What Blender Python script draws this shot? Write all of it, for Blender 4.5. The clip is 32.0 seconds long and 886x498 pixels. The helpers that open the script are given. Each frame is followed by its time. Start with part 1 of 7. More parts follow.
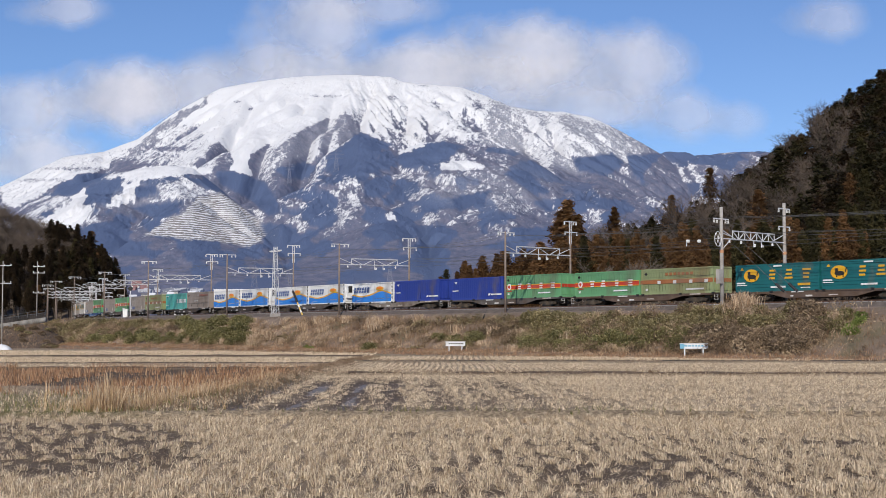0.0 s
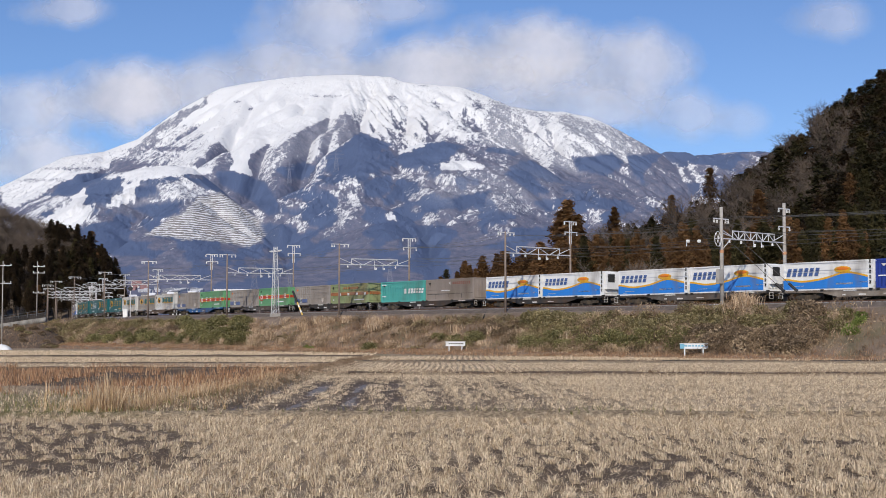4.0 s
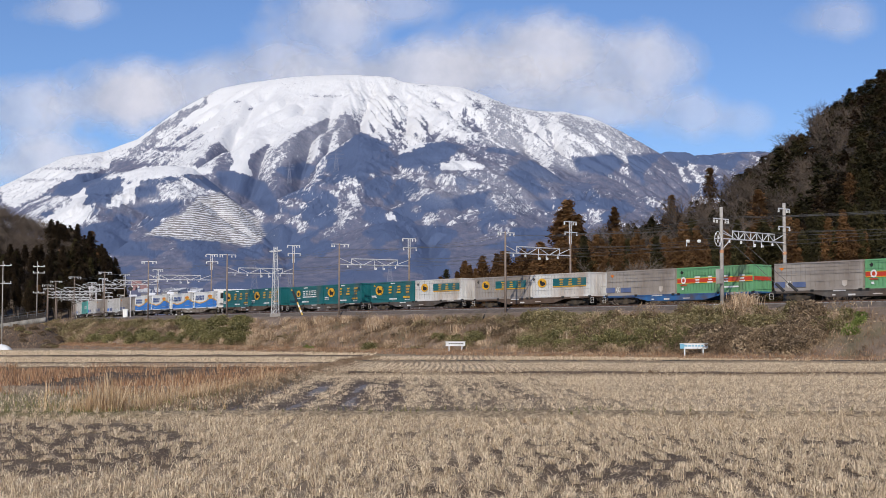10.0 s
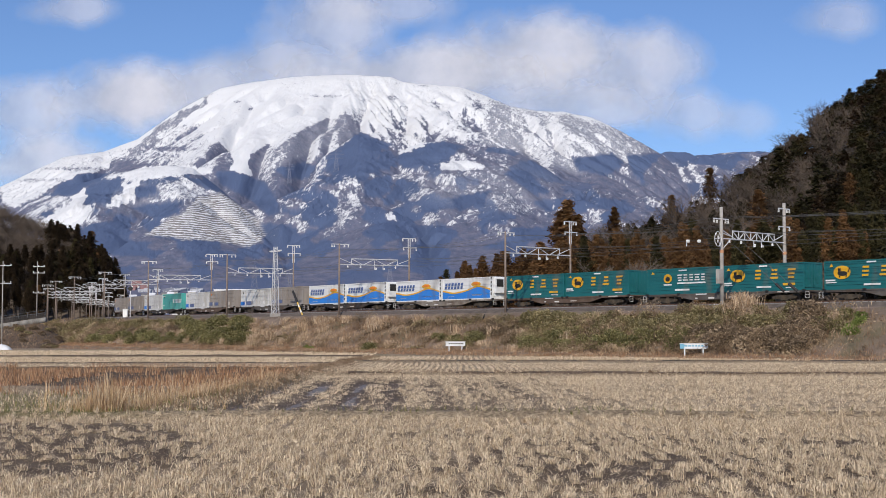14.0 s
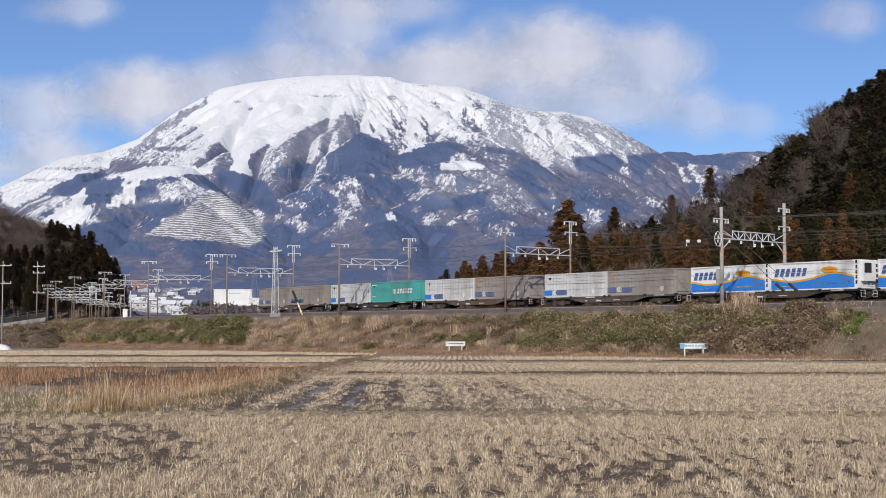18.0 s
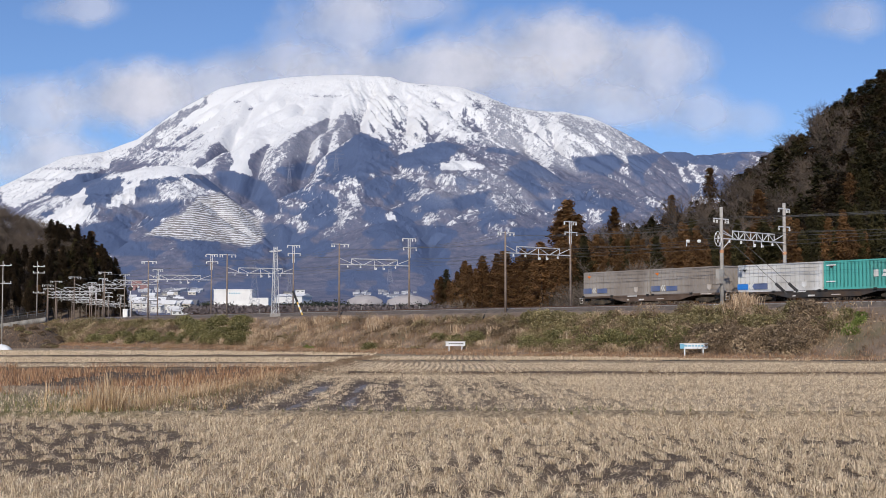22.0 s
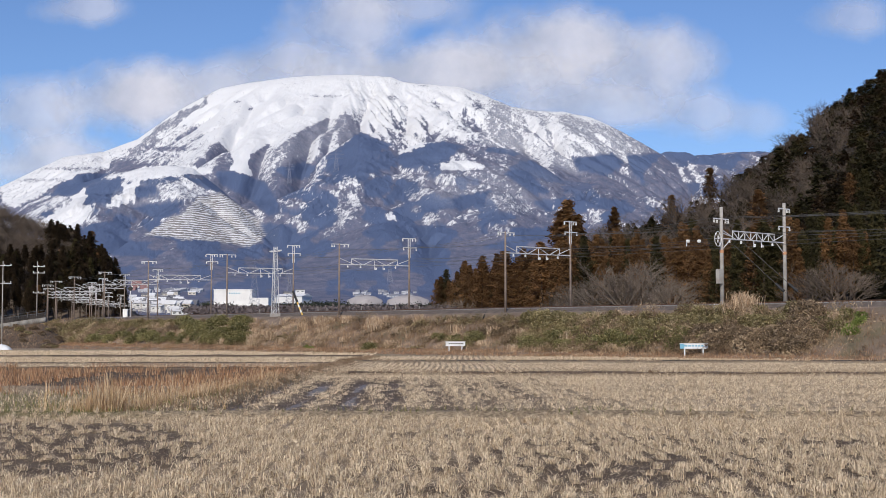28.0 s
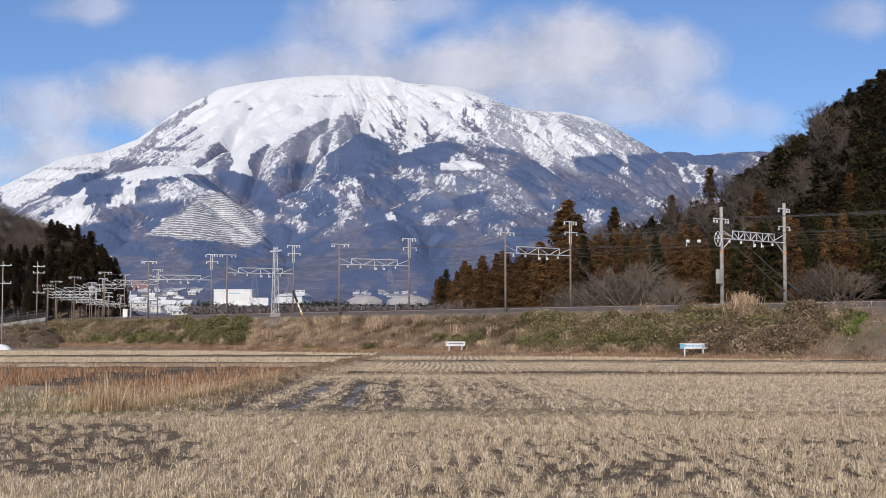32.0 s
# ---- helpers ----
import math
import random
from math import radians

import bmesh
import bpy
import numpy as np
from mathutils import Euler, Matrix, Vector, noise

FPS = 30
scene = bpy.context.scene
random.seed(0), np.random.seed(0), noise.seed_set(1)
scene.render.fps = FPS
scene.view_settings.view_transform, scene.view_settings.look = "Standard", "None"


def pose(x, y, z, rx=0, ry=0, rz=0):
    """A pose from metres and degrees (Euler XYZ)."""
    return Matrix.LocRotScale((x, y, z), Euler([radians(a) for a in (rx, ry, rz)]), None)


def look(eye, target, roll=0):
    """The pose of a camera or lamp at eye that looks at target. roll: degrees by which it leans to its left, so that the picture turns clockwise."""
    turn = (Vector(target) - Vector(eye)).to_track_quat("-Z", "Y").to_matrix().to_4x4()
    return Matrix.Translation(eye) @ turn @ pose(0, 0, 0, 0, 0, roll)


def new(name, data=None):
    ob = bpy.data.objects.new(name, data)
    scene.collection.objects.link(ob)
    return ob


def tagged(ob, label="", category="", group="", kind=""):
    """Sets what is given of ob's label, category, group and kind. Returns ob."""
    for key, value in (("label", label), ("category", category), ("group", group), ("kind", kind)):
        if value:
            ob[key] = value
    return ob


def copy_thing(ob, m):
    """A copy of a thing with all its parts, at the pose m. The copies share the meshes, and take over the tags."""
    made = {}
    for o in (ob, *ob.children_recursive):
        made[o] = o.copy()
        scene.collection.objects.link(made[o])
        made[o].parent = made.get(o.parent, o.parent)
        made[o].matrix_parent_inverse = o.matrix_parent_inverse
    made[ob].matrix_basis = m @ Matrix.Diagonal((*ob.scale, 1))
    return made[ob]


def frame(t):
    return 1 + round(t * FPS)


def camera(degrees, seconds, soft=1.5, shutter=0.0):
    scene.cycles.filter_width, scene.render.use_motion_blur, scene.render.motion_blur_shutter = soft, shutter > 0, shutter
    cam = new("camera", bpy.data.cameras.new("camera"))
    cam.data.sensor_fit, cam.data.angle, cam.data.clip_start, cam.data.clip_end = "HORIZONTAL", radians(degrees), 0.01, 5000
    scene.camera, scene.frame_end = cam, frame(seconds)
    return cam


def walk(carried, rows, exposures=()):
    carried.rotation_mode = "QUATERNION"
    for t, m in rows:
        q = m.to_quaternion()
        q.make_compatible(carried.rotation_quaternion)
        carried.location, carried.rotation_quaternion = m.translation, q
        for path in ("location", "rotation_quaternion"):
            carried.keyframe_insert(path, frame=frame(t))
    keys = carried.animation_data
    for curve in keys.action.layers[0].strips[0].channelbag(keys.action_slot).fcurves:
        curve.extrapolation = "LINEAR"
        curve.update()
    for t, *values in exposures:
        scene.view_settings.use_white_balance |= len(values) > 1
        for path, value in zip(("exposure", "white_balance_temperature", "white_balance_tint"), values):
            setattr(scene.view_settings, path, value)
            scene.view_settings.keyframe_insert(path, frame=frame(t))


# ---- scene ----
# One camera on a tripod at the edge of a paddy, looking north to the mountain.
FOCAL = 2600.0
PITCH = math.atan((598 - 441) / FOCAL)
EYE = Vector((0, 0, 1.6))
cam = camera(2 * math.degrees(math.atan(784 / FOCAL)), 32.0, soft=0.88, shutter=0.15)
walk(cam, [(0, pose(*EYE, 90 + math.degrees(PITCH))), (32.0, pose(*EYE, 90 + math.degrees(PITCH)))],
     exposures=[(0, 0.0), (32.0, 0.0)])

# ---- light ----
SUN_ELEV, SUN_AZ = 34.0, 11.0   # the sun stands behind the eye, a little to its left
world = bpy.data.worlds.new("sky")
scene.world = world
world.use_nodes = True
wn = world.node_tree.nodes
sky = wn.new("ShaderNodeTexSky")
sky.sky_type = "NISHITA"
sky.sun_disc = False
sky.sun_elevation = radians(SUN_ELEV)
sky.sun_rotation = radians(180 + SUN_AZ)
sky.altitude = 1500
sky.air_density, sky.dust_density, sky.ozone_density = 1.0, 0.1, 4.0
wn["Background"].inputs["Strength"].default_value = 0.092
tint = wn.new("ShaderNodeMixRGB")
tint.blend_type = "MULTIPLY"
tint.inputs[0].default_value = 1.0
tint.inputs[2].default_value = (0.905, 0.97, 1.15, 1)
world.node_tree.links.new(sky.outputs[0], tint.inputs[1])
world.node_tree.links.new(tint.outputs[0], wn["Background"].inputs[0])
sun = new("sun", bpy.data.lights.new("sun", "SUN"))
sun.data.energy, sun.data.angle, sun.data.color = 3.7, radians(0.53), (1.0, 0.91, 0.78)
sun_from = Vector((-math.sin(radians(SUN_AZ)) * math.cos(radians(SUN_ELEV)),
                   -math.cos(radians(SUN_AZ)) * math.cos(radians(SUN_ELEV)), math.sin(radians(SUN_ELEV))))
sun.matrix_world = look(sun_from * 60, (0, 0, 0))


# ---- helpers of this scene ----
def at_depth(px, py, depth):
    """The place at that depth (world y) on the line of sight through a picture point."""
    u, v = (px - 784) / FOCAL, (441 - py) / FOCAL
    k = depth / (math.cos(PITCH) - v * math.sin(PITCH))
    return Vector((u * k, depth, EYE.z + k * (math.sin(PITCH) + v * math.cos(PITCH))))


def rise(py):
    """Height gained per metre of depth by the line of sight at that picture height."""
    v = (441 - py) / FOCAL
    return (math.sin(PITCH) + v * math.cos(PITCH)) / (math.cos(PITCH) - v * math.sin(PITCH))


rng = np.random.default_rng(7)


def smooth(a, b, x):
    q = np.clip((x - a) / (b - a), 0, 1)
    return q * q * (3 - 2 * q)


def lattice(ix, iy, seed):
    h = (ix.astype(np.int64) * 374761393 + iy.astype(np.int64) * 668265263 + seed * 1442695041) & 0x7FFFFFFF
    h = ((h ^ (h >> 13)) * 1274126177) & 0x7FFFFFFF
    return ((h ^ (h >> 16)) & 0xFFFF) / 65535.0


def value_noise(x, y, seed=0):
    x, y = np.broadcast_arrays(np.asarray(x, float), np.asarray(y, float))
    ix, iy = np.floor(x), np.floor(y)
    fx, fy = x - ix, y - iy
    fx, fy = fx * fx * (3 - 2 * fx), fy * fy * (3 - 2 * fy)
    a, b = lattice(ix, iy, seed), lattice(ix + 1, iy, seed)
    c, d = lattice(ix, iy + 1, seed), lattice(ix + 1, iy + 1, seed)
    return (a * (1 - fx) + b * fx) * (1 - fy) + (c * (1 - fx) + d * fx) * fy


def fbm(x, y, octaves=4, seed=0, ridged=False):
    total, amp, norm = 0.0, 1.0, 0.0
    for o in range(octaves):
        n = value_noise(x * 2 ** o + 17.3 * o, y * 2 ** o + 5.1 * o, seed + o)
        total = total + amp * ((1 - abs(2 * n - 1)) if ridged else n)
        norm += amp
        amp *= 0.5
    return total / norm


def mesh_of(name, verts, faces):
    """A mesh from arrays: verts (n, 3), faces (m, 3 or 4)."""
    me = bpy.data.meshes.new(name)
    verts, faces = np.asarray(verts, np.float32), np.asarray(faces, np.int32)
    m, k = faces.shape
    me.vertices.add(len(verts))
    me.vertices.foreach_set("co", verts.ravel())
    me.loops.add(m * k)
    me.loops.foreach_set("vertex_index", faces.ravel())
    me.polygons.add(m)
    me.polygons.foreach_set("loop_start", np.arange(0, m * k, k, dtype=np.int32))
    me.polygons.foreach_set("loop_total", np.full(m, k, np.int32))
    me.update(calc_edges=True)
    return me


def grid_faces(nu, nv):
    i = (np.arange(nu - 1)[:, None] * nv + np.arange(nv - 1)[None, :]).ravel()
    return np.stack([i, i + nv, i + nv + 1, i + 1], 1)


def attribute(me, name, values):
    a = me.attributes.new(name, "FLOAT", "POINT")
    a.data.foreach_set("value", np.asarray(values, np.float32).ravel())


def box(bm, c, s, skew=0.0, taper=1.0):
    """A box of size s centred on c; skew leans its top along x, taper shrinks the top along y."""
    vs = []
    for dz in (-0.5, 0.5):
        for dx, dy in ((-0.5, -0.5), (0.5, -0.5), (0.5, 0.5), (-0.5, 0.5)):
            k = taper if dz > 0 else 1
            vs.append(bm.verts.new((c[0] + dx * s[0] + (skew if dz > 0 else 0), c[1] + dy * s[1] * k, c[2] + dz * s[2])))
    for f in ((3, 2, 1, 0), (4, 5, 6, 7), (0, 1, 5, 4), (1, 2, 6, 5), (2, 3, 7, 6), (3, 0, 4, 7)):
        bm.faces.new([vs[i] for i in f])
    return vs


def rod(bm, p, q, r0, r1=None, n=6, cap=True):
    """A tapered round bar from p to q."""
    p, q = Vector(p), Vector(q)
    r1 = r0 if r1 is None else r1
    m = (q - p).to_track_quat("Z", "Y").to_matrix()
    rings = []
    for c, r in ((p, r0), (q, r1)):
        rings.append([bm.verts.new(c + m @ Vector((math.cos(a) * r, math.sin(a) * r, 0)))
                      for a in (2 * math.pi * i / n for i in range(n))])
    for i in range(n):
        bm.faces.new((rings[0][i], rings[0][(i + 1) % n], rings[1][(i + 1) % n], rings[1][i]))
    if cap:
        bm.faces.new(rings[0][::-1])
        bm.faces.new(rings[1])


def slab(bm, outline, y, thick):
    """A thin plate standing in the xz plane, its face at y (towards -y), with the given outline."""
    a = [bm.verts.new((x, y, z)) for x, z in outline]
    b = [bm.verts.new((x, y + thick, z)) for x, z in outline]
    n = len(a)
    bm.faces.new(a)
    bm.faces.new(b[::-1])
    for i in range(n):
        bm.faces.new((a[i], b[i], b[(i + 1) % n], a[(i + 1) % n]))


def finish(bm, name, material, flat=True):
    bmesh.ops.recalc_face_normals(bm, faces=bm.faces)
    me = bpy.data.meshes.new(name)
    bm.to_mesh(me)
    bm.free()
    if material:
        me.materials.append(material)
    if not flat:
        me.polygons.foreach_set("use_smooth", [True] * len(me.polygons))
    return me


def part(name, bm, material, parent, label="", flat=True):
    """One mesh object under a thing or a part."""
    ob = new(name, finish(bm, name, material, flat))
    ob.parent = parent
    if label:
        ob["label"] = label
    return ob


def shared(name, me, parent, m=None, label=""):
    ob = new(name, me)
    ob.parent = parent
    if m is not None:
        ob.matrix_basis = m
    if label:
        ob["label"] = label
    return ob


# ---- materials ----
def nodes_of(name):
    m = bpy.data.materials.new(name)
    m.use_nodes = True
    nt = m.node_tree
    return m, nt, nt.nodes["Principled BSDF"], nt.nodes.new, nt.links.new


def ramp_node(add, stops):
    r = add("ShaderNodeValToRGB")
    els = r.color_ramp.elements
    while len(els) < len(stops):
        els.new(0.5)
    for e, (p, c) in zip(els, stops):
        e.position, e.color = p, (*c, 1)
    return r


def surface(name, a, b, scale=2.0, rough=0.6, metal=0.0, bump=0.2, fine=25.0, dirt=None, dirt_amount=0.0,
            spread=0.0, stretch=(1, 1, 1), translucent=0.0):
    """A weathered surface: two tones at a large and a small scale, dirt, fine relief. spread: variation from piece to piece."""
    m, nt, p, add, link = nodes_of(name)
    tc = add("ShaderNodeTexCoord")
    mp = add("ShaderNodeMapping")
    mp.inputs["Scale"].default_value = stretch
    link(tc.outputs["Object"], mp.inputs[0])
    n1 = add("ShaderNodeTexNoise")
    n1.inputs["Scale"].default_value, n1.inputs["Detail"].default_value = scale, 5
    n2 = add("ShaderNodeTexNoise")
    n2.inputs["Scale"].default_value, n2.inputs["Detail"].default_value = fine, 4
    for n in (n1, n2):
        link(mp.outputs[0], n.inputs["Vector"])
    mix = add("ShaderNodeMath")
    mix.operation = "MULTIPLY_ADD"
    link(n2.outputs[0], mix.inputs[0])
    mix.inputs[1].default_value = 0.45
    link(n1.outputs[0], mix.inputs[2])
    r = ramp_node(add, [(0.45, a), (0.95, b)])
    link(mix.outputs[0], r.inputs[0])
    col = r.outputs[0]
    if dirt:
        n3 = add("ShaderNodeTexNoise")
        n3.inputs["Scale"].default_value, n3.inputs["Detail"].default_value = scale * 0.6, 6
        link(mp.outputs[0], n3.inputs["Vector"])
        r3 = ramp_node(add, [(0.62 - dirt_amount * 0.4, (0, 0, 0)), (0.8, (1, 1, 1))])
        link(n3.outputs[0], r3.inputs[0])
        mx = add("ShaderNodeMixRGB")
        mx.inputs[2].default_value = (*dirt, 1)
        link(r3.outputs[0], mx.inputs[0])
        link(col, mx.inputs[1])
        col = mx.outputs[0]
    if spread:
        oi = add("ShaderNodeObjectInfo")
        hs = add("ShaderNodeHueSaturation")
        mr = add("ShaderNodeMapRange")
        mr.inputs[3].default_value, mr.inputs[4].default_value = 1 - spread, 1 + spread
        link(oi.outputs["Random"], mr.inputs[0])
        link(mr.outputs[0], hs.inputs["Value"])
        link(col, hs.inputs["Color"])
        col = hs.outputs[0]
    link(col, p.inputs["Base Color"])
    p.inputs["Roughness"].default_value, p.inputs["Metallic"].default_value = rough, metal
    if bump:
        bp = add("ShaderNodeBump")
        bp.inputs["Strength"].default_value, bp.inputs["Distance"].default_value = bump, 0.02
        link(n2.outputs[0], bp.inputs["Height"])
        link(bp.outputs[0], p.inputs["Normal"])
    return m


def leafy(name, stops, spread=0.15, rough=0.75, bough=0.0, other=None, thin=0.0):
    """Leaves or straw: the tone goes by the single leaf, then by the tree or tuft."""
    m, nt, p, add, link = nodes_of(name)
    ge = add("ShaderNodeNewGeometry")
    r = ramp_node(add, stops)
    tc = add("ShaderNodeTexCoord")
    tone = ge.outputs["Random Per Island"]
    if bough:
        # the tone goes by the bough rather than by the single spray
        bn = add("ShaderNodeTexNoise")
        bn.inputs["Scale"].default_value, bn.inputs["Detail"].default_value = bough, 2
        link(tc.outputs["Object"], bn.inputs["Vector"])
        wide = add("ShaderNodeMapRange")
        wide.inputs[1].default_value, wide.inputs[2].default_value = 0.32, 0.68
        link(bn.outputs[0], wide.inputs[0])
        mixed = add("ShaderNodeMix")
        mixed.inputs[0].default_value = 0.8
        link(tone, mixed.inputs[2])
        link(wide.outputs[0], mixed.inputs[3])
        tone = mixed.outputs[0]
    link(tone, r.inputs[0])
    n = add("ShaderNodeTexNoise")
    n.inputs["Scale"].default_value, n.inputs["Detail"].default_value = 0.35, 3
    link(tc.outputs["Object"], n.inputs["Vector"])
    oi = add("ShaderNodeObjectInfo")
    sm = add("ShaderNodeMath")
    link(oi.outputs["Random"], sm.inputs[0])
    link(n.outputs[0], sm.inputs[1])
    mr = add("ShaderNodeMapRange")
    mr.inputs[1].default_value, mr.inputs[2].default_value = 0.3, 1.6
    mr.inputs[3].default_value, mr.inputs[4].default_value = 1 - spread, 1 + spread
    link(sm.outputs[0], mr.inputs[0])
    hs = add("ShaderNodeHueSaturation")
    link(mr.outputs[0], hs.inputs["Value"])
    link(r.outputs[0], hs.inputs["Color"])
    colour = hs.outputs[0]
    if other:
        # trees of a second kind stand among the first
        kn = add("ShaderNodeTexNoise")
        kn.inputs["Scale"].default_value, kn.inputs["Detail"].default_value = 0.13, 2
        link(tc.outputs["Object"], kn.inputs["Vector"])
        cut = add("ShaderNodeMapRange")
        cut.inputs[1].default_value, cut.inputs[2].default_value = 0.5, 0.58
        link(kn.outputs[0], cut.inputs[0])
        alt = add("ShaderNodeMixRGB")
        alt.blend_type = "MULTIPLY"
        alt.inputs[2].default_value = (*other, 1)
        link(cut.outputs[0], alt.inputs[0])
        link(colour, alt.inputs[1])
        colour = alt.outputs[0]
    link(colour, p.inputs["Base Color"])
    p.inputs["Roughness"].default_value = rough
    p.inputs["Specular IOR Level"].default_value = 0.2
    if thin:
        glow = add("ShaderNodeBsdfTranslucent")
        link(colour, glow.inputs[0])
        both = add("ShaderNodeMixShader")
        both.inputs[0].default_value = thin
        link(p.outputs[0], both.inputs[1])
        link(glow.outputs[0], both.inputs[2])
        link(both.outputs[0], nt.nodes["Material Output"].inputs[0])
    return m


# ---- the railway's line ----
LINE_X, LINE_Y, LINE_TURN, BEND, BEND_MORE = 26.835, 130.56, 0.91841, -0.27029e-3, 14.16762e-6
_s = np.arange(-520.0, 640.0, 1.0)
_sc = np.clip(_s, -265, 45)
_th = LINE_TURN + BEND * _sc + BEND_MORE * _sc * _sc / 2
_dx, _dy = np.cos(_th), -np.sin(_th)
_X = np.concatenate([[0], np.cumsum((_dx[1:] + _dx[:-1]) / 2)])
_Y = np.concatenate([[0], np.cumsum((_dy[1:] + _dy[:-1]) / 2)])
_X += LINE_X - _X[520]
_Y += LINE_Y - _Y[520]
_Z = 4.62 - 0.0034 * np.clip(_s, -200, 45)


def line_at(s, n=0.0, up=0.0):
    """A place along the railway: s metres along the running line, n metres towards the paddies, up over the rail head."""
    th = np.interp(s, _s, _th)
    return Vector((np.interp(s, _s, _X) - math.sin(th) * n, np.interp(s, _s, _Y) - math.cos(th) * n,
                   np.interp(s, _s, _Z) + up))


def line_turn(s):
    return -math.degrees(np.interp(s, _s, _th))


def sweep(name, profile, s0, s1, step, material, parent=None):
    """A strip of that cross-section (n, up) along the line."""
    ss = np.arange(s0, s1 + 0.01, step)
    th = np.interp(ss, _s, _th)
    x, y, z = np.interp(ss, _s, _X), np.interp(ss, _s, _Y), np.interp(ss, _s, _Z)
    pr = np.array(profile)
    vx = x[:, None] - np.sin(th)[:, None] * pr[:, 0]
    vy = y[:, None] - np.cos(th)[:, None] * pr[:, 0]
    vz = z[:, None] + pr[:, 1]
    me = mesh_of(name, np.stack([vx, vy, vz], 2).reshape(-1, 3), grid_faces(len(ss), len(pr))[:, ::-1])
    me.materials.append(material)
    ob = new(name, me)
    ob.parent = parent
    return ob


# ---- land: far ----
def skyline(px, points):
    q = np.array(points, float)
    return np.interp(px, q[:, 0], q[:, 1])


def ridge(px, depth, points, crest, run, base, bow=1.15, back=500.0):
    """Height of one ridge: a crest line seen at that skyline, falling to the base over run metres towards the eye."""
    h = 1.6 + crest * np.vectorize(rise)(skyline(px, points))
    front = np.clip((crest - depth) / run, 0, 1.4)
    behind = np.clip((depth - crest) / back, 0, 1)
    return base + (h - base) * np.where(depth <= crest, np.maximum(1 - front, 0) ** bow, 1 - 0.5 * behind)


def spots(px, py, wob, items):
    total = 0.0
    for cx, cy, rx, ry, k in items:
        q = (((px - cx) / rx) ** 2 + ((py - cy) / ry) ** 2) * (0.35 + 1.3 * wob)
        total = total + k * np.exp(-q ** 2)
    return total


def erode(h, cell, steps, k):
    """Rain on a height field: water runs to the steepest neighbour and cuts valleys by the square root of what it drains."""
    nx, ny = h.shape
    idx = np.arange(nx * ny).reshape(nx, ny)
    for _ in range(steps):
        best = np.zeros((nx, ny))
        rec = idx.copy()
        for dx, dy in ((1, 0), (-1, 0), (0, 1), (0, -1), (1, 1), (1, -1), (-1, 1), (-1, -1)):
            a = (slice(max(-dx, 0), nx - max(dx, 0)), slice(max(-dy, 0), ny - max(dy, 0)))
            b = (slice(max(dx, 0), nx - max(-dx, 0)), slice(max(dy, 0), ny - max(-dy, 0)))
            drop = (h[a] - h[b]) / (cell * math.hypot(dx, dy))
            better = drop > best[a]
            best[a] = np.where(better, drop, best[a])
            rec[a] = np.where(better, idx[b], rec[a])
        flat = h.ravel()
        order = np.argsort(flat)
        down = rec.ravel().tolist()
        area = [1.0] * flat.size
        seq = order.tolist()
        for i in reversed(seq):
            j = down[i]
            if j != i:
                area[j] += area[i]
        f = (k * np.sqrt(np.array(area))).tolist()
        hl = flat.tolist()
        for i in seq:
            j = down[i]
            if j != i:
                hl[i] = (hl[i] + f[i] * hl[j]) / (1 + f[i])
        h = np.array(hl).reshape(nx, ny)
        # loose ground creeps
        for _ in range(2):
            q = np.pad(h, 1, mode="edge")
            h = h + 0.10 * (q[2:, 1:-1] + q[:-2, 1:-1] + q[1:-1, 2:] + q[1:-1, :-2] - 4 * h)
    return h


def bilinear(field, x, y):
    x, y = np.clip(x, 0, field.shape[0] - 1.001), np.clip(y, 0, field.shape[1] - 1.001)
    i, j = x.astype(int), y.astype(int)
    fx, fy = x - i, y - j
    return ((field[i, j] * (1 - fx) + field[i + 1, j] * fx) * (1 - fy) + (field[i, j + 1] * (1 - fx) + field[i + 1, j + 1] * fx) * fy)


def plain_height(d):
    return 1.6 + np.interp(d, [560, 900, 1500, 2300, 3000, 5000], [11, 17, 34, 75, 140, 300])


def ridges(px, d):
    """The five ridges of the massif, each as a height, before weather has cut them."""
    plain = plain_height(d)
    main = ridge(px, d, [(-500, 420), (-200, 380), (0, 330), (60, 300), (110, 278), (180, 269), (240, 246), (300, 201), (345, 176), (385, 155),
                         (440, 145), (513, 136), (609, 131), (690, 133), (712, 142), (753, 146), (818, 153), (862, 168), (905, 187),
                         (953, 195), (997, 195), (1049, 207), (1093, 227), (1150, 260), (1174, 273), (1230, 320), (1400, 420), (1900, 450)],
                 4560, 1750, plain, 1.12)
    east = ridge(px, d, [(900, 420), (1100, 295), (1180, 277), (1250, 273), (1345, 268), (1450, 276), (2000, 300)], 4860, 1500, plain, 1.1)
    spur = ridge(px, d, [(300, 470), (430, 345), (490, 312), (545, 284), (596, 258), (631, 234), (683, 254), (705, 266), (749, 254), (788, 247), (820, 254), (905, 262),
                         (945, 282), (1001, 306), (1062, 312), (1160, 342), (1260, 372), (1500, 430), (1900, 470)], 3620, 1150, plain, 1.05)
    low = ridge(px, d, [(400, 480), (520, 430), (600, 398), (680, 362), (740, 380), (840, 372), (900, 355), (980, 395), (1100, 400), (1300, 420), (1900, 460)],
                2950, 800, plain, 1.0)
    left = ridge(px, d, [(-500, 470), (-150, 440), (0, 400), (60, 372), (130, 330), (188, 310), (245, 295), (297, 291), (340, 298), (385, 334), (440, 378), (488, 414),
                         (540, 462), (700, 500)], 3050, 900, plain, 1.0)
    return np.stack([main, east, spur, low, left])


LAND = []


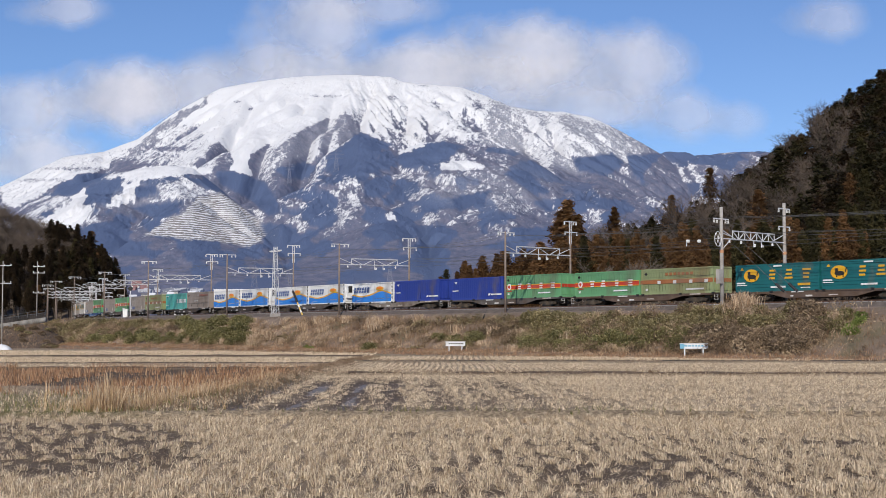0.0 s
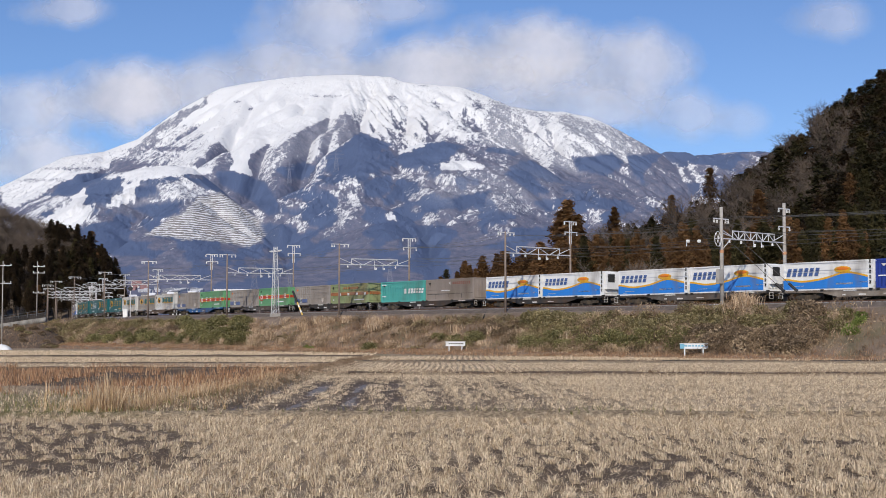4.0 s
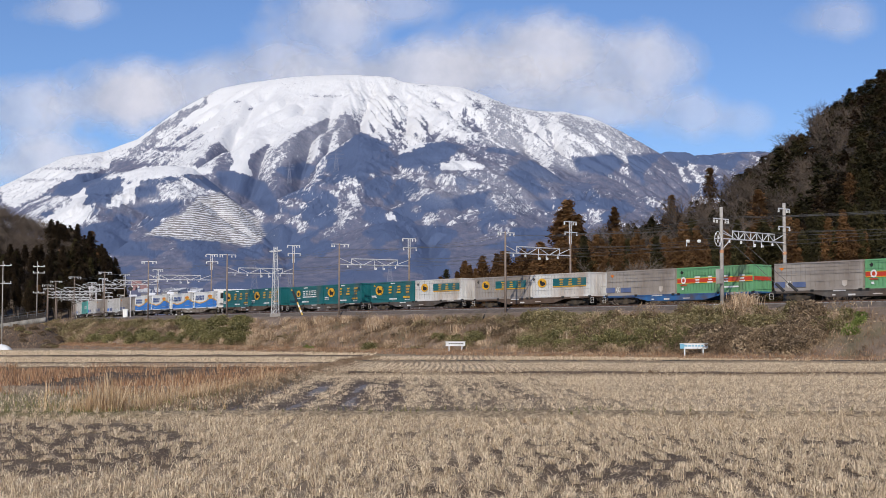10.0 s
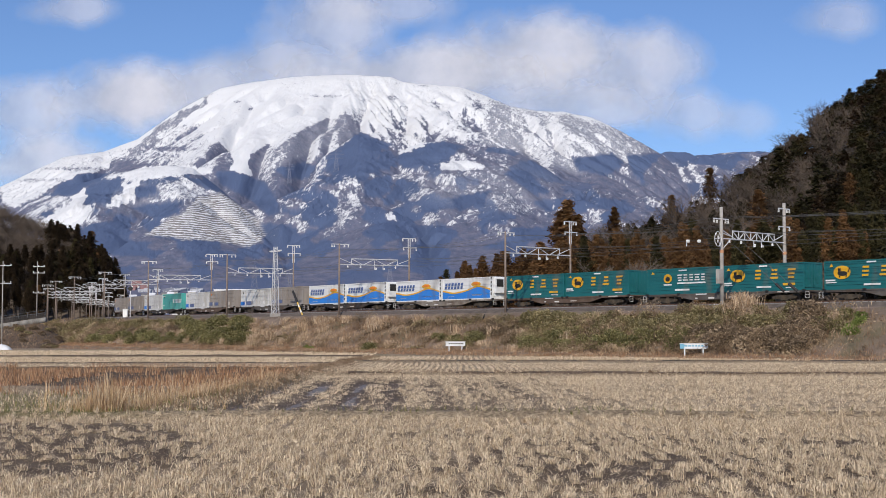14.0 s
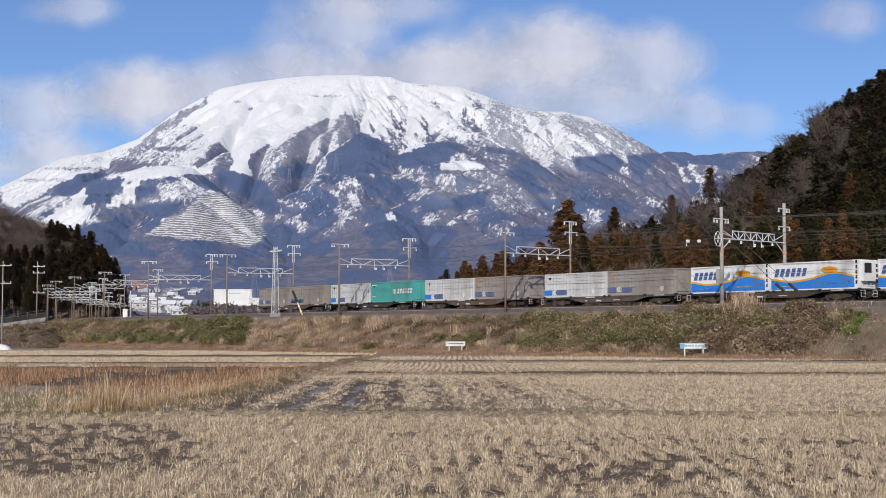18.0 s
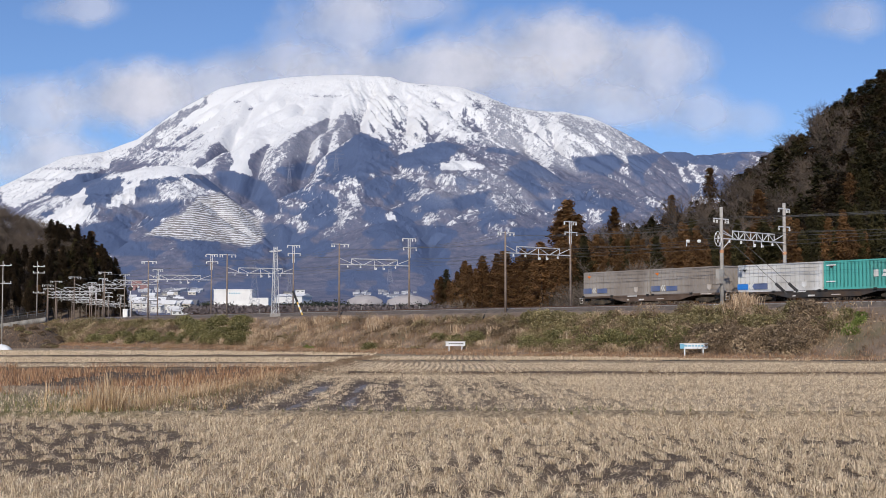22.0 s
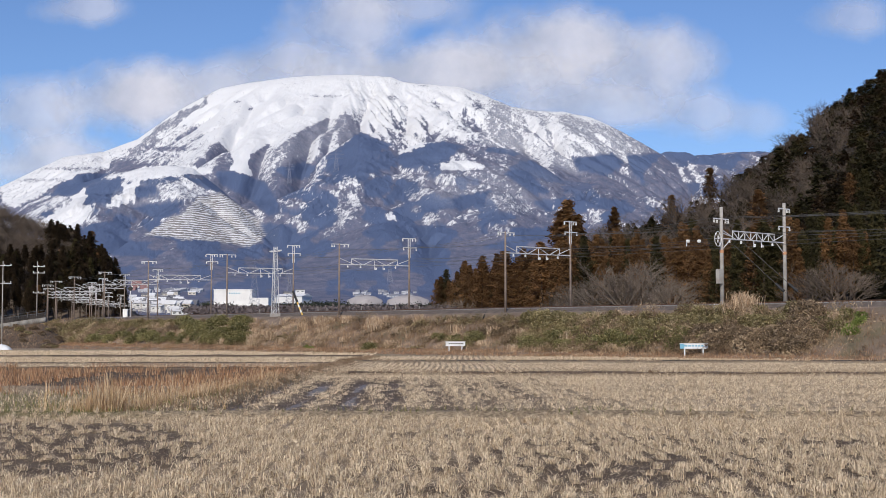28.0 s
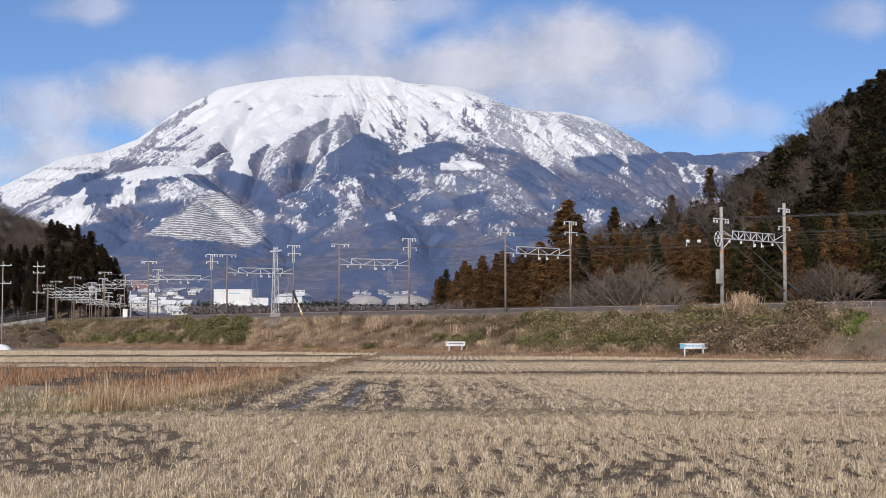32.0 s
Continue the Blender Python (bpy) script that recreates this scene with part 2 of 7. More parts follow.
def land_z(px, d):
    """Height of the far land at a picture column and a depth."""
    z = LAND[0]
    i = min(max(((px - 784) / FOCAL + 0.40) / 0.80 * (z.shape[0] - 1), 0), z.shape[0] - 1)
    j = min(((d - 560) / 4400) ** 1.25 * (z.shape[1] - 1), z.shape[1] - 1)
    k, far = int(i), min(int(j) + 1, z.shape[1] - 1)
    return float(z[k, int(j)] + (z[k, far] - z[k, int(j)]) * (j - int(j)))


def far_land():
    # weather the massif on an even grid
    cell = 9.0
    gx, gy = np.arange(-1850, 1850, cell), np.arange(1500, 4960, cell)
    GX, GY = np.meshgrid(gx, gy, indexing="ij")
    whole = ridges(784 + GX / GY * FOCAL, GY).max(0)
    lift = np.clip((whole - plain_height(GY)) / 150, 0, 1)
    lumps = 120 * (fbm(GX / 330, GY / 330, 4, 5) - 0.5) + 34 * (fbm(GX / 110, GY / 110, 3, 9, ridged=True) - 0.5)
    first = ridges(784 + GX / GY * FOCAL, GY).argmax(0) == 0
    lumps = lumps * np.where(first, 0.42, 1.0)
    cut = erode(whole + lumps * lift, cell, 12, 0.085)
    delta = (cut - whole) * np.clip(lift * 1.5, 0, 1)

    nu, nv = 1000, 420
    u = np.linspace(-0.40, 0.40, nu)[:, None]
    d = (560 + (4960 - 560) * np.linspace(0, 1, nv) ** 0.8)[None, :]
    u, d = np.broadcast_arrays(u, d)
    px = 784 + u * FOCAL
    X = u * d
    rough = fbm(X / 30, d / 30, 4, 51)
    plain = plain_height(d)
    layers = ridges(px, d)
    top = layers.max(0)
    weight = np.exp((layers - top) / 14.0)
    weight = weight / weight.sum(0)
    crest_keep = np.clip(np.stack([abs(d - 4560), abs(d - 4860), abs(d - 3620), abs(d - 2950), abs(d - 3050)]) / 150, 0.2, 1)
    keep = (crest_keep * weight).sum(0)
    dz = bilinear(delta, (X - gx[0]) / cell, (d - gy[0]) / cell)
    ang = np.arctan2(px - 560, np.maximum(598 - (top - 1.6) / d * FOCAL - 60, 10))
    ribs = fbm(ang * 15 + 0.7 * rough, d / 600, 4, 19, ridged=True)
    dz = dz - weight[0] * 46 * smooth(580, 720, px) * (1 - ribs)
    z = top + dz * keep + np.clip((top - plain) / 150, 0, 1) * 9 * (rough - 0.5) * keep
    folds = fbm(X / 125 + 1.2 * rough, d / 210, 4, 23, ridged=True)
    z = z + np.clip((top - plain) / 150, 0, 1) * (1 - weight[0]) * 30 * (folds - 0.62) * np.clip(keep, 0.35, 1)
    z = np.maximum(z, plain + 3 * (rough - 0.5))
    z[:, 0] = -1.0
    py = 598 - (z - 1.6) / d * FOCAL
    wob = fbm(px / 40, py / 26, 4, 77)
    hollow = np.clip(-dz / 70, 0, 1)
    face = np.gradient(z, axis=0) / np.maximum(np.gradient(X, axis=0), 0.5)   # + where the slope looks west, nearer the sun
    # snow cover plus painted shading: by height on the main face, thin among bare trees, none in plantations
    high = np.interp(z / d * 4560, [380, 470, 560, 640, 700], [-0.1, 0.1, 0.45, 0.82, 1.05])
    on_main = high + smooth(420, 250, px) * 0.22 + spots(px, py, wob, (
        (640, 165, 120, 24, 0.3), (120, 300, 90, 20, 0.2), (40, 345, 70, 26, 0.35), (215, 292, 60, 13, -0.6), (100, 332, 50, 10, -0.3), (780, 190, 60, 22, 0.25)))
    on_east = 0.16 + 0 * px
    on_spur = 0.20 + 0.12 * smooth(300, 240, py)
    on_low = 0.12 + 0.08 * smooth(800, 950, px)
    on_left = 0.28 + 0.08 * smooth(350, 300, py)
    snow = (np.stack([on_main - 0.25 * hollow, on_east, on_spur - 0.1 * hollow, on_low, on_left - 0.2 * hollow]) * weight).sum(0)
    # relief shading put into the cover: whiter on west sides, darker in gullies
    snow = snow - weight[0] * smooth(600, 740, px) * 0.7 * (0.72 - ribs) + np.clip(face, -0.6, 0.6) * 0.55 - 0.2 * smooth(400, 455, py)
    other = 1 - weight[0]
    jag = 11 * (fbm(px / 9, py / 6, 3, 78) - 0.5) + 16 * (wob - 0.5)

    def zone(outline, soft=2.5):
        """1 inside an outline on the face of the mountain, with a ragged edge."""
        q = np.array(outline, float)
        far = np.full(px.shape, 1e9)
        inside = np.zeros(px.shape, bool)
        x, y = px + jag, py + 0.6 * jag
        for (ax, ay), (bx, by) in zip(q, np.roll(q, -1, 0)):
            k = np.clip(((x - ax) * (bx - ax) + (y - ay) * (by - ay)) / ((bx - ax) ** 2 + (by - ay) ** 2), 0, 1)
            far = np.minimum(far, np.hypot(x - ax - k * (bx - ax), y - ay - k * (by - ay)))
            if ay != by:
                inside ^= ((ay > y) != (by > y)) & (x < ax + (bx - ax) * (y - ay) / (by - ay))
        return smooth(-soft, soft, np.where(inside, far, -far))

    plantation = smooth(0.50, 0.55, fbm(px / 52 + rough * 0.3, py / 26 + rough * 0.3, 3, 88)) * other
    snow = snow + other * (0.06 - 0.34 * plantation + 0.35 * (folds - 0.62) + 0.14 * smooth(0.5, 0.6, fbm(px / 20, py / 8, 4, 89)) * smooth(410, 370, py) - 0.12 * smooth(385, 430, py))
    # scrub on the flanks of the bowl, bare woods on the eastern shoulder and along the western rim
    veil = np.clip(spots(px, py, wob, ((240, 345, 120, 26, 0.35), (860, 330, 110, 40, 0.3))), 0, 1)
    scrub = zone([(605, 193), (583, 204), (526, 237), (465, 270), (456, 300), (504, 288), (591, 256), (640, 238), (624, 215)], 6)
    # scrub, shoulder and crag: west sides whitened as painted shading
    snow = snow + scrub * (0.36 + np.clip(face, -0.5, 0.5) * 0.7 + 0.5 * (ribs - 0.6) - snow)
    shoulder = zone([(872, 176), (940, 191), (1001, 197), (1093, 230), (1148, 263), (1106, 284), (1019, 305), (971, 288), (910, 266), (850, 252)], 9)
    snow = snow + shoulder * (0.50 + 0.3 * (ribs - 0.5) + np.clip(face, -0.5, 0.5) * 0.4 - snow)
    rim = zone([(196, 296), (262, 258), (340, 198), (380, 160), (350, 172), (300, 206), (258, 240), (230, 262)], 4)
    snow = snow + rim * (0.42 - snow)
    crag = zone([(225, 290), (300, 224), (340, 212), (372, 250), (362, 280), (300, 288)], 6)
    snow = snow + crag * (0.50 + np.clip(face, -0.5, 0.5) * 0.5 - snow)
    veil = np.maximum(veil, np.maximum(np.maximum(0.35 * scrub, 0.4 * rim), 0.85 * shoulder))
    # clearings, ski runs and open snowfields
    for deep, outline in ((0.97, [(369, 167), (504, 141), (605, 132), (690, 136), (660, 168), (622, 180), (587, 197), (504, 241), (446, 270), (404, 268), (375, 238)]),
                          (1.2, [(410, 266), (441, 260), (443, 311), (408, 302)]), (1.0, [(779, 290), (805, 280), (858, 291), (862, 298), (823, 302), (779, 300)]),
                          (0.9, [(705, 266), (753, 251), (757, 256), (707, 273)]), (1.1, [(122, 335), (162, 320), (151, 366), (122, 370)]),
                          (1.1, [(68, 392), (109, 368), (168, 366), (127, 404), (74, 402)]), (1.1, [(214, 327), (245, 320), (245, 351), (183, 370), (176, 367), (208, 344)]),
                          (0.95, [(188, 312), (245, 296), (297, 291), (372, 297), (371, 307), (306, 312), (245, 322)]), (0.62, [(279, 331), (323, 311), (349, 327), (393, 344), (341, 351), (279, 353)]),
                          (0.82, [(0, 331), (92, 281), (183, 266), (226, 262), (188, 296), (109, 322), (26, 370), (0, 357)]), (0.55, [(605, 315), (628, 312), (642, 336), (632, 336)]),
                          (0.6, [(618, 341), (634, 345), (642, 368), (622, 366)]), (0.9, [(677, 376), (694, 374), (697, 389), (680, 388)]), (0.7, [(640, 306), (661, 305), (661, 315)]),
                          (0.8, [(657, 268), (672, 268), (668, 279)]), (0.42, [(868, 350), (905, 334), (945, 360), (950, 384), (880, 372)])):
        k = zone(outline)
        snow = snow + k * (deep - snow)
        plantation = plantation * (1 - k)
    # rocks that break the snow
    snow = snow - spots(px, py, wob, ((417, 178, 9, 3, 0.45), (441, 191, 5, 5, 0.6), (575, 168, 30, 3, 0.4), (690, 170, 14, 6, 0.45), (745, 150, 20, 3, 0.3), (655, 176, 20, 4, 0.35),
                                      (770, 182, 16, 12, 0.4), (818, 196, 16, 10, 0.4), (845, 188, 10, 14, 0.35), (300, 262, 40, 5, 0.3), (120, 298, 60, 3, 0.3), (70, 318, 50, 3, 0.25)))
    # evergreen plantations with straight-cut borders
    for outline in ([(79, 346), (131, 309), (192, 303), (170, 318), (131, 344)], [(153, 327), (214, 311), (210, 331), (188, 362), (148, 364)], [(236, 331), (275, 329), (275, 346), (238, 351)],
                    [(225, 366), (323, 353), (312, 376), (280, 390)], [(378, 303), (430, 306), (470, 324), (486, 350), (500, 380), (476, 384), (440, 352), (395, 330)],
                    [(622, 238), (640, 234), (692, 255), (661, 282), (640, 293), (596, 262)], [(705, 274), (749, 258), (788, 248), (823, 260), (770, 284), (736, 300), (709, 295)],
                    [(590, 262), (650, 272), (636, 311), (578, 302), (574, 280)], [(482, 298), (535, 285), (565, 298), (548, 315), (504, 315)], [(640, 318), (692, 308), (701, 328), (666, 352), (644, 346)],
                    [(1014, 279), (1084, 268), (1106, 286), (1075, 310), (1023, 301)], [(1110, 273), (1172, 270), (1145, 295), (1141, 327), (1115, 297)], [(905, 297), (936, 303), (971, 338), (949, 347), (897, 310)],
                    [(796, 349), (870, 336), (853, 364), (809, 373)]):
        k = zone(outline)
        snow = snow + k * (-0.12 + 0.3 * (folds - 0.6) - snow)
        plantation = np.maximum(plantation, k)
        veil = veil * (1 - k)
    quarry = zone([(345, 351), (389, 341), (440, 376), (486, 413), (441, 436), (380, 427), (258, 417), (300, 392)], 2) * smooth(0.3, 0.6, weight[4])
    LAND.append(z)
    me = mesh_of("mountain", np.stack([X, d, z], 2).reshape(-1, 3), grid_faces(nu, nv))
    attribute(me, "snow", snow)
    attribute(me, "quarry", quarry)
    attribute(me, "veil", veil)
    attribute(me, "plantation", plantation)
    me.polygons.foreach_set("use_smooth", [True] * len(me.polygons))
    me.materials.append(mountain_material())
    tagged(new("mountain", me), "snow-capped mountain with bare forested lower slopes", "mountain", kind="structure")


def mountain_material():
    m, nt, p, add, link = nodes_of("mountain")
    tc = add("ShaderNodeTexCoord")

    def noise_at(scale, detail, stretch=(1, 1, 1)):
        mp = add("ShaderNodeMapping")
        mp.inputs["Scale"].default_value = stretch
        link(tc.outputs["Object"], mp.inputs[0])
        n = add("ShaderNodeTexNoise")
        n.inputs["Scale"].default_value, n.inputs["Detail"].default_value = scale, detail
        n.inputs["Roughness"].default_value = 0.65
        link(mp.outputs[0], n.inputs["Vector"])
        return n.outputs[0]

    def calc(op, a, b, c=None):
        n = add("ShaderNodeMath")
        n.operation = op
        for i, v in enumerate((a, b, c)):
            if v is None:
                continue
            if isinstance(v, (int, float)):
                n.inputs[i].default_value = v
            else:
                link(v, n.inputs[i])
        return n.outputs[0]

    snow_at = add("ShaderNodeAttribute")
    snow_at.attribute_name = "snow"
    quarry_at = add("ShaderNodeAttribute")
    quarry_at.attribute_name = "quarry"
    fine = noise_at(0.10, 10, (1, 0.5, 0.6))
    dots = noise_at(0.26, 3, (1, 0.4, 0.45))
    broad = noise_at(0.006, 6, (1, 0.35, 0.7))
    woods = noise_at(0.05, 9)
    cover = calc("ADD", snow_at.outputs["Fac"], calc("MULTIPLY", calc("SUBTRACT", broad, 0.5), 0.7))
    cover = calc("ADD", cover, calc("MULTIPLY", calc("SUBTRACT", fine, 0.5), 1.6))
    cover = calc("ADD", cover, calc("MULTIPLY", calc("SUBTRACT", dots, 0.5), 1.15))
    ramp = ramp_node(add, [(0.36, (0, 0, 0)), (0.52, (0.45, 0.45, 0.45)), (0.72, (1, 1, 1))])
    link(cover, ramp.inputs[0])
    # benches of the quarry: level stripes of snow on grey rock
    sep = add("ShaderNodeSeparateXYZ")
    link(tc.outputs["Object"], sep.inputs[0])
    wob = calc("ADD", calc("MULTIPLY", broad, 30.0), calc("MULTIPLY", sep.outputs[0], 0.02))
    saw = calc("FRACT", calc("MULTIPLY", calc("ADD", sep.outputs[2], wob), 1 / 4.3), 0)
    uneven = calc("ADD", calc("MULTIPLY", fine, 1.1), calc("MULTIPLY", noise_at(0.02, 3), 1.1))
    bench = calc("GREATER_THAN", calc("ADD", saw, uneven), 1.6)
    # distant haze is mixed into the blue-grey of forest and plantations
    hazy_forest = ramp_node(add, [(0.3, (0.10, 0.124, 0.195)), (0.5, (0.152, 0.165, 0.24)), (0.7, (0.225, 0.222, 0.285))])
    link(woods, hazy_forest.inputs[0])
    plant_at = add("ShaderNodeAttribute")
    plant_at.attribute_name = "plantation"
    hazy_evergreen = add("ShaderNodeMixRGB")
    hazy_evergreen.inputs[2].default_value = (0.098, 0.137, 0.245, 1)
    link(plant_at.outputs["Fac"], hazy_evergreen.inputs[0])
    link(hazy_forest.outputs[0], hazy_evergreen.inputs[1])
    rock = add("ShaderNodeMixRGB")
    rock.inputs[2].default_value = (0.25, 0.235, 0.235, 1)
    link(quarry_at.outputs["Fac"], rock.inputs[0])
    link(hazy_evergreen.outputs[0], rock.inputs[1])
    white = calc("MAXIMUM", calc("MULTIPLY", ramp.outputs[0], calc("SUBTRACT", 1.0, quarry_at.outputs["Fac"])),
                 calc("MULTIPLY", bench, calc("MULTIPLY", quarry_at.outputs["Fac"], 0.9)))
    veil_at = add("ShaderNodeAttribute")
    veil_at.attribute_name = "veil"
    # thin snow between bare trees
    thin = calc("MULTIPLY", veil_at.outputs["Fac"], calc("MULTIPLY_ADD", dots, 1.15, -0.2))
    white = calc("MAXIMUM", white, calc("MULTIPLY", thin, calc("SUBTRACT", 1.0, quarry_at.outputs["Fac"])))
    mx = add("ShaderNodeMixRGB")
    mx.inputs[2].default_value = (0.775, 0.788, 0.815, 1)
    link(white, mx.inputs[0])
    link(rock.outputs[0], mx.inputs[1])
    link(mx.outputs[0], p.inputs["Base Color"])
    p.inputs["Roughness"].default_value = 0.85
    p.inputs["Specular IOR Level"].default_value = 0.1
    bp = add("ShaderNodeBump")
    bp.inputs["Strength"].default_value, bp.inputs["Distance"].default_value = 0.5, 12.0
    link(fine, bp.inputs["Height"])
    link(bp.outputs[0], p.inputs["Normal"])
    return m


far_land()


# ---- land: the two wooded hills ----
HILL_RIGHT = [(700, 560), (765, 548), (830, 535), (900, 520), (960, 500), (1040, 460), (1120, 430), (1190, 408), (1260, 374), (1340, 306),
              (1400, 268), (1450, 226), (1500, 182), (1568, 134), (1700, 40), (2000, -120)]
FOOT_RIGHT = [(700, 560), (765, 480), (850, 360), (1000, 275), (1300, 205), (1568, 172), (2000, 150)]
HILL_LEFT = [(-600, 330), (-200, 360), (0, 400), (60, 420), (120, 440), (160, 462), (190, 490), (215, 524), (240, 556), (300, 566)]


def right_hill_z(px, d):
    foot = skyline(px, FOOT_RIGHT)
    top = np.vectorize(rise)(skyline(px, HILL_RIGHT)) * 455 + 1.6
    base = 5.0 + np.clip(foot - 170, 0, 400) * 0.012
    q = np.clip((d - foot) / (455 - foot + 40), 0, 1)
    return base + np.maximum(top - base, 0) * (0.35 * q + 0.65 * smooth(0, 1, q)) - np.clip(d - 500, 0, 200) * 0.3


def left_hill_z(px, d):
    top = np.vectorize(rise)(skyline(px, HILL_LEFT)) * 520 + 1.6
    q = np.clip((d - 418) / 110, 0, 1)
    return 5.0 + np.maximum(top - 5.0, 0) * smooth(0, 1, q) - np.clip(d - 560, 0, 200) * 0.3


def hill(name, px0, px1, d0, d1, height, label, cover):
    nu, nv = 110, 80
    px = np.linspace(px0, px1, nu)[:, None]
    d = np.linspace(d0, d1, nv)[None, :]
    px, d = np.broadcast_arrays(px, d)
    X = (px - 784) / FOCAL * d
    z = height(px, d) + 1.5 * (fbm(X / 9, d / 9, 3, 3) - 0.5)
    if name == "hill_east":
        foot = skyline(px, FOOT_RIGHT)
        z = z * smooth(-14, -2, d - foot) * smooth(px0, px0 + 70, px) - 0.8
    z[:, 0] = -1.0
    z[:, -1] = -1.0
    z[0, :] = -1.0
    z[-1, :] = -1.0
    me = mesh_of(name, np.stack([X, d, z], 2).reshape(-1, 3), grid_faces(nu, nv))
    me.polygons.foreach_set("use_smooth", [True] * len(me.polygons))
    me.materials.append(cover)
    tagged(new(name, me), label, "hill", kind="structure")


FOREST_FLOOR = surface("forest_floor", (0.03, 0.024, 0.016), (0.085, 0.065, 0.042), 0.25, 0.95, fine=3.0, bump=0.8)
LEAF_LITTER = surface("leaf_litter", (0.095, 0.072, 0.053), (0.20, 0.152, 0.112), 0.25, 0.95, fine=3.0, bump=0.8)
hill("hill_east", 690, 2300, 158, 640, right_hill_z, "steep hill covered in cedar and bare winter trees", FOREST_FLOOR)
hill("hill_west", -900, 300, 405, 700, left_hill_z, "low hill covered in dark cedar woods", LEAF_LITTER)


# ---- land: paddies ----
def paddy_height(X, Y):
    z = 0.05 * (fbm(X / 1.1, Y / 1.1, 3, 70) - 0.5) + 0.05 * (fbm(X / 7, Y / 7, 2, 71) - 0.5)
    near_bund = np.exp(-((Y - (29.6 + 0.05 * X * (X < 0) - 0.05 * X * (X > 0))) / 0.32) ** 2)
    z = z + 0.16 * near_bund
    right = smooth(-6.2, -5.4, X)
    for yb, h in ((62.0, 0.14), (93.5, 0.16)):
        z = z + h * right * np.exp(-((Y - yb) / 0.4) ** 2)
    side = np.exp(-((X + 5.9) / 0.45) ** 2) * smooth(29, 31, Y) * smooth(120, 100, Y)
    z = z + 0.16 * side
    for yb, h in ((45.5, 0.12), (73, 0.16), (88.5, 0.14), (119, 0.15)):
        z = z + h * (1 - right) * np.exp(-((Y - yb) / 0.6) ** 2)
    return z - 0.11 * ruts(X, Y)


def ruts(X, Y):
    """Wheel tracks in the wet second paddy."""
    r = 0.0
    bend = 0.25 * np.sin(Y / 7.0)
    for x0, k in ((-5.2, 1.0), (-3.9, 1.0), (-2.6, 1.0), (-1.5, 0.8), (-0.2, 0.6), (1.0, 0.5), (2.2, 0.6), (3.6, 0.3)):
        r = r + k * np.exp(-((X + bend - x0) / 0.42) ** 2)
    edge = smooth(31.2, 32.5, Y) * smooth(60, 52, Y)
    head = 0.7 * np.exp(-((Y - 32.6) / 0.8) ** 2) * smooth(-6, -5, X) * smooth(6, 2, X)
    return np.clip(r * edge + head, 0, 1) * (0.55 + 0.9 * fbm(X / 2.2, Y / 4.0, 3, 77))


def bare_mud(X, Y, soil=0.0):
    """Where no stubble stands: 1 on open mud."""
    front = smooth(0.5, -0.4, (X + 0.17 * Y) / 1.6) * smooth(16.5, 19, Y) * smooth(29, 26, Y) * (0.62 + 0.5 * fbm(X / 1.8, Y / 0.7, 3, 86))
    front = front + smooth(0.54, 0.68, fbm(X / 2.2, Y / 1.6, 4, 83)) * smooth(27, 23, Y) * (0.35 + 0.5 * smooth(-3, 2, X))
    brown = smooth(-5.4, -7.0, X) * smooth(45.5, 47, Y) * smooth(73.5, 72, Y)
    clods = smooth(0.41, 0.51, fbm(X / 1.3, Y / 1.0, 4, 85))
    patchy = 0.4 * smooth(26, 22, Y) * smooth(-3, 2, X) + 0.6 * clods * smooth(26.5, 22, Y) * smooth(-4, 1, X) + 0.2 * smooth(25.5, 20, Y) * smooth(-2, 4, X + 1.5 * (fbm(X / 2, Y / 2, 3, 84) - 0.5) * 6)
    return np.clip(front + brown + ruts(X, Y) * 1.3 + patchy * soil, 0, 1)


def green_bund(X, Y):
    g = np.exp(-((Y - (29.6 + 0.05 * X * (X < 0) - 0.05 * X * (X > 0))) / 0.5) ** 2) * (0.1 + 0.9 * smooth(-5, -8, X))
    g = g + 0.5 * np.exp(-((X + 5.9) / 0.6) ** 2) * smooth(30, 32, Y)
    g = g + smooth(-6, -9, X) * smooth(31, 33, Y) * smooth(44, 40, Y) * 0.45
    return np.clip(g, 0, 1) * (0.4 + 0.9 * fbm(X / 1.6, Y / 1.6, 3, 90))


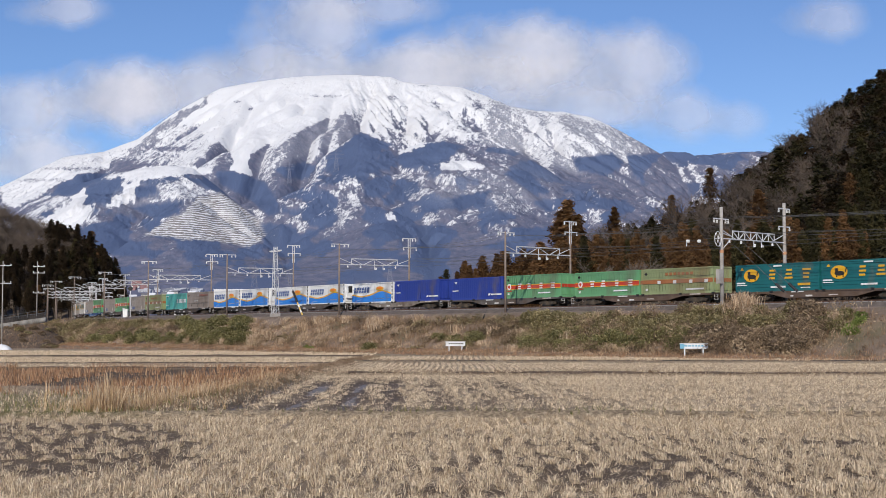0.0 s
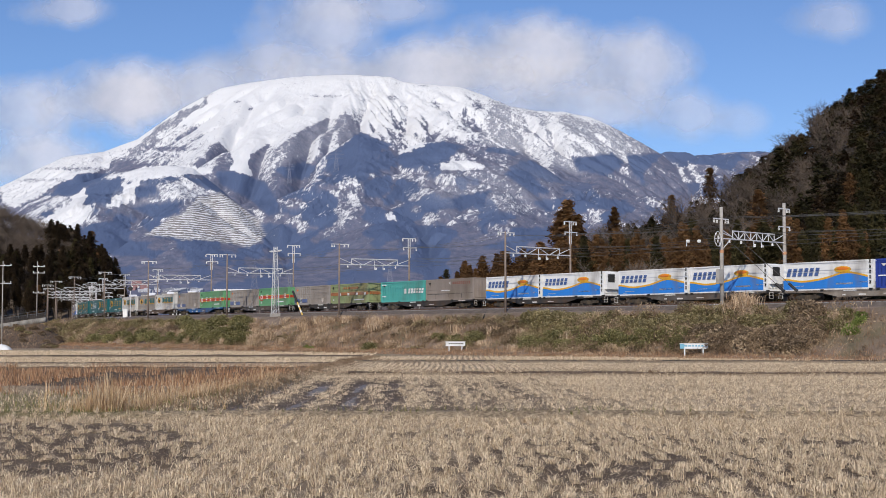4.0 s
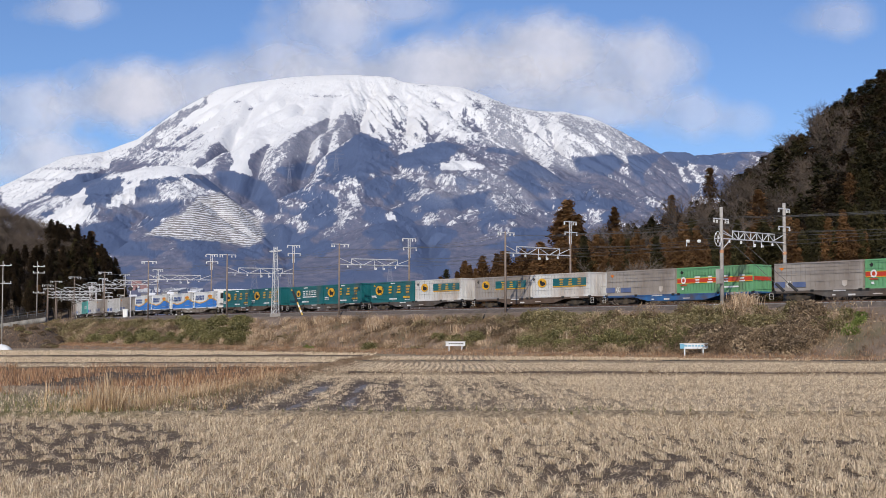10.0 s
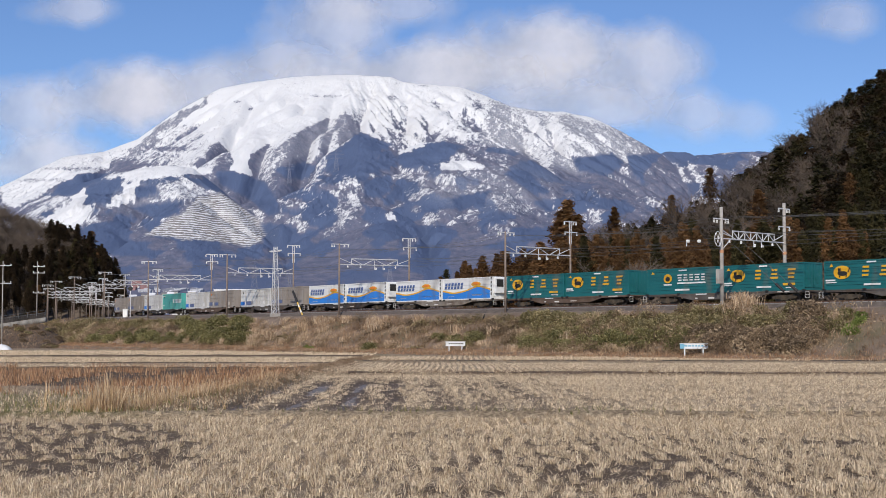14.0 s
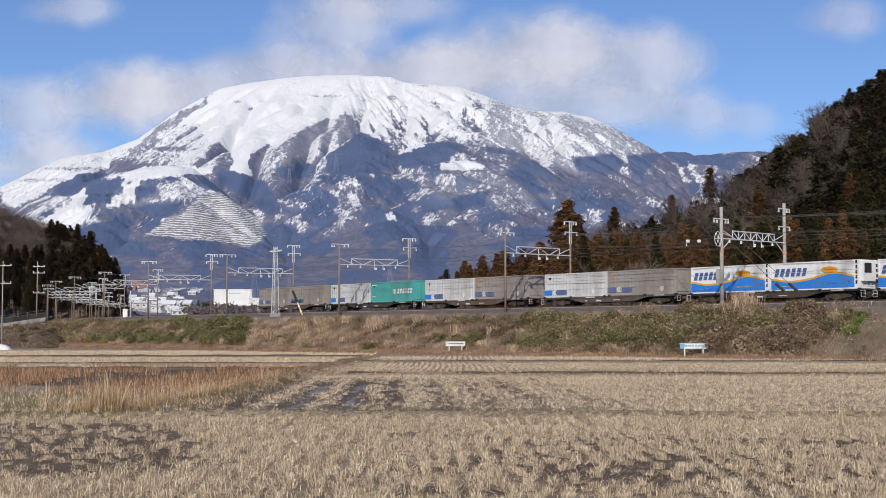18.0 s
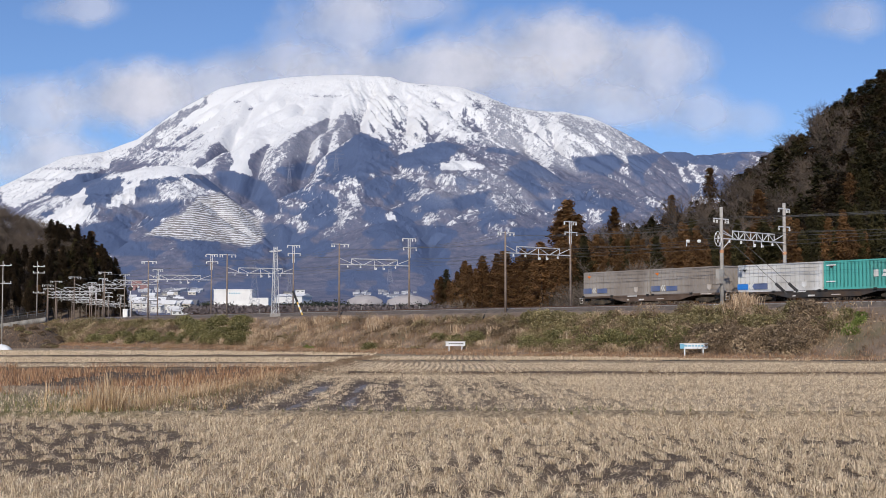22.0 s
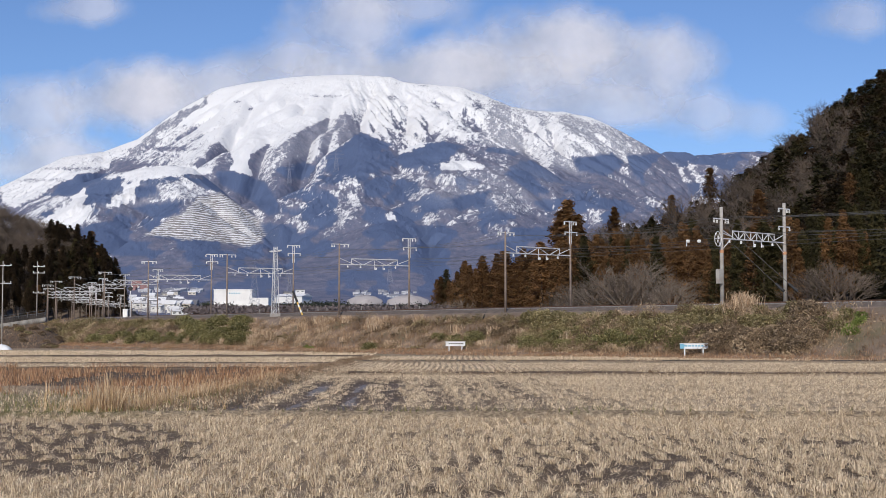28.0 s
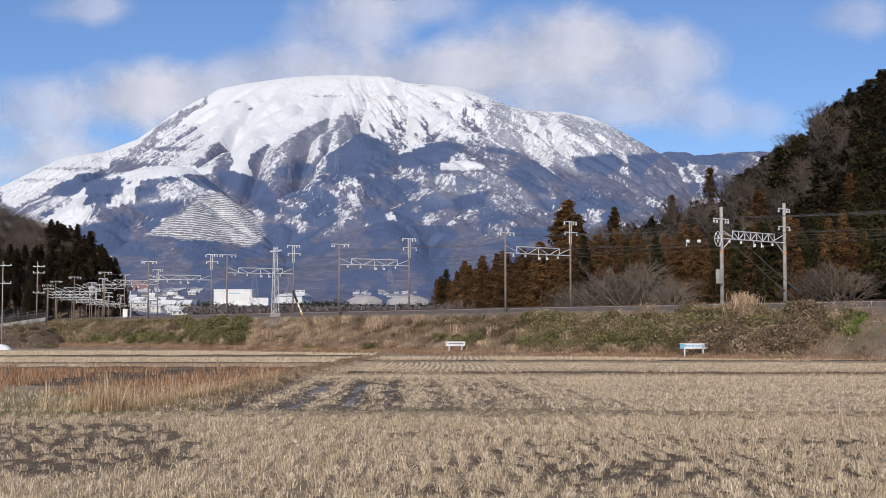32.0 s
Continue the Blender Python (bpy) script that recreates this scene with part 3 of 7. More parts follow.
def ground():
    xs = np.concatenate([[-4900, -2500, -1200, -600, -350, -220, -150], np.arange(-110, -40, 1.2), np.arange(-40, 40, 0.3),
                         np.arange(40, 90, 1.2), [100, 150, 220, 350, 600, 1200, 2500, 4900]])
    ys = np.concatenate([[-4900, -2000, -900, -400, -150, -60, -20, 0, 5], np.arange(9, 70, 0.28), np.arange(70, 180, 0.9),
                         [190, 230, 300, 400, 600, 1000, 2000, 3500, 4900]])
    X, Y = np.meshgrid(xs, ys, indexing="ij")
    near = smooth(-30, 0, Y) * smooth(260, 190, Y) * smooth(160, 110, abs(X))
    z = paddy_height(X, Y) * near
    me = mesh_of("ground", np.stack([X, Y, z], 2).reshape(-1, 3), grid_faces(len(xs), len(ys)))
    attribute(me, "mud", bare_mud(X, Y, 1.0) * near)
    attribute(me, "green", green_bund(X, Y) * near)
    attribute(me, "wet", np.clip(ruts(X, Y) * 1.1 - 0.35, 0, 1) * near)
    me.polygons.foreach_set("use_smooth", [True] * len(me.polygons))
    m, nt, p, add, link = nodes_of("paddy_soil")
    tc = add("ShaderNodeTexCoord")

    def noise_at(scale, detail):
        n = add("ShaderNodeTexNoise")
        n.inputs["Scale"].default_value, n.inputs["Detail"].default_value = scale, detail
        link(tc.outputs["Object"], n.inputs["Vector"])
        return n.outputs[0]

    def attr(name):
        a = add("ShaderNodeAttribute")
        a.attribute_name = name
        return a.outputs["Fac"]

    def blend(fac, a, b):
        x = add("ShaderNodeMixRGB")
        for i, v in enumerate((fac, a, b)):
            link(v, x.inputs[i])
        return x.outputs[0]

    small, big, grit = noise_at(14, 6), noise_at(0.5, 5), noise_at(60, 3)
    straw = ramp_node(add, [(0.3, (0.13, 0.092, 0.065)), (0.5, (0.33, 0.25, 0.16)), (0.68, (0.58, 0.465, 0.32))])
    link(small, straw.inputs[0])
    soil = ramp_node(add, [(0.3, (0.05, 0.033, 0.019)), (0.7, (0.155, 0.102, 0.06))])
    link(grit, soil.inputs[0])
    grass = ramp_node(add, [(0.3, (0.06, 0.065, 0.02)), (0.7, (0.20, 0.17, 0.06))])
    link(small, grass.inputs[0])
    mud = add("ShaderNodeMath")
    mud.operation = "MULTIPLY_ADD"
    link(big, mud.inputs[0])
    mud.inputs[1].default_value = 0.9
    mud.use_clamp = True
    off = add("ShaderNodeMath")
    off.operation = "SUBTRACT"
    link(attr("mud"), off.inputs[0])
    off.inputs[1].default_value = 0.28
    link(off.outputs[0], mud.inputs[2])
    col = blend(mud.outputs[0], straw.outputs[0], soil.outputs[0])
    col = blend(attr("green"), col, grass.outputs[0])
    link(col, p.inputs["Base Color"])
    wet = add("ShaderNodeMapRange")
    wet.inputs[3].default_value, wet.inputs[4].default_value = 0.95, 0.42
    link(attr("wet"), wet.inputs[0])
    link(wet.outputs[0], p.inputs["Roughness"])
    bp = add("ShaderNodeBump")
    bp.inputs["Strength"].default_value, bp.inputs["Distance"].default_value = 0.55, 0.12
    link(small, bp.inputs["Height"])
    link(bp.outputs[0], p.inputs["Normal"])
    me.materials.append(m)
    tagged(new("ground", me), "harvested rice paddies with straw stubble and wet mud", "ground", kind="structure")


ground()


WET_SOIL = surface("wet_soil", (0.055, 0.04, 0.03), (0.14, 0.10, 0.072), 1.5, 0.9, fine=12.0, bump=0.8)
BLACK_SHEET = surface("black_sheet", (0.012, 0.012, 0.013), (0.03, 0.03, 0.032), 3.0, 0.6)


def low_bank(name, x0, x1, y, wide, tall, material, label, category, tilt=0.0):
    """A low uneven ridge between two paddies."""
    x = np.arange(x0, x1, 0.35)
    lump = fbm(x / 1.3, x * 0 + y, 3, 61)
    rows = []
    for dy, h in ((-0.5, -0.05), (-0.32, 0.8), (0.05, 1.0), (0.35, 0.75), (0.5, -0.05)):
        rows.append(np.stack([x, y + tilt * (x - x0) + dy * wide * (0.8 + 0.4 * lump), np.full(len(x), 0.0) + h * tall * (0.65 + 0.7 * lump)], 1))
    me = mesh_of(name, np.stack(rows, 1).reshape(-1, 3), grid_faces(len(x), 5))
    me.materials.append(material)
    tagged(new(name, me), label, category, kind="structure")


for west, gap_y, high_ in ((-34, 73.0, 0.16), (-40, 88.5, 0.14), (-52, 119.0, 0.22)):
    low_bank("paddy_bund", west, -6.4, gap_y, 0.5, high_, WET_SOIL, "low bund of dark wet soil between paddies", "bund")
low_bank("paddy_bund", -4.0, 30.0, 62.0, 0.6, 0.17, WET_SOIL, "low bund of dark wet soil between paddies", "bund")
low_bank("bund_sheet", -5.2, 34.0, 93.4, 0.10, 0.17, BLACK_SHEET, "black plastic sheet along a paddy bund", "sheet")


def standing_water():
    """Meltwater that fills the deepest wheel tracks."""
    me = mesh_of("water", [(-6.0, 31.0, -0.108), (3.4, 31.0, -0.108), (3.4, 56.0, -0.108), (-6.0, 56.0, -0.108)], [[0, 1, 2, 3]])
    m, nt, p, add, link = nodes_of("muddy_water")
    p.inputs["Base Color"].default_value = (0.14, 0.115, 0.09, 1)
    p.inputs["Roughness"].default_value = 0.42
    p.inputs["IOR"].default_value = 1.33
    n = add("ShaderNodeTexNoise")
    n.inputs["Scale"].default_value = 9.0
    bp = add("ShaderNodeBump")
    bp.inputs["Strength"].default_value, bp.inputs["Distance"].default_value = 0.15, 0.01
    link(n.outputs[0], bp.inputs["Height"])
    link(bp.outputs[0], p.inputs["Normal"])
    me.materials.append(m)
    tagged(new("water", me), "muddy meltwater standing in wheel tracks", "water", kind="structure")


standing_water()

# ---- embankment, ballast, rails ----
EARTH = surface("bank_earth", (0.105, 0.076, 0.056), (0.29, 0.215, 0.16), 0.5, 0.95, fine=6.0, bump=0.9, dirt=(0.10, 0.10, 0.04), dirt_amount=0.35)
BALLAST = surface("ballast", (0.07, 0.055, 0.046), (0.175, 0.14, 0.115), 1.6, 0.95, fine=14.0, bump=1.0)
RAIL = surface("rail_steel", (0.10, 0.055, 0.035), (0.20, 0.12, 0.08), 3.0, 0.5, 0.6, 0.1)
SLEEPER = surface("sleeper_concrete", (0.22, 0.21, 0.20), (0.34, 0.33, 0.31), 3.0, 0.9)
bank_profile = [(-21, -7.2), (-13.5, -4.4), (-6.2, -0.75), (-5.2, -0.62), (0, -0.60), (7.6, -0.62), (8.3, -0.72), (10.2, -1.75), (12.4, -2.95),
                (14.8, -4.25), (17.5, -4.62), (19.5, -5.6)]
tagged(sweep("embankment", bank_profile, -480, 600, 4, EARTH), "grassy railway embankment of brown earth", "embankment", kind="structure")
tagged(sweep("ballast", [(-2.9, -0.63), (-1.9, -0.2), (1.6, -0.2), (2.2, -0.3), (5.6, -0.2), (6.1, -0.3), (7.0, -0.62)], -480, 600, 4, BALLAST),
       "grey crushed stone ballast under two tracks", "ballast", kind="structure")
for centre in (0.0, 3.9):
    track = tagged(new("railway_track"), "rusty steel rails on concrete sleepers", "railway track", kind="structure")
    for side in (-0.56, 0.56):
        sweep("rail", [(centre + side - 0.07, -0.15), (centre + side - 0.035, 0), (centre + side + 0.035, 0), (centre + side + 0.07, -0.15)],
              -480, 600, 3, RAIL, track)
    bm = bmesh.new()
    for i in range(480):
        s_at = -246 + 0.62 * i
        p = line_at(s_at, centre, -0.19)
        vs = box(bm, (0, 0, 0), (0.24, 2.0, 0.14))
        m = Matrix.Translation(p) @ Matrix.Rotation(radians(line_turn(s_at)), 4, "Z")
        for v in vs:
            v.co = m @ v.co
    tagged(part("sleeper", bm, SLEEPER, track, "grey concrete sleepers"), kind="stuff")
# ---- plants ----
BARK = surface("bark", (0.05, 0.035, 0.025), (0.13, 0.095, 0.07), 3.0, 0.95, fine=20, bump=0.6)
TWIG = surface("winter_twigs", (0.064, 0.048, 0.037), (0.16, 0.123, 0.096), 0.6, 0.9, fine=8, bump=0.0, spread=0.2)
PALE_TWIG = surface("pale_winter_twigs", (0.095, 0.075, 0.06), (0.235, 0.19, 0.155), 0.6, 0.9, fine=8, bump=0.0, spread=0.2)
CEDAR_GREEN = leafy("cedar_green", [(0.0, (0.050, 0.045, 0.020)), (0.5, (0.070, 0.061, 0.026)), (1.0, (0.102, 0.085, 0.034))], 0.45, bough=0.6, thin=0.3)
CEDAR_BROWN = leafy("cedar_winter_brown", [(0.0, (0.117, 0.066, 0.032)), (0.5, (0.182, 0.100, 0.045)), (1.0, (0.259, 0.143, 0.062))], 0.45, bough=0.6, thin=0.3)
# the western wood's shade is partly painted into this dark brown
CEDAR_SHADED = leafy("cedar_shaded_brown", [(0.0, (0.030, 0.022, 0.014)), (0.5, (0.050, 0.035, 0.020)), (1.0, (0.080, 0.054, 0.029))], 0.4, bough=0.6, thin=0.3)
WOOD_GREEN = leafy("wood_green", [(0.0, (0.024, 0.022, 0.010)), (0.5, (0.035, 0.032, 0.014)), (1.0, (0.056, 0.048, 0.020))], 0.5, bough=0.4, other=(1.4, 1.1, 0.9), thin=0.3)
WOOD_BROWN = leafy("wood_brown", [(0.0, (0.038, 0.024, 0.014)), (0.5, (0.060, 0.037, 0.019)), (1.0, (0.094, 0.058, 0.028))], 0.5, bough=0.4, other=(0.75, 0.95, 0.9), thin=0.3)
STRAW = leafy("rice_straw", [(0.0, (0.15, 0.105, 0.07)), (0.35, (0.49, 0.38, 0.265)), (1.0, (0.82, 0.69, 0.50))], 0.12)
REED = leafy("dry_reed", [(0.0, (0.28, 0.165, 0.09)), (0.5, (0.52, 0.36, 0.205)), (1.0, (0.74, 0.58, 0.40))], 0.15)
DRY_GRASS = leafy("dry_grass", [(0.0, (0.15, 0.095, 0.06)), (0.5, (0.33, 0.22, 0.14)), (1.0, (0.64, 0.49, 0.34))], 0.5, bough=0.5)
BAMBOO = leafy("bamboo_grass", [(0.0, (0.11, 0.09, 0.04)), (0.5, (0.28, 0.23, 0.105)), (1.0, (0.56, 0.46, 0.27))], 0.3, bough=0.45)
PAMPAS = leafy("pampas_blades", [(0.0, (0.24, 0.15, 0.09)), (0.5, (0.48, 0.34, 0.22)), (1.0, (0.74, 0.60, 0.44))], 0.2)
TANGLE = leafy("withered_leaves", [(0.0, (0.07, 0.048, 0.03)), (0.55, (0.25, 0.175, 0.11)), (1.0, (0.58, 0.45, 0.30))], 0.45, bough=0.5)
MOSS = leafy("bund_grass", [(0.0, (0.06, 0.08, 0.02)), (0.6, (0.16, 0.16, 0.05)), (1.0, (0.30, 0.25, 0.10))], 0.2)


def blades(pts, height, width, lean, segments=1):
    """Blades of grass at pts: arrays of verts and faces. Each bends over by lean (metres at its tip)."""
    n = len(pts)
    a = rng.uniform(0, 2 * np.pi, n)
    side = np.stack([np.cos(a), np.sin(a), np.zeros(n)], 1) * (width / 2)[:, None]
    b = rng.uniform(0, 2 * np.pi, n)
    tip = np.stack([np.cos(b) * lean, np.sin(b) * lean, height], 1)
    if segments == 1:
        v = np.stack([pts - side, pts + side, pts + tip], 1).reshape(-1, 3)
        return v, np.arange(n * 3).reshape(-1, 3)
    mid = tip * np.array([0.42, 0.42, 0.86])
    v = np.stack([pts - side, pts + side, pts + mid - side * 0.8, pts + mid + side * 0.8, pts + tip], 1).reshape(-1, 3)
    i = np.arange(n)[:, None] * 5
    f = np.concatenate([i + [0, 1, 3], i + [0, 3, 2], i + [2, 3, 4]], 0)
    return v, f


def stuff(name, v, f, material, label, category):
    me = mesh_of(name, v, f)
    me.materials.append(material)
    return tagged(new(name, me), label, category, kind="stuff")


def join(chunks):
    vs, fs, k = [], [], 0
    for v, f in chunks:
        vs.append(v)
        fs.append(f + k)
        k += len(v)
    return np.concatenate(vs), np.concatenate(fs)


def in_view(x, y, margin=1.0):
    return abs(x) < 0.305 * y + margin


def tuft_places(x0, x1, y0, y1, row, hill_gap, seed):
    """Rice hills: rows that run away from the eye, hills along them."""
    r = np.random.default_rng(seed)
    xs, ys = np.arange(x0, x1, row), np.arange(y0, y1, hill_gap)
    X, Y = np.meshgrid(xs, ys, indexing="ij")
    X = X + 0.1 * np.sin(Y / 6.0) + (0.3 if y0 < 30 else 0.08) * (fbm(X / 1.1, Y / 1.1, 3, 210) - 0.5) + r.normal(0, 0.055 if y0 < 30 else 0.075 if y0 < 62 else 0.02, X.shape)
    Y = Y + r.normal(0, 0.05 if y0 < 30 else 0.025, Y.shape) + 0.5 * hill_gap * (np.arange(len(xs)) % 2)[:, None]
    X, Y = X.ravel(), Y.ravel()
    k = in_view(X, Y)
    X, Y = X[k], Y[k]
    k = r.random(len(X)) > bare_mud(X, Y) * 0.8
    return X[k], Y[k]


def stubble():
    chunks = []
    # the ground about the camera itself
    m = 26000
    x, y = rng.uniform(-9, 9, m), rng.uniform(-9, 12.4, m)
    k = rng.random(m) < 0.4 + 0.6 * fbm(x / 0.8, y / 0.8, 3, 222)
    pts = np.stack([x[k], y[k], paddy_height(x[k], y[k]) * smooth(-30, 0, y[k]) - 0.01], 1)
    chunks.append(blades(pts, rng.uniform(0.02, 0.13, k.sum()), rng.uniform(0.006, 0.011, k.sum()), np.abs(rng.normal(0, 0.08, k.sum())), 2))
    # (x from, x to, y from, y to, row distance, hill distance, blades a hill, height, width, bent)
    for x0, x1, y0, y1, row, gap, nb, h, w, seg in ((-11, 11, 12.5, 29.1, 0.29, 0.25, 62, 0.112, 0.0066, 2), (-5.7, 20, 30.1, 61.85, 0.30, 0.26, 15, 0.11, 0.017, 1),
                                                    (-5.5, 32, 62.2, 93.1, 0.32, 0.34, 7, 0.11, 0.03, 1), (-5, 42, 93.9, 122, 0.42, 0.42, 7, 0.17, 0.04, 1),
                                                    (-34, -6.1, 73.6, 88.0, 0.4, 0.4, 5, 0.12, 0.04, 1), (-44, -6.1, 89.2, 118.3, 0.42, 0.45, 6, 0.15, 0.05, 1),
                                                    (-60, -6.1, 119.7, 175, 0.5, 0.6, 5, 0.2, 0.06, 1), (-16, -6.6, 31, 44.5, 0.4, 0.4, 5, 0.14, 0.02, 1)):
        X, Y = tuft_places(x0, x1, y0, y1, row, gap, int(y0 * 10))
        n = len(X)
        X, Y = np.repeat(X, nb), np.repeat(Y, nb)
        m = len(X)
        size = np.repeat(rng.uniform(0.6, 1.2, n) * (0.65 + 0.7 * fbm(X[::nb] / 1.5, Y[::nb] / 1.5, 3, 200)), nb)
        wide = 0.033 if seg == 2 else 0.043
        px_, py_ = X + rng.normal(0, wide, m), Y + rng.normal(0, wide, m)
        pts = np.stack([px_, py_, paddy_height(X, Y) - 0.02], 1)
        hh = h * size * rng.uniform(0.45, 1.15, m)
        chunks.append(blades(pts, hh, w * rng.uniform(0.7, 1.3, m), np.abs(rng.normal(0, 0.115 if seg == 2 else 0.095, m)) * size, seg))
    # broken stalks between the rows of the front paddy
    m = 22000
    y = 12.5 + 16.5 * rng.random(m) ** 1.25
    x = rng.uniform(-1, 1, m) * (0.305 * y + 1)
    k = rng.random(m) > np.clip(bare_mud(x, y, 1.0) * 1.3, 0, 1) * 0.9
    x, y = x[k], y[k]
    pts = np.stack([x, y, paddy_height(x, y) - 0.01], 1)
    chunks.append(blades(pts, rng.uniform(0.02, 0.085, len(x)), rng.uniform(0.005, 0.01, len(x)), np.abs(rng.normal(0, 0.09, len(x))), 2))
    # loose straw lying on the mud
    m = 36000
    y = 12.5 + 50 * rng.random(m) ** 1.8
    x = rng.uniform(-1, 1, m) * (0.305 * y + 1)
    pts = np.stack([x, y, paddy_height(x, y) + 0.012], 1)
    chunks.append(blades(pts, rng.uniform(0.005, 0.05, m), rng.uniform(0.006, 0.013, m), rng.uniform(0.06, 0.24, m), 1))
    v, f = join(chunks)
    stuff("rice_stubble", v, f, STRAW, "pale dry rice stubble in rows on the paddies", "stubble")


def reeds():
    m = 2500
    a = rng.random(m)
    along = rng.random(m)
    # one clump on the corner of the bund, a thinner strip along the side of the second paddy
    x = np.where(a < 0.55, -8.4 + 2.9 * along + rng.normal(0, 0.2, m), -6.5 + rng.normal(0, 0.55, m) - 0.02 * along)
    y = np.where(a < 0.55, 30.9 + 2.4 * rng.random(m) ** 1.5, 32 + 30 * along ** 1.3)
    d = np.repeat
    keep = fbm(x / 0.9, y / 1.4, 3, 240) > np.where(y < 34, 0.47, 0.53)
    x, y = x[keep], y[keep]
    n = len(x)
    nb = 7
    X, Y = d(x, nb) + rng.normal(0, 0.07, n * nb), d(y, nb) + rng.normal(0, 0.07, n * nb)
    hgt = d(rng.uniform(0.15, 0.95, n) * (0.25 + 1.2 * fbm(x / 0.7, y / 1.0, 3, 241)), nb) * rng.uniform(0.6, 1.1, n * nb) * np.where(Y < 34, 0.85, 0.5)
    pts = np.stack([X, Y, paddy_height(X, Y) - 0.02], 1)
    v, f = blades(pts, hgt, rng.uniform(0.004, 0.010, n * nb), np.abs(rng.normal(0, 0.3, n * nb)), 2)
    stuff("dry_reed", v, f, REED, "orange dry reeds growing along the bund", "reeds")
    # low green grass on the bunds
    m = 9000
    x = np.concatenate([rng.uniform(-6, 30, m), -5.9 + rng.normal(0, 0.4, m)])
    y = np.concatenate([np.where(rng.random(m) < 0.5, 62.0, 93.5) + rng.normal(0, 0.3, m), rng.uniform(30, 125, m)])
    pts = np.stack([x, y, paddy_height(x, y) - 0.01], 1)
    v, f = blades(pts, rng.uniform(0.05, 0.2, 2 * m), rng.uniform(0.015, 0.035, 2 * m), np.abs(rng.normal(0, 0.07, 2 * m)), 1)
    stuff("bund_straw", v, f, DRY_GRASS, "withered grass on the paddy bunds", "grass")
    m = 15000
    y = np.concatenate([29.6 + rng.normal(0, 0.25, m // 2), rng.uniform(30, 44, m // 2)])
    x = np.concatenate([rng.uniform(-10, 10, m // 2), rng.uniform(-13, -5.6, m // 2)])
    keep = rng.random(m) < green_bund(x, y) * 1.2
    x, y = x[keep], y[keep]
    pts = np.stack([x, y, paddy_height(x, y) - 0.01], 1)
    v, f = blades(pts, rng.uniform(0.05, 0.18, len(x)), rng.uniform(0.008, 0.02, len(x)), np.abs(rng.normal(0, 0.06, len(x))), 1)
    stuff("bund_grass", v, f, MOSS, "short green grass on the paddy bunds", "grass")


def bank_z(n):
    q = np.array(bank_profile)
    return np.interp(n, q[:, 0], q[:, 1])


def bank_points(m, n0, n1, s0=-215, s1=26, power=1.0):
    s = rng.uniform(s0, s1, m)
    n = n0 + (n1 - n0) * rng.random(m) ** power
    th = np.interp(s, _s, _th)
    return s, n, np.stack([np.interp(s, _s, _X) - np.sin(th) * n, np.interp(s, _s, _Y) - np.cos(th) * n, np.interp(s, _s, _Z) + bank_z(n)], 1)


def bank_plants():
    chunks = []
    s, n, p = bank_points(46000, 8.8, 17.5)
    tall = fbm(s / 5, n / 3, 3, 300)
    lush = fbm(s / 14, n / 5, 3, 310)
    nb = 3
    k = (tall > 0.3) & (rng.random(len(s)) > 0.75 * smooth(17, 21, s))
    P = np.repeat(p[k], nb, 0) + rng.normal(0, 0.12, (k.sum() * nb, 3)) * [1, 1, 0]
    hh = np.repeat((0.22 + 0.75 * np.clip(tall[k] - 0.3, 0, 1)) * np.where(n[k] > 14.5, 0.55, 1), nb) * rng.uniform(0.5, 1.2, len(P))
    chunks.append(blades(P - [0, 0, 0.04], hh, rng.uniform(0.03, 0.07, len(P)), np.abs(rng.normal(0, 0.22, len(P))), 1))
    v, f = join(chunks)
    stuff("dry_grass", v, f, DRY_GRASS, "brown dry grass on the railway bank", "grass")
    # bamboo grass: broad short leaves in thick cushions
    s, n, p = bank_points(110000, 9.3, 15.2)
    lush = fbm(s / 11, n / 4.5, 3, 310) + 0.12 * np.exp(-((s - 6) / 18) ** 2) + 0.2 * np.exp(-((s + 150) / 42) ** 2) - 0.24 * np.exp(-((s + 44) / 28) ** 2)
    k = lush + rng.normal(0, 0.06, len(lush)) - 0.3 * smooth(17, 20, s) > 0.555
    p, lush = p[k], lush[k]
    nb = 4
    P = np.repeat(p, nb, 0)
    m = len(P)
    cushion = np.repeat(np.clip((lush - 0.52) * 4.5, 0.05, 1.15), nb)
    P = P + np.stack([rng.normal(0, 0.15, m), rng.normal(0, 0.15, m), rng.random(m) * cushion], 1)
    a = rng.uniform(0, 2 * np.pi, m)
    w = rng.uniform(0.018, 0.04, m)
    d = np.stack([np.cos(a), np.sin(a), rng.uniform(-0.6, 0.8, m)], 1) * rng.uniform(0.05, 0.12, m)[:, None]
    e = np.stack([-np.sin(a), np.cos(a), rng.uniform(-0.5, 0.5, m)], 1) * w[:, None]
    v = np.stack([P - d, P + e, P + d, P - e], 1).reshape(-1, 3)
    v = v + np.repeat(np.stack([np.zeros(m), np.zeros(m), 0.55 * np.clip(fbm(P[:, 0] / 1.3, P[:, 1] / 1.3, 3, 350) - 0.35, 0, 1)], 1), 4, 0)
    stuff("bamboo_grass", v, np.arange(m * 4).reshape(-1, 4), BAMBOO, "olive bamboo grass in cushions on the railway bank", "shrub")


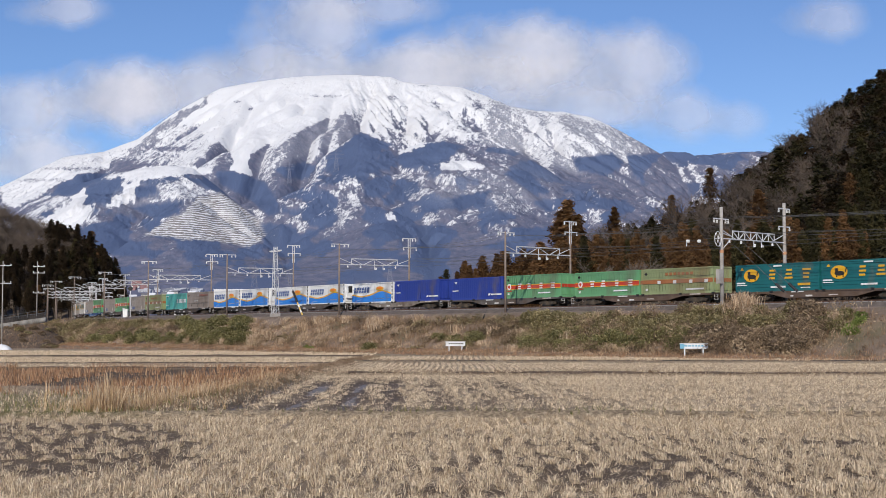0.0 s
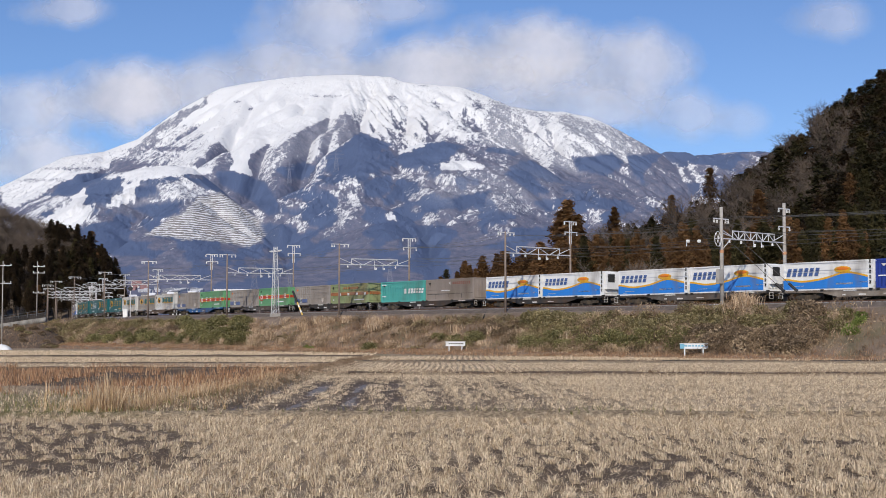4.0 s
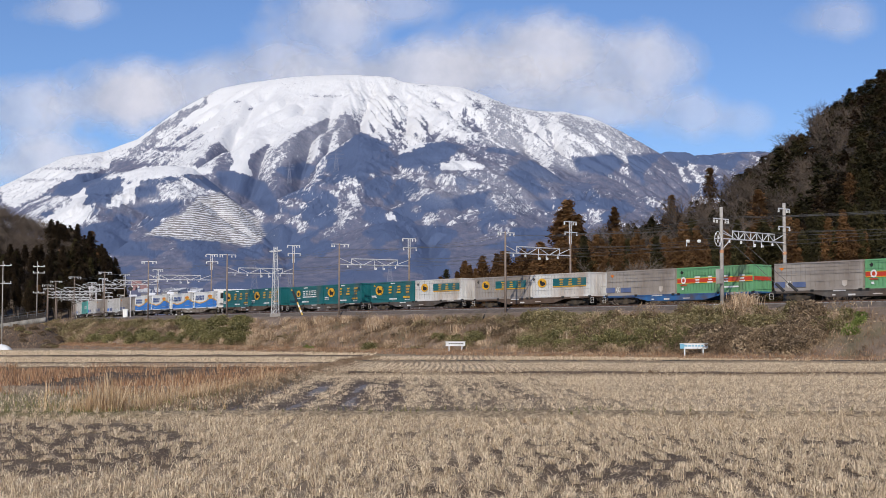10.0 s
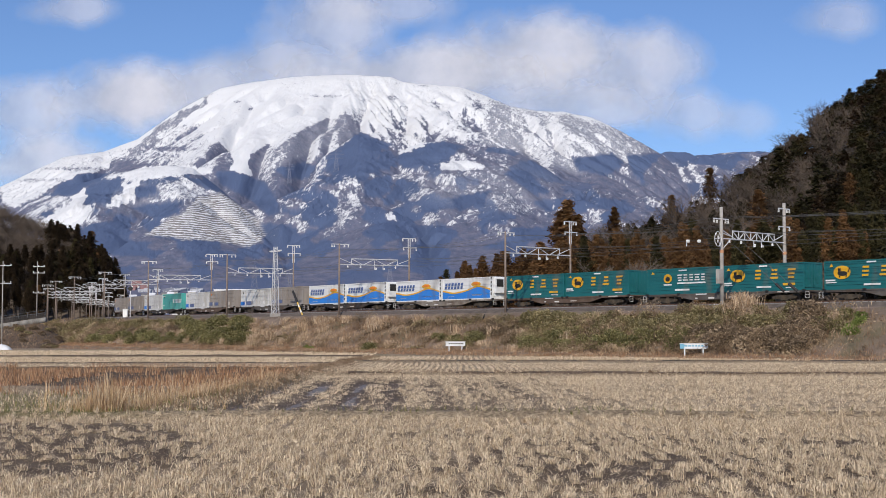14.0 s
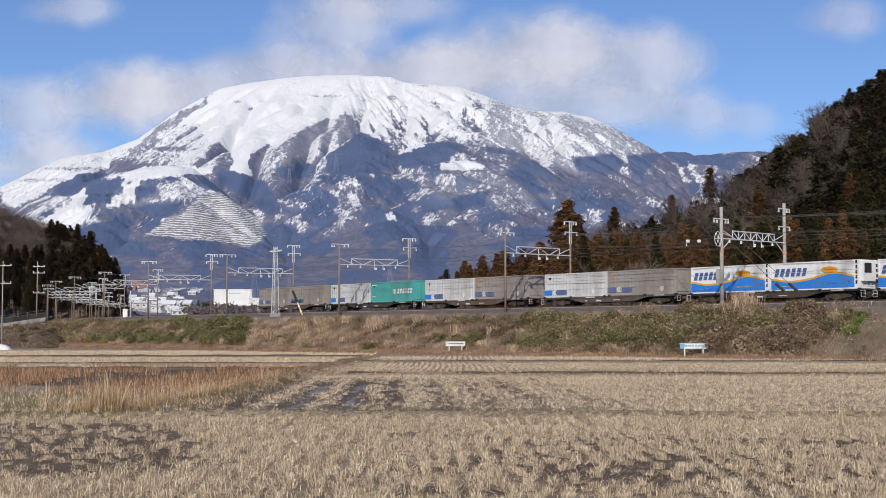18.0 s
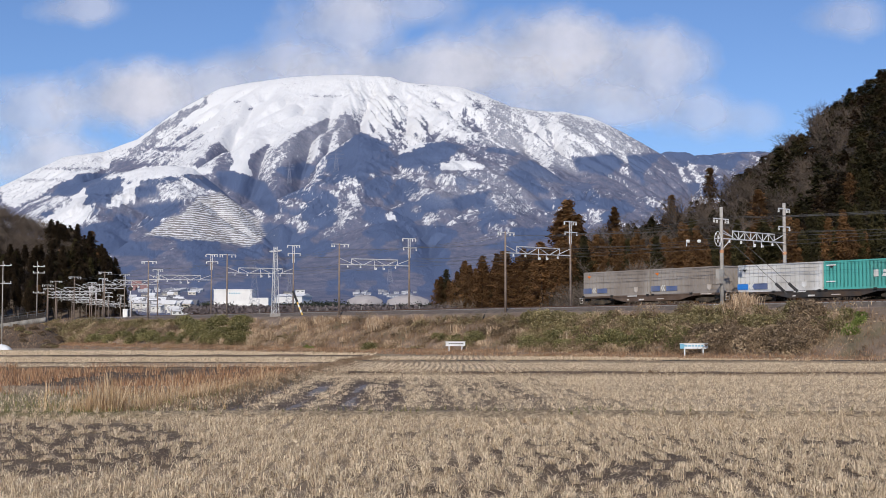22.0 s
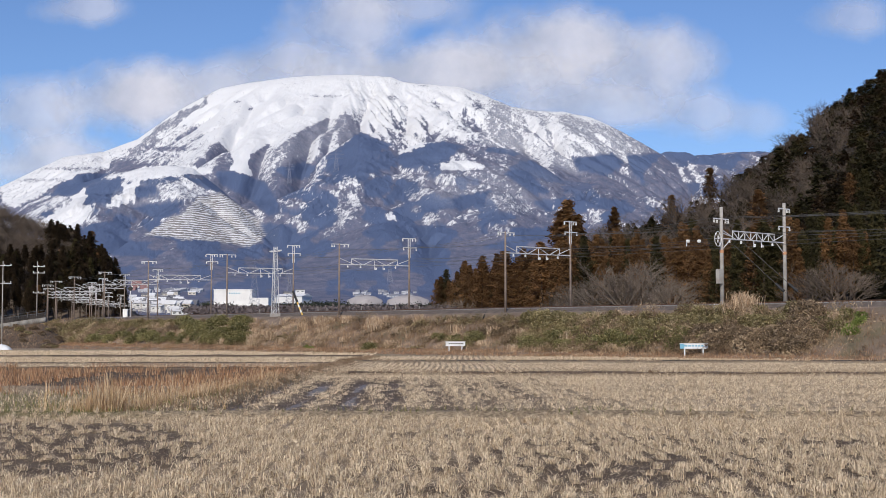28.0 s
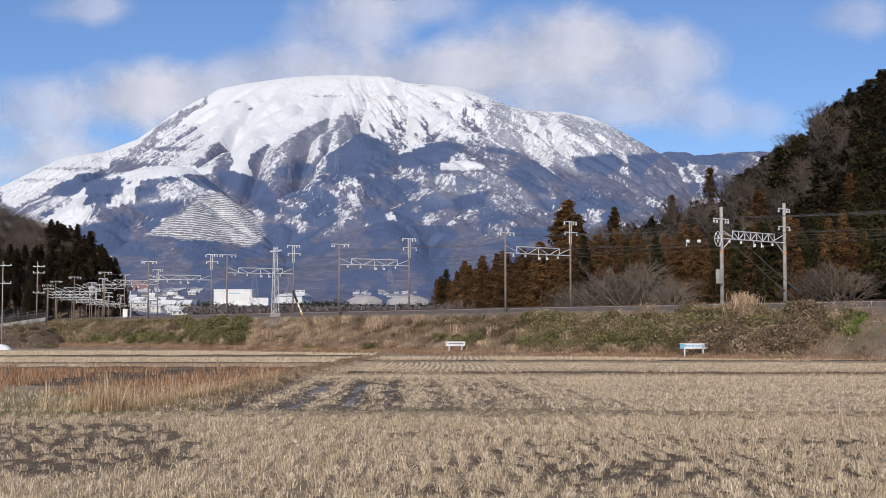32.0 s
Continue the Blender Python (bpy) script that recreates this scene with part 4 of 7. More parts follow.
def pampas():
    """Pale drooping tussocks on the bank, the largest on the shoulder beside the near portal."""
    g = np.random.default_rng(5)
    spots_ = [(7.2, 8.7, 1.8, 520), (8.4, 9.2, 1.7, 420), (6.3, 9.4, 1.3, 300), (9.3, 10.3, 1.3, 300)]
    spots_ += [(-64, 13.8, 1.1, 300), (-61, 13.2, 1.3, 340), (-63, 10.0, 1.0, 260), (-56, 9.6, 0.9, 240), (-50, 9.7, 0.9, 240), (-43, 10.4, 1.1, 260), (-36, 9.6, 0.9, 220)]
    spots_ += [(g.uniform(-102, -30), g.uniform(9.3, 14.5), g.uniform(0.45, 0.95), 170) for _ in range(64)]
    spots_ += [(g.uniform(-30, 20), g.uniform(9.5, 15.5), g.uniform(0.4, 0.95), 140) for _ in range(36)]
    spots_ += [(g.uniform(-200, -100), g.uniform(9.5, 15), g.uniform(0.35, 0.7), 110) for _ in range(24)]
    chunks = []
    for s0, n0, h, m in spots_:
        c = line_at(s0, n0)
        z = c.z + float(bank_z(n0)) - 0.08
        q = np.stack([c.x + g.normal(0, 0.2 + 0.12 * h, m), c.y + g.normal(0, 0.2 + 0.12 * h, m), np.full(m, z)], 1)
        v, f = blades(q, h * g.uniform(0.4, 1.1, m), g.uniform(0.015, 0.04, m), np.abs(g.normal(0, 0.38 * h, m)) + 0.1, 2)
        chunks.append((v, f))
    v, f = join(chunks)
    stuff("pampas_grass", v, f, PAMPAS, "pale drooping pampas tussocks on the bank", "grass")


def bank_tangle():
    """Withered shrubs and bramble: lumps of small brown leaves and stems."""
    s, n, p = bank_points(120000, 9.3, 15.4)
    where = np.maximum(smooth(-18, -4, s), np.exp(-((s + 150) / 40) ** 2))
    lump = fbm(s / 2.2, n / 1.6, 4, 360) + 0.3 * (where - 0.75)
    k = (lump > 0.47) & (rng.random(len(s)) > 0.9 * smooth(17, 20, s))
    P = np.repeat(p[k], 3, 0)
    m = len(P)
    tall = np.repeat(np.clip((lump[k] - 0.42) * 5.5, 0.06, 1.35), 3)
    P = P + np.stack([rng.normal(0, 0.12, m), rng.normal(0, 0.12, m), rng.random(m) * tall], 1)
    d = rng.normal(0, 1, (m, 3)) * [0.055, 0.055, 0.075]
    e = rng.normal(0, 1, (m, 3)) * 0.02
    v = np.stack([P - d, P + e, P + d, P - e], 1).reshape(-1, 3)
    stuff("withered_shrub", v, np.arange(m * 4).reshape(-1, 4), TANGLE, "tangled withered shrubs on the railway bank", "shrub")


def conifer_arrays(seed, h, r, sprays, size, broad=False, base=0.1):
    """Crown of a tree: drooping sprays gathered in boughs, in a cone (or a dome) with an uneven outline."""
    g = np.random.default_rng(seed)
    q = base + (1 - base) * g.random(sprays) ** 0.8
    a = g.uniform(0, 2 * np.pi, sprays)
    nb = max(16, sprays // 42)
    home = np.where(g.random(sprays) < 0.62, g.integers(0, nb, sprays), -1)
    q[home >= 0] = q[:nb][home[home >= 0]]
    a[home >= 0] = a[:nb][home[home >= 0]]
    lobes = 0.8 + 0.25 * np.sin(a * 3 + q * 9 + seed) + 0.28 * np.sin(a * 5 - q * 23 + seed * 2)
    tier = 0.85 + 0.28 * np.sin(q * h * 2.6 + a * 2)
    shape = np.sqrt(np.clip(1.03 - ((q - 0.5) / 0.55) ** 2, 0.02, 1)) * 0.95 if broad else (1.02 - q) ** 0.72
    rad = r * shape * lobes * tier * np.sqrt(g.uniform(0.2, 1, sprays)) * np.where(g.random(sprays) < 0.15, 1.3, 1.0) + 0.05
    reach = np.sqrt(g.uniform(0.45, 1, nb))
    rad[home >= 0] = (r * shape * lobes * tier)[home >= 0] * reach[home[home >= 0]]
    c = np.stack([np.cos(a) * rad, np.sin(a) * rad, q * h - 0.12 * rad], 1)
    c[home >= 0] += g.normal(0, 1, ((home >= 0).sum(), 3)) * [0.15 * r, 0.15 * r, 0.09 * r] * (0.4 + 0.75 * shape[home >= 0])[:, None]
    b = a + g.normal(0, 0.6, sprays)
    sz = size * g.uniform(0.55, 1.25, sprays)
    out = np.stack([np.cos(b), np.sin(b), g.normal(-0.35, 0.35, sprays)], 1) * sz[:, None]
    across = np.stack([-np.sin(b), np.cos(b), g.normal(0, 0.4, sprays)], 1) * (sz * 0.55)[:, None]
    drop = np.stack([np.zeros(sprays), np.zeros(sprays), -0.3 * sz], 1)
    v = np.stack([c - out * 0.5, c + across + drop, c + out * 0.8, c - across + drop], 1).reshape(-1, 3)
    return v, np.arange(sprays * 4).reshape(-1, 4)


def trunk_mesh(h, r):
    bm = bmesh.new()
    rod(bm, (0, 0, -0.5), (0.05, 0, h * 0.5), r, r * 0.6, 7)
    rod(bm, (0.05, 0, h * 0.5), (0, 0.03, h * 0.93), r * 0.6, 0.03, 6)
    for i in range(7):
        a, z = i * 2.4, h * (0.15 + 0.08 * i)
        rod(bm, (0, 0, z), (math.cos(a) * 1.1, math.sin(a) * 1.1, z + 0.1), 0.05, 0.02, 4, False)
    return finish(bm, "trunk", BARK)


def bare_tree_mesh(seed, h):
    """A leafless tree: a short trunk, spreading limbs that fork into a haze of twigs."""
    g = random.Random(seed)
    bm = bmesh.new()

    def limb(p, d, length, r, level):
        q = p + d * length
        rod(bm, p, q, r, r * 0.7, 5 if level < 2 else 3, False)
        if level == 5:
            return
        for i in range(3 if level else 5):
            out = Vector((g.uniform(-1, 1), g.uniform(-1, 1), g.uniform(-0.35, 0.55)))
            nd = (d + out * (0.75 if level else 0.85)).normalized()
            limb(p + d * length * g.uniform(0.5, 1.0), nd, length * (g.uniform(0.62, 0.85) if level else g.uniform(0.8, 1.1)), max(r * 0.55, 0.012), level + 1)

    limb(Vector((0, 0, -0.4)), Vector((g.uniform(-.1, .1), g.uniform(-.1, .1), 1)).normalized(), h * 0.24, h * 0.014, 0)
    return finish(bm, "limbs", TWIG)


def woods():
    cedars, kinds = [], (("cedar_green", CEDAR_GREEN, "dark green cedar tree on the hillside"), ("cedar_brown", CEDAR_BROWN, "red-brown winter cedar tree on the hillside"))
    for i in range(6):
        v, f = conifer_arrays(i, 15.0, 2.7 + 0.25 * (i % 3), 4300, 0.265)
        for name, mat_, label in kinds:
            me = mesh_of("crown", v, f)
            me.materials.append(mat_)
            cedars.append((me, label))
    for i in range(4):
        v, f = conifer_arrays(20 + i, 15.0, 2.9, 3600, 0.265, False, 0.4)
        me = mesh_of("crown", v, f)
        me.materials.append(CEDAR_SHADED)
        cedars.append((me, "dark brown shade-toned cedar tree with a bare lower trunk"))
    trunk = trunk_mesh(15.0, 0.24)
    g = random.Random(4)

    def plant(x, y, z, scale, brown, wide=1.0, dark=False):
        me, label = cedars[12 + g.randrange(4)] if dark else cedars[g.randrange(6) * 2 + (1 if brown else 0)]
        ob = tagged(new("cedar_tree", trunk), label, "tree", "cedars on the hill")
        ob.matrix_basis = Matrix.Translation((x, y, z)) @ Euler((0, 0, g.uniform(0, 6.28))).to_matrix().to_4x4() @ Matrix.Diagonal((wide * scale * g.uniform(0.85, 1.15), wide * scale * g.uniform(0.85, 1.15), scale, 1))
        shared("crown", me, ob)

    # the front of the wood, along its foot
    for i in range(190):
        px = 772 + 800 * (i + g.random()) / 190
        foot = float(skyline(px, FOOT_RIGHT))
        d = foot + g.uniform(0, 16) + (10 if 960 < px < 1250 else 0) + (14 if px > 1440 else 0)
        z = float(right_hill_z(px, d))
        plant((px - 784) / FOCAL * d, d, z, g.uniform(0.62, 1.0) * (1.0 if px < 1250 else 0.85), g.random() < (0.92 if px < 1250 else 0.3), 1.3 if px < 980 else 1.0)
    # tall single trees that stand over the skyline
    for px, py, d, brown in ((1005, 354, 300, True), (995, 372, 306, True), (1022, 380, 296, True), (1259, 297, 430, True), (1190, 345, 420, True), (1088, 366, 400, True),
                             (1528, 242, 300, False), (1508, 318, 290, True), (1535, 300, 270, False), (1382, 262, 330, False), (1345, 335, 300, True), (1492, 345, 260, False), (1240, 420, 250, True), (1100, 415, 300, True)):
        z = float(right_hill_z(px, d))
        top = float(at_depth(px, py, d).z)
        plant((px - 784) / FOCAL * d, d, z, max((top - z) / 15.0, 0.5), brown, 1.45)
    # the dark wood on the western hill
    for i in range(155):
        px = -40 + 262 * g.random() ** 0.8
        d = 422 + (85 if px > 85 else 55) * g.random()
        plant((px - 784) / FOCAL * d, d, float(left_hill_z(px, d)), g.uniform(0.5, 0.85), g.random() < 0.6, 1.35, g.random() < 0.85)
    # further up: the joined rest of both woods
    protos = [conifer_arrays(40 + i, 10.0 if i < 2 else 8.0, 2.4 + 0.3 * i, 440, 0.5, i > 1) for i in range(5)]
    r = np.random.default_rng(12)
    for mat_, count, label, cat, brown in ((WOOD_GREEN, 1250, "dark green trees covering the upper slopes", "woods", 0), (WOOD_BROWN, 800, "russet trees covering the upper slopes", "woods", 1)):
        chunks = []
        for i in range(count):
            if i % 3 == 0:
                px = r.uniform(85, 212) if i % 4 else r.uniform(-160, -30)
                d = r.uniform(462, 535)
                z = float(left_hill_z(px, d))
            else:
                px = 800 + 950 * r.random() ** 0.8
                foot = float(skyline(px, FOOT_RIGHT))
                d = foot + 8 + (470 - foot) * r.random() ** 0.75
                z = float(right_hill_z(px, d))
            # plantations stand in patches of one kind
            if (fbm(np.array(px / 70), np.array(d / 40.0), 2, 400) > 0.5) == bool(brown) and r.random() < 0.75:
                continue
            v, f = protos[r.integers(5)]
            k = r.uniform(0.5, 1.0)
            a = r.uniform(0, 6.28)
            c, s = math.cos(a), math.sin(a)
            w = v * np.array([1.25 * k, 1.25 * k, k])
            w = np.stack([w[:, 0] * c - w[:, 1] * s + (px - 784) / FOCAL * d, w[:, 0] * s + w[:, 1] * c + d, w[:, 2] + z - 0.5], 1)
            chunks.append((w, f))
        v, f = join(chunks)
        stuff("hillside_wood", v, f, mat_, label, cat)
    # leafless trees
    bare = [bare_tree_mesh(60 + i, 9.0) for i in range(4)]
    # a paler kind at the foot of the hill, beside the railway
    for i in range(4):
        me = bare[i].copy()
        me.materials[0] = PALE_TWIG
        bare.append(me)

    def plant_bare(px, d, k, z=None, pale=False):
        ob = tagged(new("bare_tree", bare[g.randrange(4) + (4 if pale else 0)]), "leafless grey winter tree beside the railway", "tree", "bare trees")
        z = float(right_hill_z(px, d)) if z is None else z
        ob.matrix_basis = Matrix.Translation(((px - 784) / FOCAL * d, d, z)) @ Euler((0, 0, g.uniform(0, 6.28))).to_matrix().to_4x4() @ Matrix.Diagonal((1.4 * k, 1.4 * k, k, 1))

    for i in range(12):
        px = 985 + 215 * (i + g.random()) / 12
        plant_bare(px, float(skyline(px, FOOT_RIGHT)) - g.uniform(2, 14), g.uniform(0.75, 1.25), 4.0, True)
    for px, k in ((1105, 1.25), (1085, 1.1), (1130, 1.1), (1195, 0.7), (790, 0.55), (800, 0.6), (782, 0.5), (815, 0.6), (1445, 0.7), (1462, 0.8), (1480, 0.7), (1500, 0.6), (1430, 0.6)):
        d = float(skyline(px, FOOT_RIGHT)) - (16 if px > 900 else 60)
        plant_bare(px, d, k * (1.25 if px > 900 else 1.8), 4.0, px < 1300)
    for i in range(55):
        px = 1040 + 400 * g.random()
        d = float(skyline(px, FOOT_RIGHT)) + 30 + 190 * g.random()
        plant_bare(px, d, g.uniform(1.2, 1.9))
    for i in range(28):
        px = 1370 + 130 * g.random()
        d = float(skyline(px, FOOT_RIGHT)) + 110 + 150 * g.random()
        plant_bare(px, d, g.uniform(1.0, 1.5))
    for i in range(120):
        px = -30 + 150 * g.random() ** 1.2
        d = g.uniform(474, 534)
        plant_bare(px, d, g.uniform(0.8, 1.25), float(left_hill_z(px, d)))


def red_grass():
    """Low russet grass: on the verge below the bank and thinly on the brown field."""
    s, n, p = bank_points(26000, 14.2, 18.6)
    p[:, 2] = np.maximum(p[:, 2], 0)
    a = p[rng.random(len(p)) < 0.35 + 0.65 * fbm(s / 6, n / 2, 3, 320)]
    m = 9000
    x, y = rng.uniform(-24, -6.3, m), rng.uniform(40, 76, m)
    k = in_view(x, y) & (fbm(x / 2.5, y / 5, 3, 330) > 0.46)
    b = np.stack([x[k], y[k], paddy_height(x[k], y[k])], 1)
    P = np.repeat(np.concatenate([a, b]), 2, 0)
    m = len(P)
    P = P + rng.normal(0, 0.06, (m, 3)) * [1, 1, 0]
    v, f = blades(P - [0, 0, 0.02], rng.uniform(0.08, 0.38, m), rng.uniform(0.02, 0.045, m), np.abs(rng.normal(0, 0.12, m)), 1)
    stuff("russet_grass", v, f, RUSSET, "low russet dry grass below the railway bank", "grass")


RUSSET = leafy("russet_grass", [(0.0, (0.15, 0.075, 0.04)), (0.6, (0.33, 0.18, 0.10)), (1.0, (0.52, 0.36, 0.22))], 0.2)
red_grass()
stubble()
reeds()
bank_plants()
bank_tangle()
pampas()
woods()
# ---- the freight train ----
SPEED = 16.723
WHEEL_R = 0.43
WAGON = 20.4
BOX_L, BOX_W, BOX_H = 9.1, 2.45, 2.38


def paint(name, c, worn=0.12, dirt=(0.16, 0.13, 0.10), amount=0.25, rough=0.45):
    a = tuple(v * (1 - worn) for v in c)
    return surface(name, a, c, 0.7, rough, 0.0, 0.05, 6.0, dirt, amount, stretch=(1, 1, 0.35))


WHITE = paint("white_paint", (0.86, 0.86, 0.85), amount=0.08)
OLD_WHITE = paint("stained_white_paint", (0.76, 0.75, 0.72), 0.2, (0.36, 0.24, 0.15), 0.4)
BLUE = paint("bright_blue_paint", (0.03, 0.23, 0.72), amount=0.03)
NAVY = paint("navy_paint", (0.03, 0.06, 0.34), amount=0.03)
SLATE = paint("slate_blue_paint", (0.08, 0.14, 0.34), amount=0.05)
GREEN = paint("green_paint", (0.16, 0.40, 0.19), 0.15, amount=0.12)
OLIVE = paint("faded_green_paint", (0.33, 0.39, 0.19), 0.3, (0.20, 0.13, 0.06), 0.35)
TEAL = paint("teal_paint", (0.012, 0.14, 0.15), amount=0.02)
MINT = paint("turquoise_paint", (0.10, 0.47, 0.42), 0.15, (0.10, 0.22, 0.19), 0.2)
BROWN = paint("brown_grey_paint", (0.36, 0.30, 0.255), 0.2, (0.17, 0.125, 0.09), 0.35)
GREY = paint("dusty_grey_paint", (0.39, 0.35, 0.315), 0.2, (0.19, 0.15, 0.12), 0.4)
PALE = paint("pale_grey_paint", (0.74, 0.74, 0.735), 0.15, (0.40, 0.37, 0.33), 0.35)
RED = paint("red_band", (0.55, 0.05, 0.02), amount=0.05)
YELLOW = paint("yellow_paint", (0.80, 0.42, 0.02), amount=0.05)
ORANGE = paint("orange_paint", (0.85, 0.22, 0.01), amount=0.03)
DULL_RED = paint("dull_red_paint", (0.38, 0.09, 0.06), 0.3)
DULL_YELLOW = paint("faded_yellow", (0.46, 0.36, 0.14), 0.3)
RUST_BAND = paint("rust_band", (0.40, 0.15, 0.05), 0.3)
BLACK = surface("black_parts", (0.012, 0.012, 0.012), (0.035, 0.033, 0.03), 3.0, 0.7)
SEAM = surface("dark_seam", (0.05, 0.045, 0.04), (0.10, 0.09, 0.08), 3.0, 0.8)
SOFT_SEAM = surface("soft_seam", (0.24, 0.21, 0.185), (0.31, 0.275, 0.245), 3.0, 0.8)
PALE_SEAM = surface("pale_seam", (0.34, 0.33, 0.32), (0.46, 0.45, 0.44), 3.0, 0.8)
CHASSIS = [surface("chassis_" + n, a, b, 1.2, 0.75, 0.1, 0.2, 10.0, (0.10, 0.06, 0.035), 0.45)
           for n, a, b in (("grey", (0.07, 0.062, 0.058), (0.15, 0.135, 0.122)), ("brown", (0.085, 0.055, 0.04), (0.17, 0.12, 0.092)),
                           ("dark", (0.022, 0.022, 0.022), (0.06, 0.056, 0.055)), ("blue", (0.02, 0.10, 0.28), (0.04, 0.16, 0.38)),
                           ("tan", (0.20, 0.17, 0.14), (0.36, 0.31, 0.26)))]
BOGIE = surface("bogie_iron", (0.03, 0.025, 0.02), (0.11, 0.085, 0.06), 2.0, 0.8, 0.2, 0.3)
WHEEL = surface("wheel_steel", (0.05, 0.04, 0.035), (0.14, 0.12, 0.10), 2.0, 0.5, 0.6)

SIDE = -BOX_W / 2      # the side that faces the paddies
END = BOX_L / 2        # the leading end


def plates(name, shapes, material, root, label="", y=SIDE, thick=0.012):
    """Flat marks on the side of a container: thin plates, each a part where they stand apart."""
    if name in ("lettering", "marking"):
        for sh in shapes:
            bm = bmesh.new()
            slab(bm, sh, y - thick, thick)
            part(name, bm, material, root, label)
        return
    bm = bmesh.new()
    for sh in shapes:
        slab(bm, sh, y - thick, thick)
    return part(name, bm, material, root, label)


def bar(x, z, w, h, lean=0.0):
    return [(x, z), (x + w, z), (x + w + lean, z + h), (x + lean, z + h)]


def oval(x, z, rx, rz, n=20):
    return [(x + rx * math.cos(2 * math.pi * i / n), z + rz * math.sin(2 * math.pi * i / n)) for i in range(n)]


def glyph(x, z, s, kind):
    """A block of strokes that stands for a large character; plain bars."""
    lean = 0.0 if kind < 10 else 0.1 * s
    out = [bar(x + lean * k + s * (1 - w) / 2, z + s * k, s * w, s * 0.2, lean * 0.2) for k, w in ((0.0, 1.0 if kind % 2 else 0.7), (0.38, 0.75), (0.78, 0.7 if kind % 3 else 1.0))]
    return out


def wave_line(x):
    """Height of the painted wave along a reefer's side."""
    q = (x + END) / BOX_L
    return 0.80 + 0.20 * math.exp(-(q / 0.12) ** 2) - 0.06 * math.exp(-((q - 0.24) / 0.1) ** 2) + 0.55 * math.exp(-((q - 0.72) / 0.21) ** 2) + 0.08 * q


def container_body(root, material, corrugated=True, ribs=0, grid=None, roof=None):
    bm = bmesh.new()
    box(bm, (0, 0, 0.16 + (BOX_H - 0.24) / 2), (BOX_L - 0.16, BOX_W - 0.09, BOX_H - 0.24))
    part("body", bm, material, root)
    bm = bmesh.new()
    for z, h in ((0.09, 0.18), (BOX_H - 0.06, 0.12)):
        for y in (-1, 1):
            box(bm, (0, y * (BOX_W / 2 - 0.06), z), (BOX_L, 0.12, h))
        for x in (-1, 1):
            box(bm, (x * (BOX_L / 2 - 0.07), 0, z), (0.14, BOX_W - 0.24, h))
    for x in (-1, 1):
        for y in (-1, 1):
            box(bm, (x * (BOX_L / 2 - 0.07), y * (BOX_W / 2 - 0.065), BOX_H / 2), (0.14, 0.13, BOX_H - 0.3))
    part("frame", bm, roof or material, root)
    if corrugated:
        for y in (-1, 1):
            # one pressed sheet with 24 ribs
            line = [(-BOX_L / 2 + 0.2, 0.045)]
            for i in range(24):
                x = -BOX_L / 2 + 0.35 + i * (BOX_L - 0.7) / 23
                line += [(x - 0.12, 0.045), (x - 0.07, 0.037), (x + 0.07, 0.037), (x + 0.12, 0.045)]
            line.append((BOX_L / 2 - 0.2, 0.045))
            bm = bmesh.new()
            cols = [[bm.verts.new((x, y * (BOX_W / 2 - o), z)) for o, z in ((d, 0.18), (d, BOX_H - 0.18), (0.06, BOX_H - 0.18), (0.06, 0.18))] for x, d in line]
            for a, b in zip(cols, cols[1:]):
                for k in range(4):
                    bm.faces.new((a[k], b[k], b[(k + 1) % 4], a[(k + 1) % 4]))
            bm.faces.new(cols[0])
            bm.faces.new(cols[-1][::-1])
            bmesh.ops.recalc_face_normals(bm, faces=bm.faces)
            part("ribbed_panel", bm, material, root)
    if grid:
        bm = bmesh.new()
        for i in range(grid):
            x = -BOX_L / 2 + 0.3 + i * (BOX_L - 0.6) / (grid - 1)
            box(bm, (x, SIDE + 0.03, BOX_H / 2 + 0.05), (0.026, 0.05, BOX_H - 0.4))
        for z in (0.75, 1.35, 1.95):
            box(bm, (0, SIDE + 0.031, z), (BOX_L - 0.3, 0.045, 0.018))
        part("panel_seam", bm, PALE_SEAM if material is PALE or material is OLD_WHITE else SOFT_SEAM, root)
    # leading end: two door leaves with lock bars
    for y in (-1, 1):
        bm = bmesh.new()
        box(bm, (END - 0.02, y * 0.55, BOX_H / 2 + 0.03), (0.05, 1.02, BOX_H - 0.42))
        leaf = part("door", bm, material, root)
        bm = bmesh.new()
        for k in (0.35, 0.78):
            rod(bm, (END + 0.02, y * k, 0.2), (END + 0.02, y * k, BOX_H - 0.2), 0.022)
            box(bm, (END + 0.03, y * k, 1.0), (0.03, 0.22, 0.05))
        part("lock_bar", bm, roof or material, leaf)


def small_marks(root, material, spots):
    plates("marking", [bar(*s) for s in spots], material, root)


